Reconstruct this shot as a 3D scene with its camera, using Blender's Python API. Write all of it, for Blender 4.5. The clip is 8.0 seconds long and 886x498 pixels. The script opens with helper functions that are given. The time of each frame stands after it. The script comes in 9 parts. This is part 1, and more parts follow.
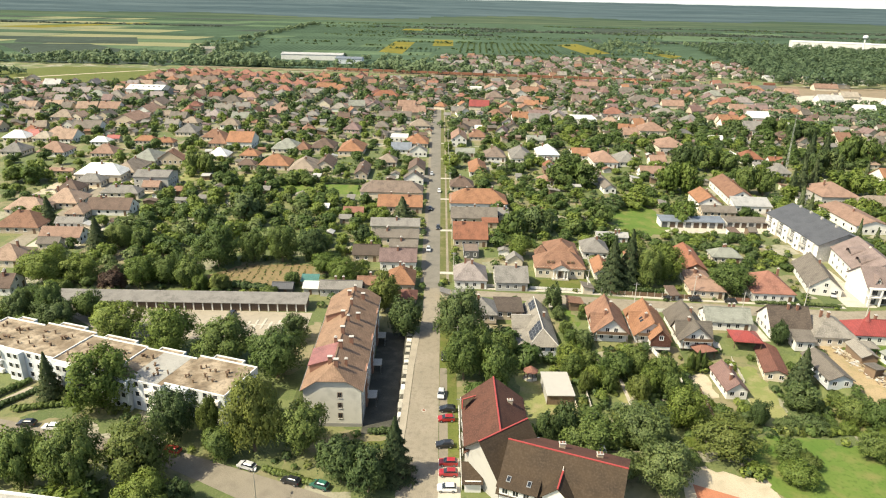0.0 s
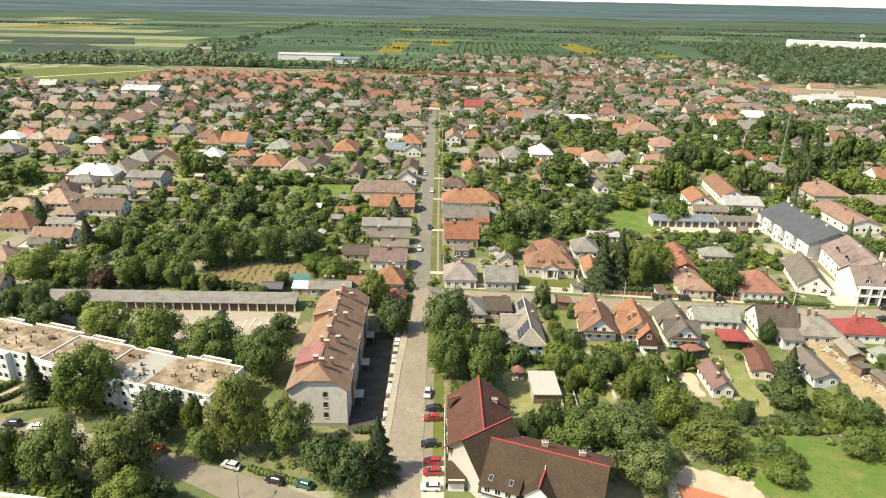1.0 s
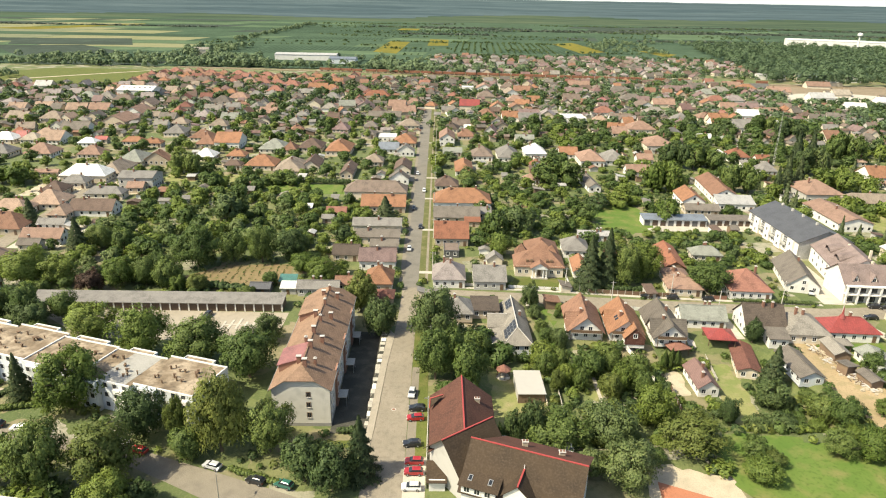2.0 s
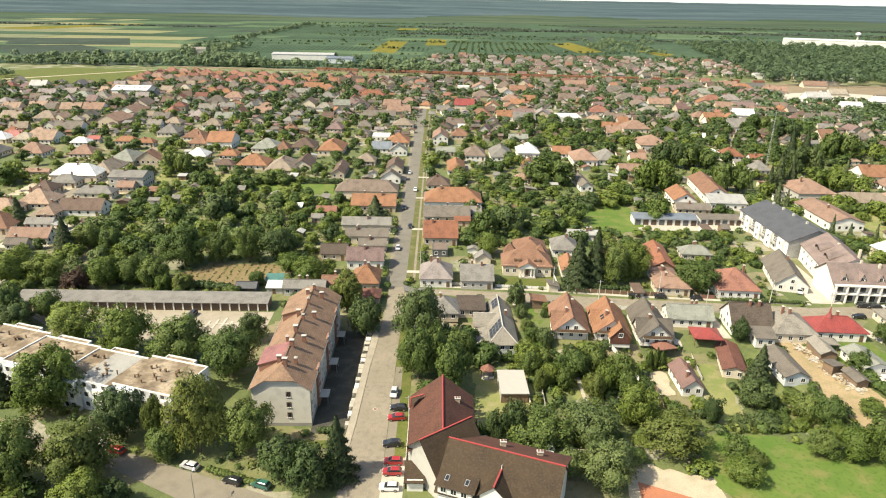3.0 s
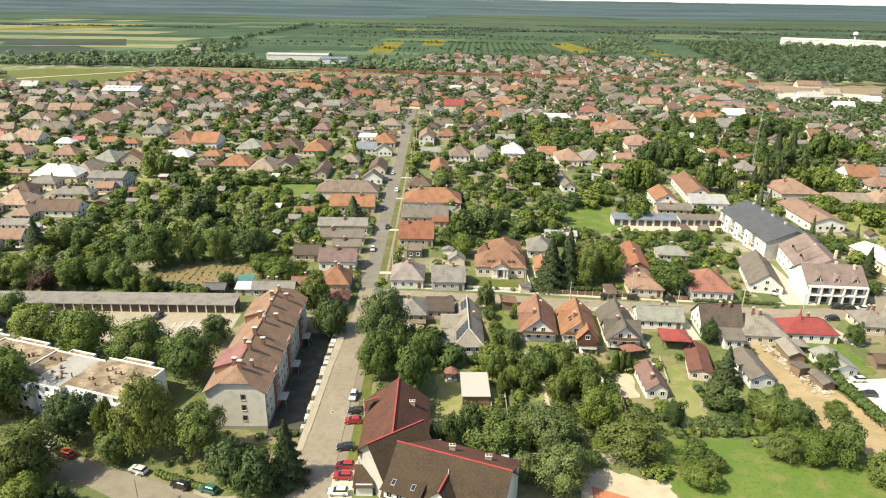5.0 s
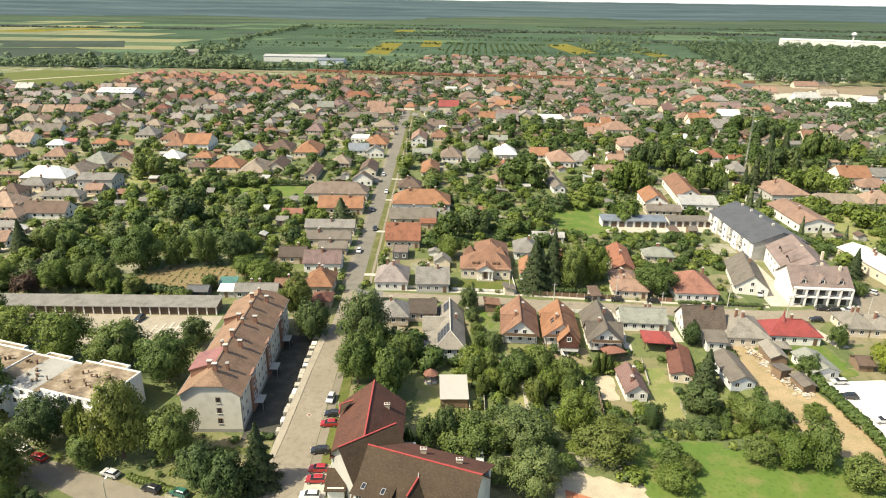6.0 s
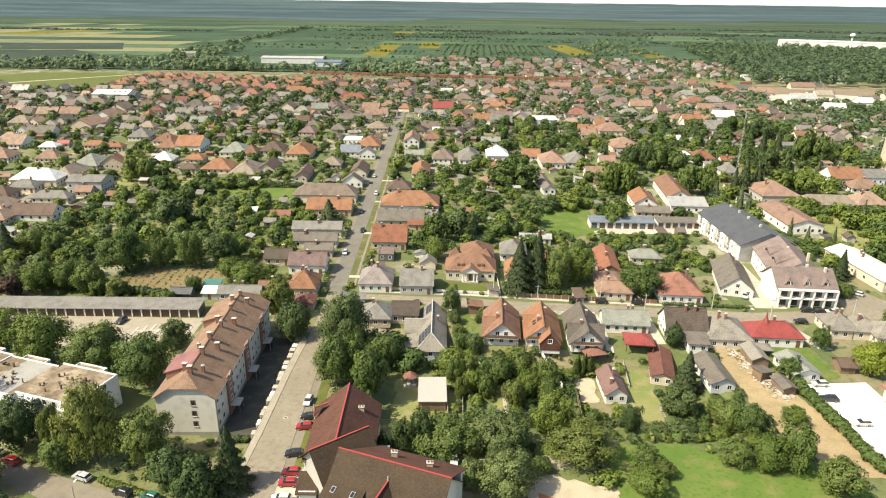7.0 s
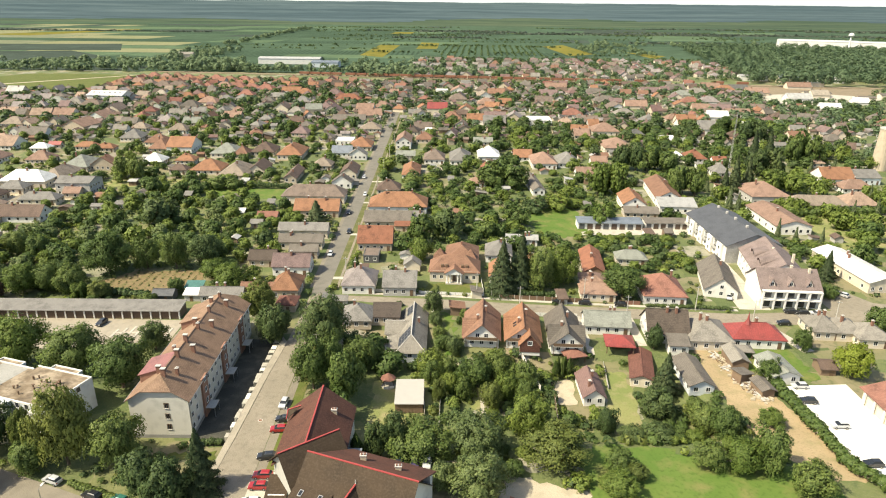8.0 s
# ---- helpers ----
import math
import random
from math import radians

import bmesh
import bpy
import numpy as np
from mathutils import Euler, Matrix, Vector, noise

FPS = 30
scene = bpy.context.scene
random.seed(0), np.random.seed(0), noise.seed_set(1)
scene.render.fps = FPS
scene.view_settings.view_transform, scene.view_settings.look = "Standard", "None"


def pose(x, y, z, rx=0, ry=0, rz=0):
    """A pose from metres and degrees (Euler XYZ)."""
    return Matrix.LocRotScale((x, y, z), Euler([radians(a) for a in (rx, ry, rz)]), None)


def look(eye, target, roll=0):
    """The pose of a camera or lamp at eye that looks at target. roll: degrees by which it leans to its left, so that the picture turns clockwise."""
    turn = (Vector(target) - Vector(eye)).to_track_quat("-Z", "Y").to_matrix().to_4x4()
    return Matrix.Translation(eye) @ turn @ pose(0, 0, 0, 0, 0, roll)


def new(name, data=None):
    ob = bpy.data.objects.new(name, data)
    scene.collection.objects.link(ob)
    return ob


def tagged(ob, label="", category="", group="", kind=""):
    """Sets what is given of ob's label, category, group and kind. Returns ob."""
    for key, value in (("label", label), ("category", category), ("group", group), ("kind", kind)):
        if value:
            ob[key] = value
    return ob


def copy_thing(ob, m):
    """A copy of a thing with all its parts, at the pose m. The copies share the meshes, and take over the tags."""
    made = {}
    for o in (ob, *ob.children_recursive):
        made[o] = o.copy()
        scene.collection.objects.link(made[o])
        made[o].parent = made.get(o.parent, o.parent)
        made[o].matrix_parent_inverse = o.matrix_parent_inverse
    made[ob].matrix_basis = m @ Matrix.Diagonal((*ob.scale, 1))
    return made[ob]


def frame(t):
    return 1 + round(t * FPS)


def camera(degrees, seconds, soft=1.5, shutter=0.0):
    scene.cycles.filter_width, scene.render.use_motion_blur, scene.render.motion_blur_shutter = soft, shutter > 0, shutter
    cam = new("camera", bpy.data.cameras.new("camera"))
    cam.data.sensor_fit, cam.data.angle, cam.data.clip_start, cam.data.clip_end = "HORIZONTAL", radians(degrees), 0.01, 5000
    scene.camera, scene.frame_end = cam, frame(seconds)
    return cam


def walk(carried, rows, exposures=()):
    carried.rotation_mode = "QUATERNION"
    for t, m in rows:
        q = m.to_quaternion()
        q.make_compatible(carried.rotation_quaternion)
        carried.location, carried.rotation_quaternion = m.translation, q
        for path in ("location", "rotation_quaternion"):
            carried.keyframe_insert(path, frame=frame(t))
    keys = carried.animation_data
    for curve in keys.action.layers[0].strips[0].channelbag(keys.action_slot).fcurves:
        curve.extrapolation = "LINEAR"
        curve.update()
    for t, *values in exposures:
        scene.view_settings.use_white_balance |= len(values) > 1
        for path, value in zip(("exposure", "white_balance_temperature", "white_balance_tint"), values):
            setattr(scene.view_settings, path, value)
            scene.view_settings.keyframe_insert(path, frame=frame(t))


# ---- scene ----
cam = camera(68.1, 8.0, soft=1.1)
PATH = [
    (0, (-2.919, -0.462, 91.491), (-2.902, 1.405, 90.775), 1.3),
    (0.5, (-1.293, -0.645, 91.47), (-1.276, 1.222, 90.754), 1.3),
    (1, (0.327, -0.754, 91.534), (0.346, 1.113, 90.818), 1.2),
    (1.5, (2.253, -0.806, 91.606), (2.272, 1.061, 90.889), 1.1),
    (3, (8.694, 0.031, 91.068), (8.712, 1.898, 90.351), 1.0),
    (3.5, (11.076, 0.271, 90.798), (11.093, 2.139, 90.083), 1.0),
    (4, (13.669, 0.767, 90.932), (13.685, 2.633, 90.215), 0.9),
    (4.5, (16.205, 1.247, 90.777), (16.219, 3.114, 90.06), 0.9),
    (6, (24.54, 2.345, 90.821), (24.549, 4.214, 90.108), 0.8),
    (6.5, (27.47, 2.662, 90.808), (27.476, 4.531, 90.097), 0.7),
    (7, (30.245, 2.892, 90.851), (30.25, 4.762, 90.142), 0.7),
    (7.5, (33.027, 3.244, 90.878), (33.03, 5.114, 90.17), 0.7),
    (8, (36.26, 3.635, 91.001), (36.261, 5.505, 90.293), 0.6),
]
walk(cam, [(t, look(eye, target, roll)) for t, eye, target, roll in PATH], exposures=[(0, 0.92, 7350, 7), (8, 0.92, 7350, 7)])

# ---- light: afternoon sun from the west-south-west, clear summer sky ----
SUN_DIR = Vector((-1.0, -0.42, 1.28)).normalized()
world = bpy.data.worlds.new("summer_sky")
world.use_nodes = True
scene.world = world
wn = world.node_tree.nodes
sky = wn.new("ShaderNodeTexSky")
sky.sky_type, sky.sun_disc = "NISHITA", False
sky.sun_elevation = math.asin(SUN_DIR.z)
sky.sun_rotation = math.atan2(SUN_DIR.x, SUN_DIR.y)
sky.air_density, sky.dust_density = 1.0, 2.0
world.node_tree.links.new(sky.outputs[0], wn["Background"].inputs[0])
wn["Background"].inputs[1].default_value = 0.14
sun = new("sun", bpy.data.lights.new("sun", "SUN"))
sun.data.energy, sun.data.angle, sun.data.color = 4.4, radians(0.55), (1.0, 0.945, 0.79)
sun.matrix_world = look((0, 0, 300), Vector((0, 0, 300)) - SUN_DIR)

rng = random.Random(11)

# ---- materials ----
MATS = {}


def nodes_of(name):
    m = bpy.data.materials.new(name)
    m.use_nodes = True
    nt = m.node_tree
    return m, nt, nt.nodes["Principled BSDF"]


def add(nt, kind, **values):
    n = nt.nodes.new(kind)
    for k, v in values.items():
        n.inputs[k].default_value = v
    return n


def mixed(nt, fac, a, b, mode="MIX"):
    n = nt.nodes.new("ShaderNodeMix")
    n.data_type, n.blend_type = "RGBA", mode
    for sock, v in ((n.inputs[0], fac), (n.inputs[6], a), (n.inputs[7], b)):
        if isinstance(v, bpy.types.NodeSocket):
            nt.links.new(v, sock)
        else:
            sock.default_value = v if not isinstance(v, tuple) else (*v, 1)
    return n.outputs[2]


def ramp(nt, sock, lo, hi):
    n = nt.nodes.new("ShaderNodeMapRange")
    nt.links.new(sock, n.inputs[0])
    n.inputs[1].default_value, n.inputs[2].default_value = lo, hi
    return n.outputs[0]


def noise_of(nt, coords, scale, detail=4):
    n = add(nt, "ShaderNodeTexNoise", Scale=scale, Detail=detail)
    nt.links.new(coords, n.inputs["Vector"])
    return n.outputs[0]


def bumped(nt, bsdf, sock, strength, distance):
    b = add(nt, "ShaderNodeBump", Strength=strength, Distance=distance)
    nt.links.new(sock, b.inputs["Height"])
    nt.links.new(b.outputs[0], bsdf.inputs["Normal"])


def varied(nt, col, amount):
    """Colour varied from object to object."""
    info = nt.nodes.new("ShaderNodeObjectInfo")
    hsv = nt.nodes.new("ShaderNodeHueSaturation")
    nt.links.new(col, hsv.inputs["Color"])
    r = nt.nodes.new("ShaderNodeMapRange")
    nt.links.new(info.outputs["Random"], r.inputs[0])
    r.inputs[3].default_value, r.inputs[4].default_value = 1 - amount, 1 + amount
    nt.links.new(r.outputs[0], hsv.inputs["Value"])
    return hsv.outputs[0]


def roof_material(name, col, metal=False, course_mix=0.16):
    """Tiled roof: courses across the slope, lichen and rain streaks; or plain sheet with seams."""
    m, nt, b = nodes_of("roof_" + name)
    co = nt.nodes.new("ShaderNodeTexCoord").outputs["Object"]
    big = noise_of(nt, co, 0.35, 5)
    fine = noise_of(nt, co, 2.6, 3)
    stain = tuple(c * 0.58 + 0.004 for c in col)
    pale = tuple(min(0.9, c * 1.28 + 0.006) for c in col)
    base = mixed(nt, ramp(nt, big, 0.42, 0.72), col, stain)
    base = mixed(nt, ramp(nt, fine, 0.45, 0.8), base, pale)
    wave = add(nt, "ShaderNodeTexWave", Scale=0.5 if metal else 0.85, Distortion=0.3)
    wave.bands_direction = "X" if metal else "Y"
    nt.links.new(co, wave.inputs["Vector"])
    wave2 = add(nt, "ShaderNodeTexWave", Scale=1.1, Distortion=0.3)
    wave2.bands_direction = "X"
    nt.links.new(co, wave2.inputs["Vector"])
    course = mixed(nt, 0.5, wave.outputs[0], wave2.outputs[0])
    base = mixed(nt, 0.10 if metal else course_mix, base, course, "OVERLAY")
    nt.links.new(varied(nt, base, 0.10), b.inputs["Base Color"])
    b.inputs["Roughness"].default_value = 0.5 if metal else 0.85
    b.inputs["Specular IOR Level"].default_value = 0.5 if metal else 0.2
    bumped(nt, b, course, 0.35, 0.04)
    MATS["roof_" + name] = m


def plaster_material(name, col):
    m, nt, b = nodes_of("wall_" + name)
    co = nt.nodes.new("ShaderNodeTexCoord").outputs["Object"]
    big, fine = noise_of(nt, co, 0.5, 5), noise_of(nt, co, 9, 3)
    base = mixed(nt, ramp(nt, big, 0.5, 0.85), col, tuple(c * 0.72 for c in col))
    base = mixed(nt, ramp(nt, fine, 0.5, 0.9), base, tuple(c * 0.88 for c in col))
    nt.links.new(varied(nt, base, 0.06), b.inputs["Base Color"])
    b.inputs["Roughness"].default_value = 0.9
    bumped(nt, b, fine, 0.25, 0.01)
    MATS["wall_" + name] = m


def ground_material(name, a, b2, c, s1=0.03, s2=0.25, s3=1.8, rows=0.0, rough=0.95):
    """Two kinds of growth or soil in patches of two sizes, with optional crop rows."""
    m, nt, b = nodes_of(name)
    co = nt.nodes.new("ShaderNodeTexCoord").outputs["Object"]
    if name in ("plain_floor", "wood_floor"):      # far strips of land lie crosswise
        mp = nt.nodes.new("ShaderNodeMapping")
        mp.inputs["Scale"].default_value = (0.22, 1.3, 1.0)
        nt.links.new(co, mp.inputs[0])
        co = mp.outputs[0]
    n1, n2, n3 = noise_of(nt, co, s1, 5), noise_of(nt, co, s2, 4), noise_of(nt, co, s3, 3)
    base = mixed(nt, ramp(nt, n1, 0.4, 0.62), a, b2)
    base = mixed(nt, ramp(nt, n2, 0.48, 0.75), base, c)
    dark = tuple(v * 0.6 for v in a)
    base = mixed(nt, ramp(nt, n3, 0.5, 0.95), base, dark)
    if rows:
        w = add(nt, "ShaderNodeTexWave", Scale=rows, Distortion=0.4)
        w.bands_direction = "X"
        nt.links.new(co, w.inputs["Vector"])
        base = mixed(nt, ramp(nt, w.outputs[0], 0.3, 1.3), base, tuple(v * 0.5 for v in a))
    nt.links.new(base, b.inputs["Base Color"])
    b.inputs["Roughness"].default_value = rough
    b.inputs["Specular IOR Level"].default_value = 0.0 if name[:5] in ("field", "orcha", "wood_", "plain") else 0.15
    bumped(nt, b, n3, 0.5, 0.15)
    MATS[name] = m


def leaf_material(name, col, tip):
    m, nt, b = nodes_of("leaf_" + name)
    geo = nt.nodes.new("ShaderNodeNewGeometry")
    base = mixed(nt, geo.outputs["Random Per Island"], col, tip)
    info = nt.nodes.new("ShaderNodeObjectInfo")
    hsv = nt.nodes.new("ShaderNodeHueSaturation")
    r1 = nt.nodes.new("ShaderNodeMapRange")
    nt.links.new(info.outputs["Random"], r1.inputs[0])
    r1.inputs[3].default_value, r1.inputs[4].default_value = 0.485, 0.515
    r2 = nt.nodes.new("ShaderNodeMapRange")
    nt.links.new(info.outputs["Random"], r2.inputs[0])
    r2.inputs[3].default_value, r2.inputs[4].default_value = 1.25, 0.8
    nt.links.new(r1.outputs[0], hsv.inputs["Hue"])
    nt.links.new(r2.outputs[0], hsv.inputs["Value"])
    nt.links.new(base, hsv.inputs["Color"])
    nt.links.new(hsv.outputs[0], b.inputs["Base Color"])
    b.inputs["Roughness"].default_value = 0.6
    b.inputs["Specular IOR Level"].default_value = 0.25
    tr = nt.nodes.new("ShaderNodeBsdfTranslucent")
    nt.links.new(hsv.outputs[0], tr.inputs[0])
    mx = nt.nodes.new("ShaderNodeMixShader")
    mx.inputs[0].default_value = 0.30
    nt.links.new(b.outputs[0], mx.inputs[1])
    nt.links.new(tr.outputs[0], mx.inputs[2])
    nt.links.new(mx.outputs[0], nt.nodes["Material Output"].inputs[0])
    MATS["leaf_" + name] = m


def plain_material(name, col, rough=0.6, metal=0.0, grain=0.12, scale=3.0, coat=0.0):
    m, nt, b = nodes_of(name)
    co = nt.nodes.new("ShaderNodeTexCoord").outputs["Object"]
    n = noise_of(nt, co, scale, 4)
    base = mixed(nt, ramp(nt, n, 0.4, 0.8), col, tuple(c * (1 - 2 * grain) for c in col))
    nt.links.new(base, b.inputs["Base Color"])
    b.inputs["Roughness"].default_value, b.inputs["Metallic"].default_value = rough, metal
    b.inputs["Coat Weight"].default_value = coat
    MATS[name] = m


for nm, col in dict(
        orange=(0.224, 0.115, 0.068), salmon=(0.214, 0.139, 0.106), terracotta=(0.177, 0.099, 0.068), redorange=(0.198, 0.087, 0.055),
        darkred=(0.138, 0.063, 0.049), brown=(0.102, 0.072, 0.058), darkbrown=(0.071, 0.056, 0.046), mauve=(0.148, 0.104, 0.099),
        mauvebrown=(0.144, 0.112, 0.093), greybrown=(0.125, 0.110, 0.095), grey=(0.163, 0.155, 0.144), greygreen=(0.182, 0.190, 0.166),
        greybeige=(0.188, 0.173, 0.151), beige=(0.203, 0.166, 0.132), peach=(0.260, 0.186, 0.141), cream=(0.293, 0.256, 0.208),
        # redder, lighter copy of the school tile, with the sunlight in its colour
        salmonred=(0.203, 0.098, 0.074), pinkgrey=(0.205, 0.179, 0.171), blockbrown=(0.190, 0.122, 0.084), schoolbrown=(0.046, 0.032, 0.021), schoolred=(0.080, 0.036, 0.026),
        shingle=(0.179, 0.138, 0.128), umber=(0.099, 0.087, 0.075), maroon=(0.143, 0.090, 0.082), slategrey=(0.109, 0.107, 0.101)).items():
    roof_material(nm, col, course_mix=0.05 if nm[:6] == "school" else 0.16)
for nm, col in dict(white=(0.528, 0.520, 0.496), lightgrey=(0.304, 0.300, 0.288), bluegrey=(0.135, 0.155, 0.182), darkgrey=(0.068, 0.070, 0.076),
                    teal=(0.045, 0.125, 0.11), red=(0.205, 0.040, 0.034), pinkred=(0.222, 0.094, 0.086)).items():
    roof_material(nm, col, True)
for nm, col in dict(white=(0.624, 0.608, 0.568), cream=(0.528, 0.464, 0.368), beige=(0.400, 0.336, 0.256), greywall=(0.360, 0.352, 0.328),
                    bluewhite=(0.496, 0.528, 0.544), brownwall=(0.176, 0.120, 0.080), darkgrey=(0.096, 0.096, 0.096), block=(0.540, 0.520, 0.462),
                    panel=(0.528, 0.560, 0.592), brick=(0.240, 0.128, 0.088), plinth=(0.240, 0.232, 0.216)).items():
    plaster_material(nm, col)
ground_material("lawn", (0.080, 0.100, 0.026), (0.096, 0.112, 0.030), (0.132, 0.124, 0.048), 0.08, 0.3, 2.0)
ground_material("meadow", (0.074, 0.128, 0.026), (0.100, 0.146, 0.034), (0.160, 0.156, 0.058), 0.09, 0.22, 1.1)
ground_material("dry_lawn", (0.084, 0.094, 0.034), (0.104, 0.110, 0.042), (0.160, 0.144, 0.078), 0.08, 0.3, 2.0)
ground_material("dry_grass", (0.205, 0.209, 0.086), (0.148, 0.176, 0.061), (0.271, 0.230, 0.131), 0.08, 0.3, 2.0)
ground_material("garden_soil", (0.175, 0.132, 0.072), (0.205, 0.156, 0.088), (0.110, 0.116, 0.046), 0.1, 0.4, 2.0)
ground_material("soil", (0.290, 0.222, 0.132), (0.330, 0.252, 0.152), (0.215, 0.188, 0.098), 0.08, 0.35, 2.0)
ground_material("dry_soil", (0.200, 0.160, 0.112), (0.226, 0.178, 0.126), (0.140, 0.126, 0.076), 0.08, 0.35, 2.0)
ground_material("gravel", (0.369, 0.318, 0.236), (0.413, 0.362, 0.273), (0.310, 0.273, 0.199), 0.08, 0.4, 4.0)
ground_material("red_paving", (0.344, 0.139, 0.082), (0.369, 0.156, 0.090), (0.295, 0.131, 0.082), 0.1, 0.4, 4.0)
ground_material("asphalt", (0.214, 0.188, 0.146), (0.240, 0.210, 0.165), (0.164, 0.145, 0.115), 0.12, 0.7, 4.0)
ground_material("asphalt_grey", (0.152, 0.142, 0.122), (0.172, 0.160, 0.138), (0.128, 0.120, 0.104), 0.06, 0.3, 5.0)
ground_material("asphalt_old", (0.185, 0.164, 0.130), (0.205, 0.182, 0.144), (0.155, 0.138, 0.110), 0.06, 0.3, 5.0)
# dark asphalt, taken darker still for the deep shadow of the block
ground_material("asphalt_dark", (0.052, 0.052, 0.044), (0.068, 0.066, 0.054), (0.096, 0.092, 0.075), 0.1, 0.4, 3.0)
ground_material("pavement_tan", (0.290, 0.258, 0.206), (0.320, 0.284, 0.228), (0.240, 0.214, 0.172), 0.1, 0.5, 5.0)
ground_material("concrete", (0.383, 0.355, 0.302), (0.428, 0.399, 0.339), (0.310, 0.288, 0.244), 0.1, 0.5, 5.0)
ground_material("pale_concrete", (0.640, 0.623, 0.574), (0.672, 0.656, 0.607), (0.574, 0.549, 0.492), 0.05, 0.2, 3.0)
ground_material("flat_roofing", (0.17, 0.13, 0.09), (0.33, 0.27, 0.2), (0.1, 0.08, 0.06), 0.24, 0.6, 1.6)
ground_material("felt_grey", (0.279, 0.272, 0.251), (0.307, 0.300, 0.279), (0.230, 0.223, 0.209), 0.2, 0.6, 3.0)
# the green, pale, dark and orchard fields have bluish distance haze in their colour
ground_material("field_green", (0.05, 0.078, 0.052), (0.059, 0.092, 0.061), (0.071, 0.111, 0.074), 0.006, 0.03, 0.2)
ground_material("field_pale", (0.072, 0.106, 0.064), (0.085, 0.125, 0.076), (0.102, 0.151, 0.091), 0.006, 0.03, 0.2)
ground_material("field_dry", (0.179, 0.185, 0.106), (0.202, 0.196, 0.118), (0.151, 0.162, 0.084), 0.006, 0.03, 0.2)
ground_material("field_yellow", (0.140, 0.128, 0.034), (0.162, 0.142, 0.038), (0.092, 0.100, 0.034), 0.01, 0.05, 0.3)
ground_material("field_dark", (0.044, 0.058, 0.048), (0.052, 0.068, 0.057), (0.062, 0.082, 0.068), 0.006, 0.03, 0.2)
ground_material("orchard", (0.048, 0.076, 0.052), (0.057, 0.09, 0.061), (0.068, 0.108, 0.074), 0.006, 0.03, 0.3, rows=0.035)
# blue distance haze is painted into these far wood and plain colours
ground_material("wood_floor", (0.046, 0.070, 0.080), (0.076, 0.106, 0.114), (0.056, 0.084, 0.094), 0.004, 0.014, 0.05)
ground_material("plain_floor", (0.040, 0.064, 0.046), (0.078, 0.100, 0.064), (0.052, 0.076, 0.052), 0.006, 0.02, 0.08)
# pale western farmland: the veil of glare there is lightened into its colour
ground_material("field_stubble", (0.150, 0.162, 0.104), (0.172, 0.178, 0.118), (0.124, 0.144, 0.090), 0.006, 0.03, 0.2)
for nm, col, tip in (("mid", (0.054, 0.090, 0.023), (0.138, 0.185, 0.051)), ("light", (0.073, 0.115, 0.020), (0.167, 0.214, 0.050)),
                     ("dark", (0.045, 0.075, 0.027), (0.113, 0.154, 0.053)), ("olive", (0.075, 0.104, 0.025), (0.147, 0.173, 0.046)),
                     ("conifer", (0.036, 0.062, 0.028), (0.100, 0.125, 0.053)), ("silver", (0.066, 0.104, 0.032), (0.169, 0.208, 0.080)),
                     ("purple", (0.055, 0.030, 0.026), (0.112, 0.065, 0.047)), ("yellow", (0.123, 0.170, 0.021), (0.215, 0.258, 0.043)),
                     # far, belt and haze leaves have distance haze mixed in: paler and bluer
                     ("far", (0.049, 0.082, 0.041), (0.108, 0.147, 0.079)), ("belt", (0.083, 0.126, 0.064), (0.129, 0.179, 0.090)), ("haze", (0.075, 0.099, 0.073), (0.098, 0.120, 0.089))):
    leaf_material(nm, col, tip)
m, nt, b = nodes_of("horizon_haze")
glow = nt.nodes.new("ShaderNodeEmission")
glow.inputs[0].default_value, glow.inputs[1].default_value = (0.80, 0.88, 0.93, 1), 0.66
nt.links.new(glow.outputs[0], nt.nodes["Material Output"].inputs[0])
MATS["horizon_haze"] = m


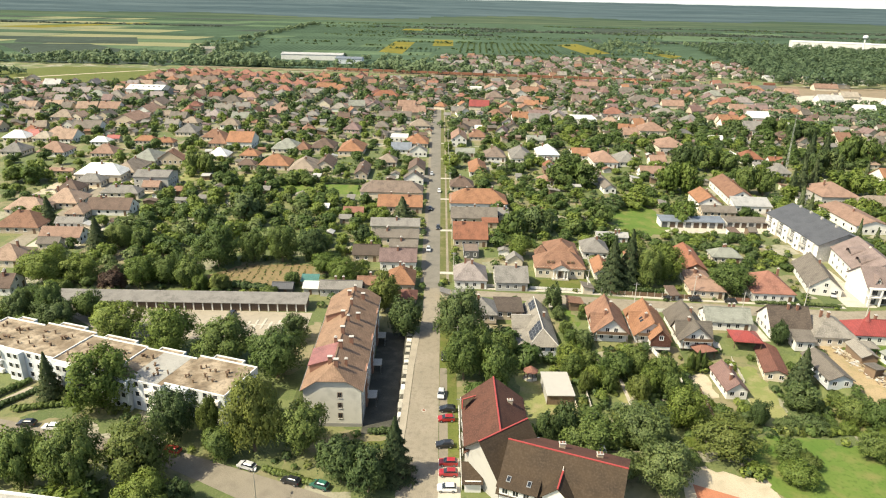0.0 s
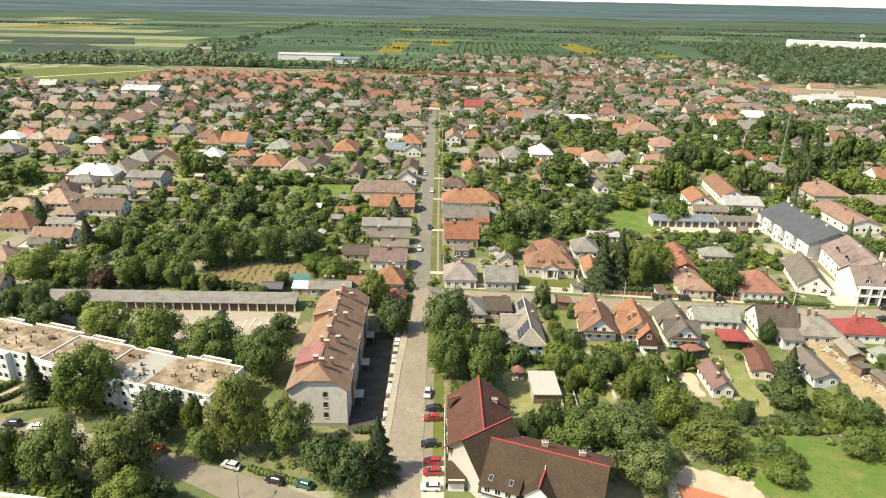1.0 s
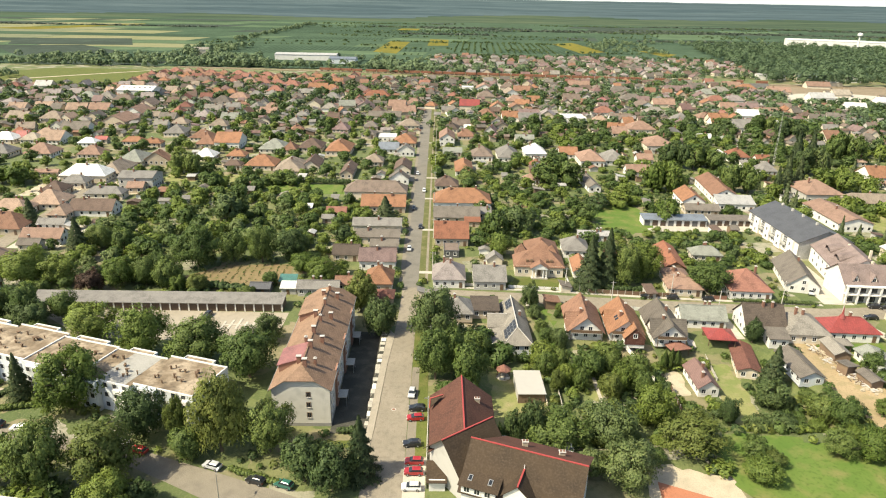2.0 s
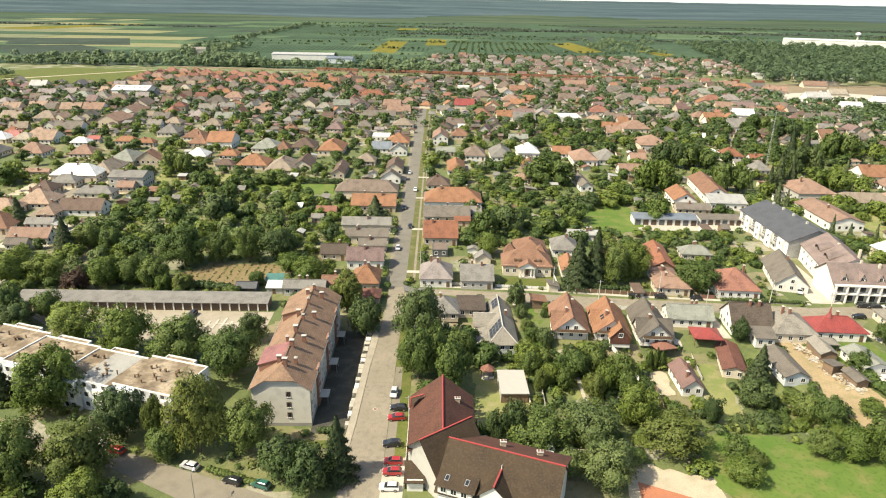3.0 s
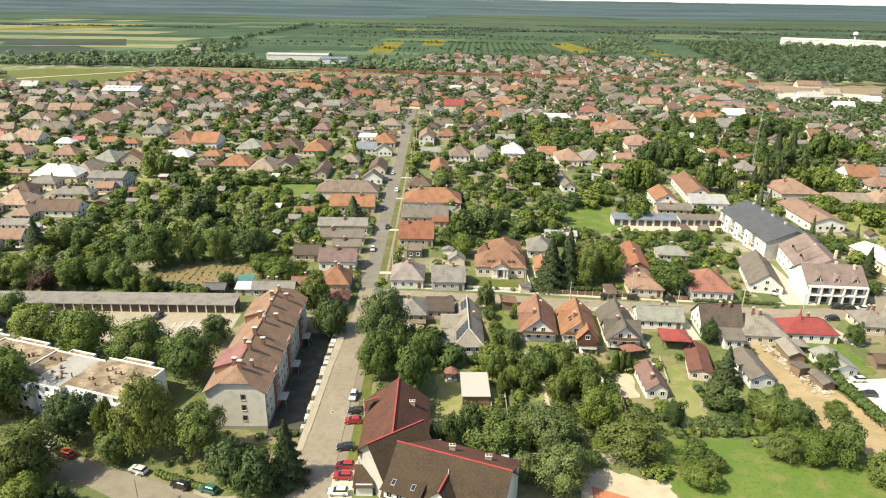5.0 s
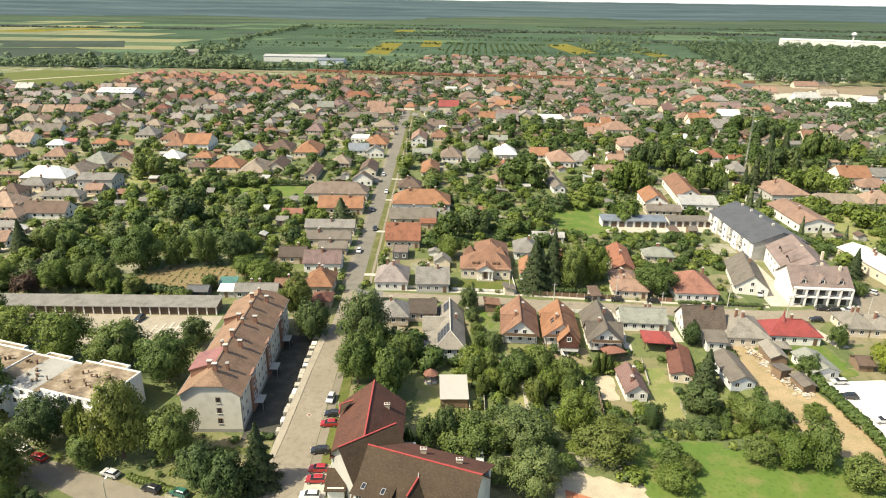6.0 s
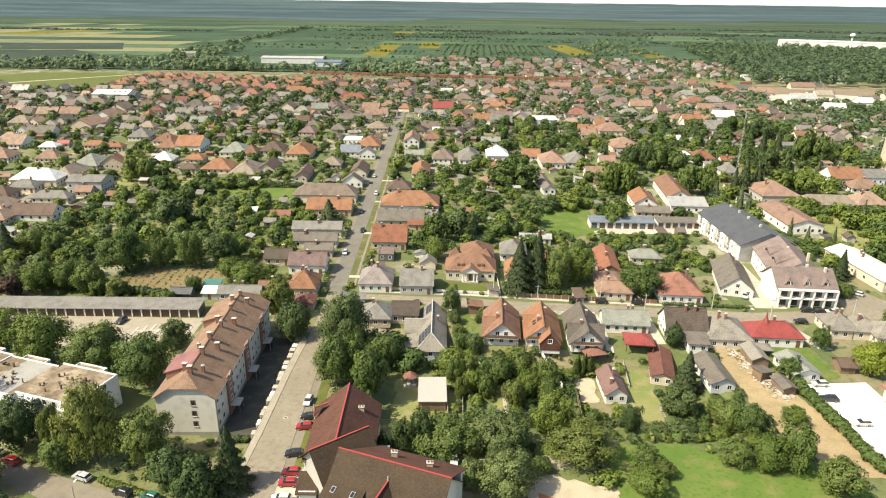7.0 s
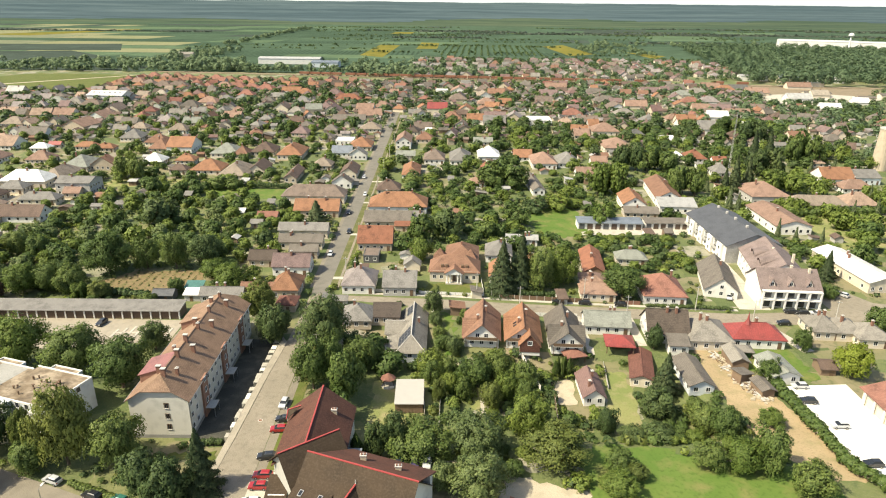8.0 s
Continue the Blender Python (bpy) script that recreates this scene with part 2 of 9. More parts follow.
def plots_material(name):
    """Garden plots: cells of grass, dry grass, beds, bare earth and paving, each mottled."""
    m, nt, b = nodes_of(name)
    co = nt.nodes.new("ShaderNodeTexCoord").outputs["Object"]
    warp = add(nt, "ShaderNodeTexNoise", Scale=0.25, Detail=3.0)
    nt.links.new(co, warp.inputs["Vector"])
    shift = nt.nodes.new("ShaderNodeVectorMath")
    shift.operation = "MULTIPLY_ADD"
    nt.links.new(warp.outputs["Color"], shift.inputs[0])
    shift.inputs[1].default_value = (3.0, 3.0, 0)
    nt.links.new(co, shift.inputs[2])
    cells = add(nt, "ShaderNodeTexVoronoi", Scale=0.095)
    cells.distance = "CHEBYCHEV"
    nt.links.new(shift.outputs[0], cells.inputs["Vector"])
    sep = nt.nodes.new("ShaderNodeSeparateColor")
    nt.links.new(cells.outputs["Color"], sep.inputs[0])
    pal = nt.nodes.new("ShaderNodeValToRGB")
    pal.color_ramp.interpolation = "CONSTANT"
    stops = ((0.0, (0.080, 0.106, 0.032)), (0.22, (0.104, 0.126, 0.042)), (0.42, (0.150, 0.150, 0.062)), (0.56, (0.066, 0.094, 0.028)), (0.70, (0.178, 0.156, 0.086)), (0.84, (0.200, 0.168, 0.104)), (0.93, (0.270, 0.250, 0.194)))
    while len(pal.color_ramp.elements) < len(stops):
        pal.color_ramp.elements.new(0.5)
    for e, (pos, col) in zip(pal.color_ramp.elements, stops):
        e.position, e.color = pos, (*col, 1)
    nt.links.new(sep.outputs[0], pal.inputs[0])
    n1, n2, n3 = noise_of(nt, co, 0.06, 4), noise_of(nt, co, 0.5, 4), noise_of(nt, co, 2.2, 3)
    base = mixed(nt, ramp(nt, n1, 0.42, 0.75), pal.outputs[0], (0.096, 0.116, 0.040))
    base = mixed(nt, ramp(nt, n2, 0.5, 0.8), base, (0.052, 0.076, 0.025))
    base = mixed(nt, ramp(nt, n3, 0.52, 0.9), base, (0.165, 0.155, 0.082))
    nt.links.new(base, b.inputs["Base Color"])
    b.inputs["Roughness"].default_value = 0.95
    bumped(nt, b, n3, 0.5, 0.2)
    MATS[name] = m


plots_material("town_ground")
plain_material("bark", (0.12, 0.09, 0.065), 0.9, 0, 0.2, 6)
plain_material("brick_red", (0.20, 0.10, 0.07), 0.9, 0, 0.2, 8)
plain_material("ridge_red", (0.306, 0.047, 0.043), 0.6, 0, 0.1, 2)
plain_material("frame_white", (0.637, 0.629, 0.612), 0.5, 0, 0.05, 2)
plain_material("wood_brown", (0.136, 0.085, 0.051), 0.7, 0, 0.2, 5)
plain_material("garage_door", (0.085, 0.055, 0.038), 0.6, 0, 0.2, 3)
plain_material("steel", (0.383, 0.383, 0.374), 0.45, 0.7, 0.1, 4)
plain_material("cap_pale", (0.42, 0.40, 0.37), 0.8, 0, 0.1, 4)
plain_material("glass_dark", (0.021, 0.025, 0.030), 0.08, 0, 0.1, 1)
plain_material("solar_glass", (0.025, 0.029, 0.038), 0.45, 0, 0.1, 1, 0.0)
plain_material("sheet_pale", (0.36, 0.345, 0.315), 0.6, 0, 0.03, 0.6)
plain_material("tyre", (0.02, 0.02, 0.02), 0.85, 0, 0.1, 8)
plain_material("lamp_red", (0.35, 0.02, 0.02), 0.2, 0, 0.05, 8)
plain_material("lamp_clear", (0.7, 0.7, 0.68), 0.15, 0, 0.05, 8)
plain_material("concrete_post", (0.42, 0.40, 0.36), 0.9, 0, 0.15, 4)
plain_material("rust", (0.20, 0.085, 0.05), 0.85, 0, 0.25, 0.4)
for nm, col in dict(red=(0.32, 0.018, 0.02), white=(0.75, 0.75, 0.73), black=(0.02, 0.021, 0.024), silver=(0.48, 0.49, 0.50),
                    green=(0.03, 0.13, 0.10), violet=(0.07, 0.05, 0.12)).items():
    plain_material("paint_" + nm, col, 0.3, 0.15, 0.03, 1, 0.7)


# ---- mesh helpers ----
class Geo:
    """Collects boxes, plates and prisms into one mesh."""

    def __init__(self):
        self.v, self.f, self.k = [], [], []

    def poly(self, pts, faces, k=0):
        n = len(self.v)
        self.v += [tuple(p) for p in pts]
        self.f += [tuple(i + n for i in f) for f in faces]
        self.k += [k] * len(faces)
        return self

    def box(self, x0, x1, y0, y1, z0, z1, k=0):
        p = [(x, y, z) for z in (z0, z1) for x, y in ((x0, y0), (x1, y0), (x1, y1), (x0, y1))]
        return self.poly(p, [(3, 2, 1, 0), (4, 5, 6, 7), (0, 1, 5, 4), (1, 2, 6, 5), (2, 3, 7, 6), (3, 0, 4, 7)], k)

    def slab(self, pts, t, k=0):
        """A plate of thickness t under the polygon pts (counted round from above)."""
        n = len(pts)
        low = [(x, y, z - t) for x, y, z in pts]
        sides = [(i, i + n, (i + 1) % n + n, (i + 1) % n) for i in range(n)]
        return self.poly(list(pts) + low, [tuple(range(n)), tuple(range(2 * n - 1, n - 1, -1))] + sides, k)

    def tube(self, a, b, r0, r1, n=8, k=0):
        a, b = Vector(a), Vector(b)
        q = (b - a).to_track_quat("Z", "Y")
        ring = [(math.cos(2 * math.pi * i / n), math.sin(2 * math.pi * i / n), 0) for i in range(n)]
        pts = [a + q @ (Vector(c) * r0) for c in ring] + [b + q @ (Vector(c) * r1) for c in ring]
        return self.poly(pts, [(i, (i + 1) % n, (i + 1) % n + n, i + n) for i in range(n)] + [tuple(range(n - 1, -1, -1)), tuple(range(n, 2 * n))], k)

    def mesh(self, name, *mats):
        me = bpy.data.meshes.new(name)
        me.from_pydata(self.v, [], self.f)
        for m in mats:
            me.materials.append(MATS[m])
        if len(mats) > 1:
            me.polygons.foreach_set("material_index", self.k)
        return me


def part(name, geo, material, parent, label="", m=None):
    """Links one mesh as a part under a thing or a part."""
    me = geo if isinstance(geo, bpy.types.Mesh) else geo.mesh(name, *([material] if isinstance(material, str) else material))
    ob = new(name, me)
    ob.parent = parent
    if m is not None:
        ob.matrix_basis = m
    return tagged(ob, label)


def ground_z(x, y):
    """The gardens behind the cross street lie three metres lower than the streets, the court of the long block nearly two."""
    def step(a, b, v):
        u = min(1.0, max(0.0, (v - a) / (b - a)))
        return u * u * (3 - 2 * u)
    court = -1.8 * step(-11.0, -12.0, x) * step(-37, -34, x) * step(114, 121, y) * step(180, 174, y)
    near, east = step(42, 35, x), step(50, 60, x)
    return court - 3.0 * step(9, 16, x) * step(103, 96, x) * step(116 + 7 * east, 122 + 7 * east, y) * step(167 + 15 * near, 159 + 8 * near, y)


def thing(name, x, y, rot, label, category, group="", kind=""):
    ob = new(name)
    ob.empty_display_size = 0.5
    ob.matrix_basis = pose(x, y, ground_z(x, y), 0, 0, rot)
    return tagged(ob, label, category, group, kind)


FOOT = []      # footprints that nothing may grow in: x, y, half width, half depth, cos, sin
OPEN = []      # open ground: polygons kept free of trees


def claim(x, y, w, d, rot, margin=0.8):
    a = radians(rot)
    FOOT.append((x, y, w / 2 + margin, d / 2 + margin, math.cos(a), math.sin(a)))


def free(x, y, r=0.0):
    for fx, fy, hw, hd, c, s in FOOT:
        dx, dy = x - fx, y - fy
        if abs(dx) + abs(dy) > 80:
            continue
        if abs(dx * c + dy * s) < hw + r and abs(-dx * s + dy * c) < hd + r:
            return False
    for poly in OPEN:
        inside = False
        for (x0, y0), (x1, y1) in zip(poly, poly[1:] + poly[:1]):
            if (y0 > y) != (y1 > y) and x < (x1 - x0) * (y - y0) / (y1 - y0) + x0:
                inside = not inside
        if inside:
            return False
    return True


# ---- ground ----
def patch(name, pts, material, label, category, z, open_ground=True):
    me = bpy.data.meshes.new(name)
    if material in ("lawn", "meadow", "dry_grass", "soil", "garden_soil", "gravel") and max(abs(pts[0][0] - q[0]) + abs(pts[0][1] - q[1]) for q in pts) < 150 and name != "verge":
        jag = 1.3 if material == "meadow" else 0.6
        ragged = []          # growth never ends on a ruled line
        for (ax, ay), (bx, by) in zip(pts, pts[1:] + pts[:1]):
            k = max(1, int(math.hypot(bx - ax, by - ay) / 1.3))
            ragged += [(ax + (bx - ax) * i / k + rng.uniform(-jag, jag), ay + (by - ay) * i / k + rng.uniform(-jag, jag)) for i in range(k)]
        pts = ragged
    elif any((5 < x < 108 or -37 < x < -11) and 112 < y < 182 for x, y in pts):
        close = []
        for (ax, ay), (bx, by) in zip(pts, pts[1:] + pts[:1]):
            k = max(1, int(math.hypot(bx - ax, by - ay) / 2.0))
            close += [(ax + (bx - ax) * i / k, ay + (by - ay) * i / k) for i in range(k)]
        pts = close
    n = len(pts)
    vs = [(x, y, z + ground_z(x, y)) for x, y in pts] + [(x, y, -0.3 + ground_z(x, y)) for x, y in pts]
    me.from_pydata(vs, [], [tuple(range(n))] + [(i, i + n, (i + 1) % n + n, (i + 1) % n) for i in range(n)])
    me.materials.append(MATS[material])
    if open_ground:
        OPEN.append(list(pts))
    return tagged(new(name, me), label, category, kind="structure")


def build_ground():
    """One sheet to the horizon; past the plain it rises into wooded hills."""
    xs = np.unique(np.concatenate([np.linspace(-5200, 5200, 105), np.arange(-50, -8, 1.0), np.arange(6, 108, 1.5)]))
    ys = np.unique(np.concatenate([np.array([-5200.0, -3400.0, -1900.0, -900.0]), np.linspace(-400, 2600, 31), np.arange(112, 184, 1.5), np.linspace(2680, 5250, 60)]))
    vs = []
    for y in ys:
        for x in xs:
            u = max(0.0, (y - 2650) / 2250)
            bump = noise.noise(Vector((x / 420, y / 300, 0.3))) * 7 + noise.noise(Vector((x / 130, y / 90, 4.0))) * 4
            z = 80 * min(1, u) ** 1.1 + bump * min(1, u * 5) if u > 0 else ground_z(x, y)
            vs.append((x, y, z))
    nx = len(xs)
    fs = [(j * nx + i, j * nx + i + 1, (j + 1) * nx + i + 1, (j + 1) * nx + i) for j in range(len(ys) - 1) for i in range(nx - 1)]
    me = bpy.data.meshes.new("ground")
    me.from_pydata(vs, [], fs)
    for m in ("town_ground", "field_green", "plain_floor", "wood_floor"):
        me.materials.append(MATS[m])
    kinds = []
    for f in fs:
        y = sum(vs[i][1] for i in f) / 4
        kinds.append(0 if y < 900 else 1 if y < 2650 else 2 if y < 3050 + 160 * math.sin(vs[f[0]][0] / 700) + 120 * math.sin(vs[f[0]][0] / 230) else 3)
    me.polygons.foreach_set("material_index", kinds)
    tagged(new("ground", me), "flat green plain of gardens and fields up to wooded horizon", "ground", kind="structure")


build_ground()
patch("road", [(-11.6, 60), (-1.9, 60), (-1.9, 130), (-1.7, 180), (-1.9, 201), (-7.1, 201), (-7.2, 182), (-8.4, 150), (-9.2, 124), (-10.0, 112)], "asphalt", "broad sun-bleached asphalt street", "road", 0.05)
patch("road", [(-7.1, 201.02), (-1.9, 201.02), (-1.9, 330), (-2.1, 440), (-2.0, 586), (-9.0, 586), (-8.2, 440), (-7.5, 330)], "asphalt_grey", "long straight grey asphalt street between houses", "road", 0.05)
patch("road", [(-110, 127), (-84, 120.5), (-62.5, 116.6), (-39.4, 108), (-25.8, 102.8), (-12, 97), (-12, 90), (-28, 96.5), (-41, 101), (-50.1, 105.7),
               (-61.8, 111.5), (-82, 117.0), (-110, 120)], "asphalt_old", "grey asphalt side street under trees", "road", 0.04)
patch("road", [(-1.7, 196), (10, 195.5), (29.6, 191.7), (55.6, 186.3), (91.5, 185.2), (125.5, 182.4), (163, 181.5), (179, 189), (186, 196), (177, 198), (168, 216),
               (158, 250), (152, 300), (147, 300), (153, 250), (161, 214), (160, 192), (129.2, 188.9), (94.2, 192.0), (58.4, 195.0), (39.8, 197.2), (10, 199.5), (-1.7, 200)],
      "asphalt", "asphalt cross street between house gardens", "road", 0.045)
patch("road", [(-60, 586), (-9, 586), (-2, 586), (62, 580), (62, 585), (-2, 591), (-60, 592)], "asphalt_old", "narrow far street across the end of the long street", "road", 0.045)
patch("road", [(64, 488), (68, 488), (70, 580), (72, 690), (76, 812), (72, 812), (68, 690), (66, 580)], "concrete", "pale side street between far houses", "road", 0.05)
patch("yard", [(-196, 300), (-160, 302), (-140, 306), (-134, 326), (-160, 340), (-196, 344)], "gravel", "pale paved yards round bungalows", "yard", 0.03, False)
patch("yard", [(-159, 232), (-140, 232), (-138, 262), (-159, 264)], "concrete", "paved yard beside the western street", "yard", 0.03, False)
patch("road", [(-167.8, 180), (-158.5, 180), (-159.5, 230), (-162, 256), (-165, 284), (-164, 480), (-171, 480), (-171.5, 300), (-169, 274), (-167.8, 252)], "asphalt", "pale asphalt street between bungalows", "road", 0.04)
patch("pavement", [(-11.2, 114), (-9.9, 113), (-9.3, 124), (-8.5, 150), (-7.5, 168), (-9.4, 171), (-10.2, 150), (-10.9, 124)], "pavement_tan", "pale concrete pavement strip", "pavement", 0.14)
patch("pavement", [(0.4, 206), (1.3, 206), (1.2, 330), (1.2, 584), (0.5, 584), (0.4, 330)], "asphalt", "narrow concrete pavement", "pavement", 0.12)
patch("pavement", [(10, 201), (40, 199.2), (76, 195.0), (130, 190.9), (130, 192.2), (76, 196.4), (40, 200.6), (10, 202.3)], "concrete", "concrete pavement along garden fences", "pavement", 0.12)
patch("verge", [(-1.9, 206), (2.4, 206), (2.4, 584), (-1.8, 584), (-2.1, 440), (-1.9, 330)], "dry_lawn", "green grass verge beside the street", "grass", 0.06)
patch("verge", [(-8.6, 206), (-7.1, 206), (-7.5, 330), (-8.2, 440), (-9.0, 584), (-10.4, 584), (-8.9, 330)], "asphalt_old", "dusty grey strip along the house fronts", "pavement", 0.06)
patch("parking_strip", [(-1.8, 113.6), (0.2, 113.6), (0.2, 150), (-1.65, 150)], "asphalt_old", "dusty asphalt parking strip", "pavement", 0.065)
patch("verge", [(-1.8, 114), (2.6, 114), (2.6, 182), (-1.6, 182)], "lawn", "worn grass verge with parked cars", "grass", 0.055)
patch("parking_strip", [(-1.9, 98), (2.6, 98), (2.6, 113.4), (-1.9, 113.4)], "concrete", "concrete parking strip beside the street", "pavement", 0.06)
patch("forecourt", [(-19.6, 124), (-12.0, 124), (-12.0, 150), (-12.0, 172), (-19.6, 173)], "asphalt_dark", "dark asphalt forecourt of the block, shade deepened in its colour", "pavement", 0.05)
patch("garage_yard", [(-112, 176), (-96, 164), (-73, 163), (-41, 168), (-41, 181), (-112, 182)], "pavement_tan", "pale gravel garage yard", "yard", 0.04)
for i in range(8):
    patch("kerb", [(-59 + i * 2.2, 169.5 + i * 0.2), (-58.3 + i * 2.2, 169.5 + i * 0.2), (-58.0 + i * 2.2, 174.5 + (i % 3)), (-58.7 + i * 2.2, 174.5 + (i % 3))], "concrete", "low concrete foundation strip in the yard", "kerb", 0.16, False)
patch("kerb", [(-59, 172.0), (-43, 173.2), (-43, 173.7), (-59, 172.5)], "concrete", "low concrete foundation strip in the yard", "kerb", 0.2, False)
patch("vegetable_garden", [(-84, 206), (-73, 218), (-48, 220), (-46, 203), (-72, 197)], "garden_soil", "dry brown vegetable garden soil", "garden", 0.04)
patch("path", [(-111.0, 123.6), (-108.6, 123.6), (-100.6, 137.4), (-102.6, 138.0)], "pavement_tan", "pale garden path to the block", "path", 0.05)
patch("meadow", [(74, 283), (80, 299), (96, 300), (101, 284), (95, 261), (77, 257)], "meadow", "bright green mown meadow", "grass", 0.05)
patch("lawn", [(-80, 308), (-83, 328), (-43, 328), (-41, 311)], "meadow", "bright green lawn strip behind houses", "grass", 0.05)
patch("lawn", [(64, 120.5), (73, 123), (80, 123), (88, 121), (96, 119), (108, 117), (115, 113), (118, 104), (112, 92), (74, 90), (67, 104)], "meadow", "bright green open lawn", "grass", 0.058)
patch("lawn", [(30, 203), (49, 201.6), (49.6, 211), (31, 210)], "lawn", "clipped front lawn of the villa", "grass", 0.06)
patch("lawn", [(-26, 121), (-13, 122), (-11.5, 114), (-17, 109), (-27, 112)], "lawn", "small lawn beside the block", "grass", 0.06)
patch("lawn", [(18, 119), (34, 119), (33.8, 152), (19, 153)], "dry_grass", "mown back garden grass", "grass", 0.05)
patch("lawn", [(80.6, 158.6), (85.9, 158.6), (85.6, 150), (84.6, 136), (84.2, 131), (77.3, 131), (77.6, 142), (79.2, 154)], "dry_grass", "worn garden lane of dry grass", "grass", 0.05)
patch("lawn", [(37.4, 166), (40.4, 166), (39.6, 188), (36.6, 188)], "meadow", "narrow green side lawn", "grass", 0.05)
patch("gravel_lot", [(49, 113.6), (66, 108.4), (66, 98), (47, 98)], "gravel", "pale gravel lot", "yard", 0.05)
patch("red_paving", [(50, 107), (62, 101.5), (66, 90), (48, 90)], "red_paving", "red paved court", "yard", 0.07)
patch("dirt_yard", [(108, 168), (113, 168), (118, 152), (121, 133), (124, 112), (117, 112), (108, 122), (106, 141), (104, 155)], "soil", "bare dirt yard with rubble", "yard", 0.04)
patch("car_park", [(121.8, 147.6), (140, 148.8), (140, 92), (134, 92), (123.4, 116)], "pale_concrete", "sunlit pale concrete car park", "car park", 0.05)
patch("yard", [(18, 113), (40, 113), (44, 119), (38, 121), (20, 119.5)], "gravel", "gravel parking yard behind the school", "yard", 0.045)
patch("drive", [(131, 192.5), (141, 192), (143, 235), (134, 235)], "concrete", "concrete forecourt between white buildings", "yard", 0.05)
patch("drive", [(92, 262), (143, 264), (143, 270.5), (92, 271)], "concrete", "concrete drive before the long sheds", "yard", 0.04)
patch("yard", [(64.5, 142.5), (70.3, 143.4), (70.6, 154.2), (64.8, 154.5)], "gravel", "pale gravel garden yard", "yard", 0.04)
patch("lawn", [(-140, 330), (-100, 330), (-100, 345), (-140, 345)], "dry_grass", "dry garden grass", "grass", 0.04, False)
patch("lawn", [(44.0, 140), (47.2, 140), (47.6, 154), (44.4, 154)], "dry_grass", "dry grass strip between vine rows", "grass", 0.045)
patch("path", [(45.6, 124), (46.5, 124), (47.2, 151), (46.3, 151)], "concrete", "narrow pale garden path", "path", 0.06)
patch("lawn", [(112, 168), (134, 166), (134, 150), (121, 150)], "meadow", "green garden grass", "grass", 0.05, False)
patch("lawn", [(196, 290), (250, 292), (250, 262), (196, 245)], "dry_grass", "dry pasture beside the road", "grass", 0.04, False)

# dark strips carry the block's shadow on to the pavement edge
patch("bank", [(-12.0, 122), (-11.0, 122), (-11.0, 172), (-12.0, 172)], "asphalt_dark", "bank between court and pavement, coloured dark as shade", "bank", 0.06, False)
patch("bank", [(-10.99, 122), (-10.95, 122), (-10.9, 124), (-10.2, 150), (-9.4, 171), (-10.99, 171)], "asphalt_dark", "strip beside the pavement, coloured dark as shade", "pavement", 0.05, False)
for i in range(15):
    yy = 124.6 + i * 3.0 + (i * 7 % 5) * 0.3
    edge = -10.95 + (yy - 122) * 0.028
    deep = 1.5 + 0.4 * (i % 3)
    me = Geo().box(-11.72 + 0.15 * (i % 2) + 0.03 * i, edge - 0.02, yy, yy + deep, -1.75, 0.15).mesh("path", "pale_concrete" if i % 4 == 1 else "concrete")
    tagged(new("path", me), "short concrete landing between pavement and sunken court", "path", kind="structure")
for pts in ([(50.8, 187), (52.6, 187), (52.0, 164), (50.2, 164)], [(60.4, 187), (62.0, 187), (60.6, 162), (59.0, 163)], [(76.6, 186.5), (79.0, 186.3), (79.0, 164), (77.0, 164)], [(92, 186), (95, 185.6), (94.6, 168), (92, 168)],
            [(118.6, 184), (121, 183.8), (120, 164), (117.8, 164)], [(131.5, 184), (135, 183), (141, 166), (137.5, 165)], [(33.0, 198), (35.2, 198), (35.2, 188), (33, 188)]):
    patch("drive", pts, "concrete", "pale concrete garden drive", "path", 0.07)
patch("ballast_yard", [(358, 785), (540, 800), (520, 740), (440, 690), (352, 720)], "dry_soil", "brown ballast yard beside the railway", "yard", 0.1)
patch("ballast_yard", [(350, 650), (432, 648), (500, 700), (440, 735), (372, 718)], "concrete", "dusty grey yard with material heaps", "yard", 0.22)
patch("ballast_yard", [(300, 790), (420, 776), (520, 762), (520, 790), (300, 812)], "dry_soil", "bare brown ground along the railway", "yard", 0.03)

for i in range(6):      # garden crossings over the verges
    yy = 213 + i * 43.5 + (i % 3) * 2.2
    patch("drive", [(-1.9, yy), (3.8, yy), (3.8, yy + 2.2), (-1.9, yy + 2.2)], "concrete", "concrete crossing over the grass verge", "path", 0.125, False)

# ---- fields, the railway and the far plain ----
FIELDS = random.Random(5)


def far_fields():
    y0 = 900
    for depth in (80, 70, 90, 75, 100, 90, 120, 100, 140, 110, 160, 120, 180, 140, 175):
        x = -1500.0 - depth
        while x < 1900:
            w = FIELDS.uniform(40, 240) * (1 + (y0 - 900) / 1500)
            # far western strips draw paler colours, put in for the glare veil
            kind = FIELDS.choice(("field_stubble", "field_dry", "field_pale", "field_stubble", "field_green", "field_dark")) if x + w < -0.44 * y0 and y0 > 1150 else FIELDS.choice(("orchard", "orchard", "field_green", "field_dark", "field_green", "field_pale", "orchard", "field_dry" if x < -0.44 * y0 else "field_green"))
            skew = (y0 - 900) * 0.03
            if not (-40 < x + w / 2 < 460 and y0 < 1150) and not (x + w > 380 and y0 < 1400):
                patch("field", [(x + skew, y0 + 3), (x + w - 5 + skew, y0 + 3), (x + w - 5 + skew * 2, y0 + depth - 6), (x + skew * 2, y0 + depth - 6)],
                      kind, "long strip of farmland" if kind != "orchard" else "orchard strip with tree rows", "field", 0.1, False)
            x += w
        y0 += depth


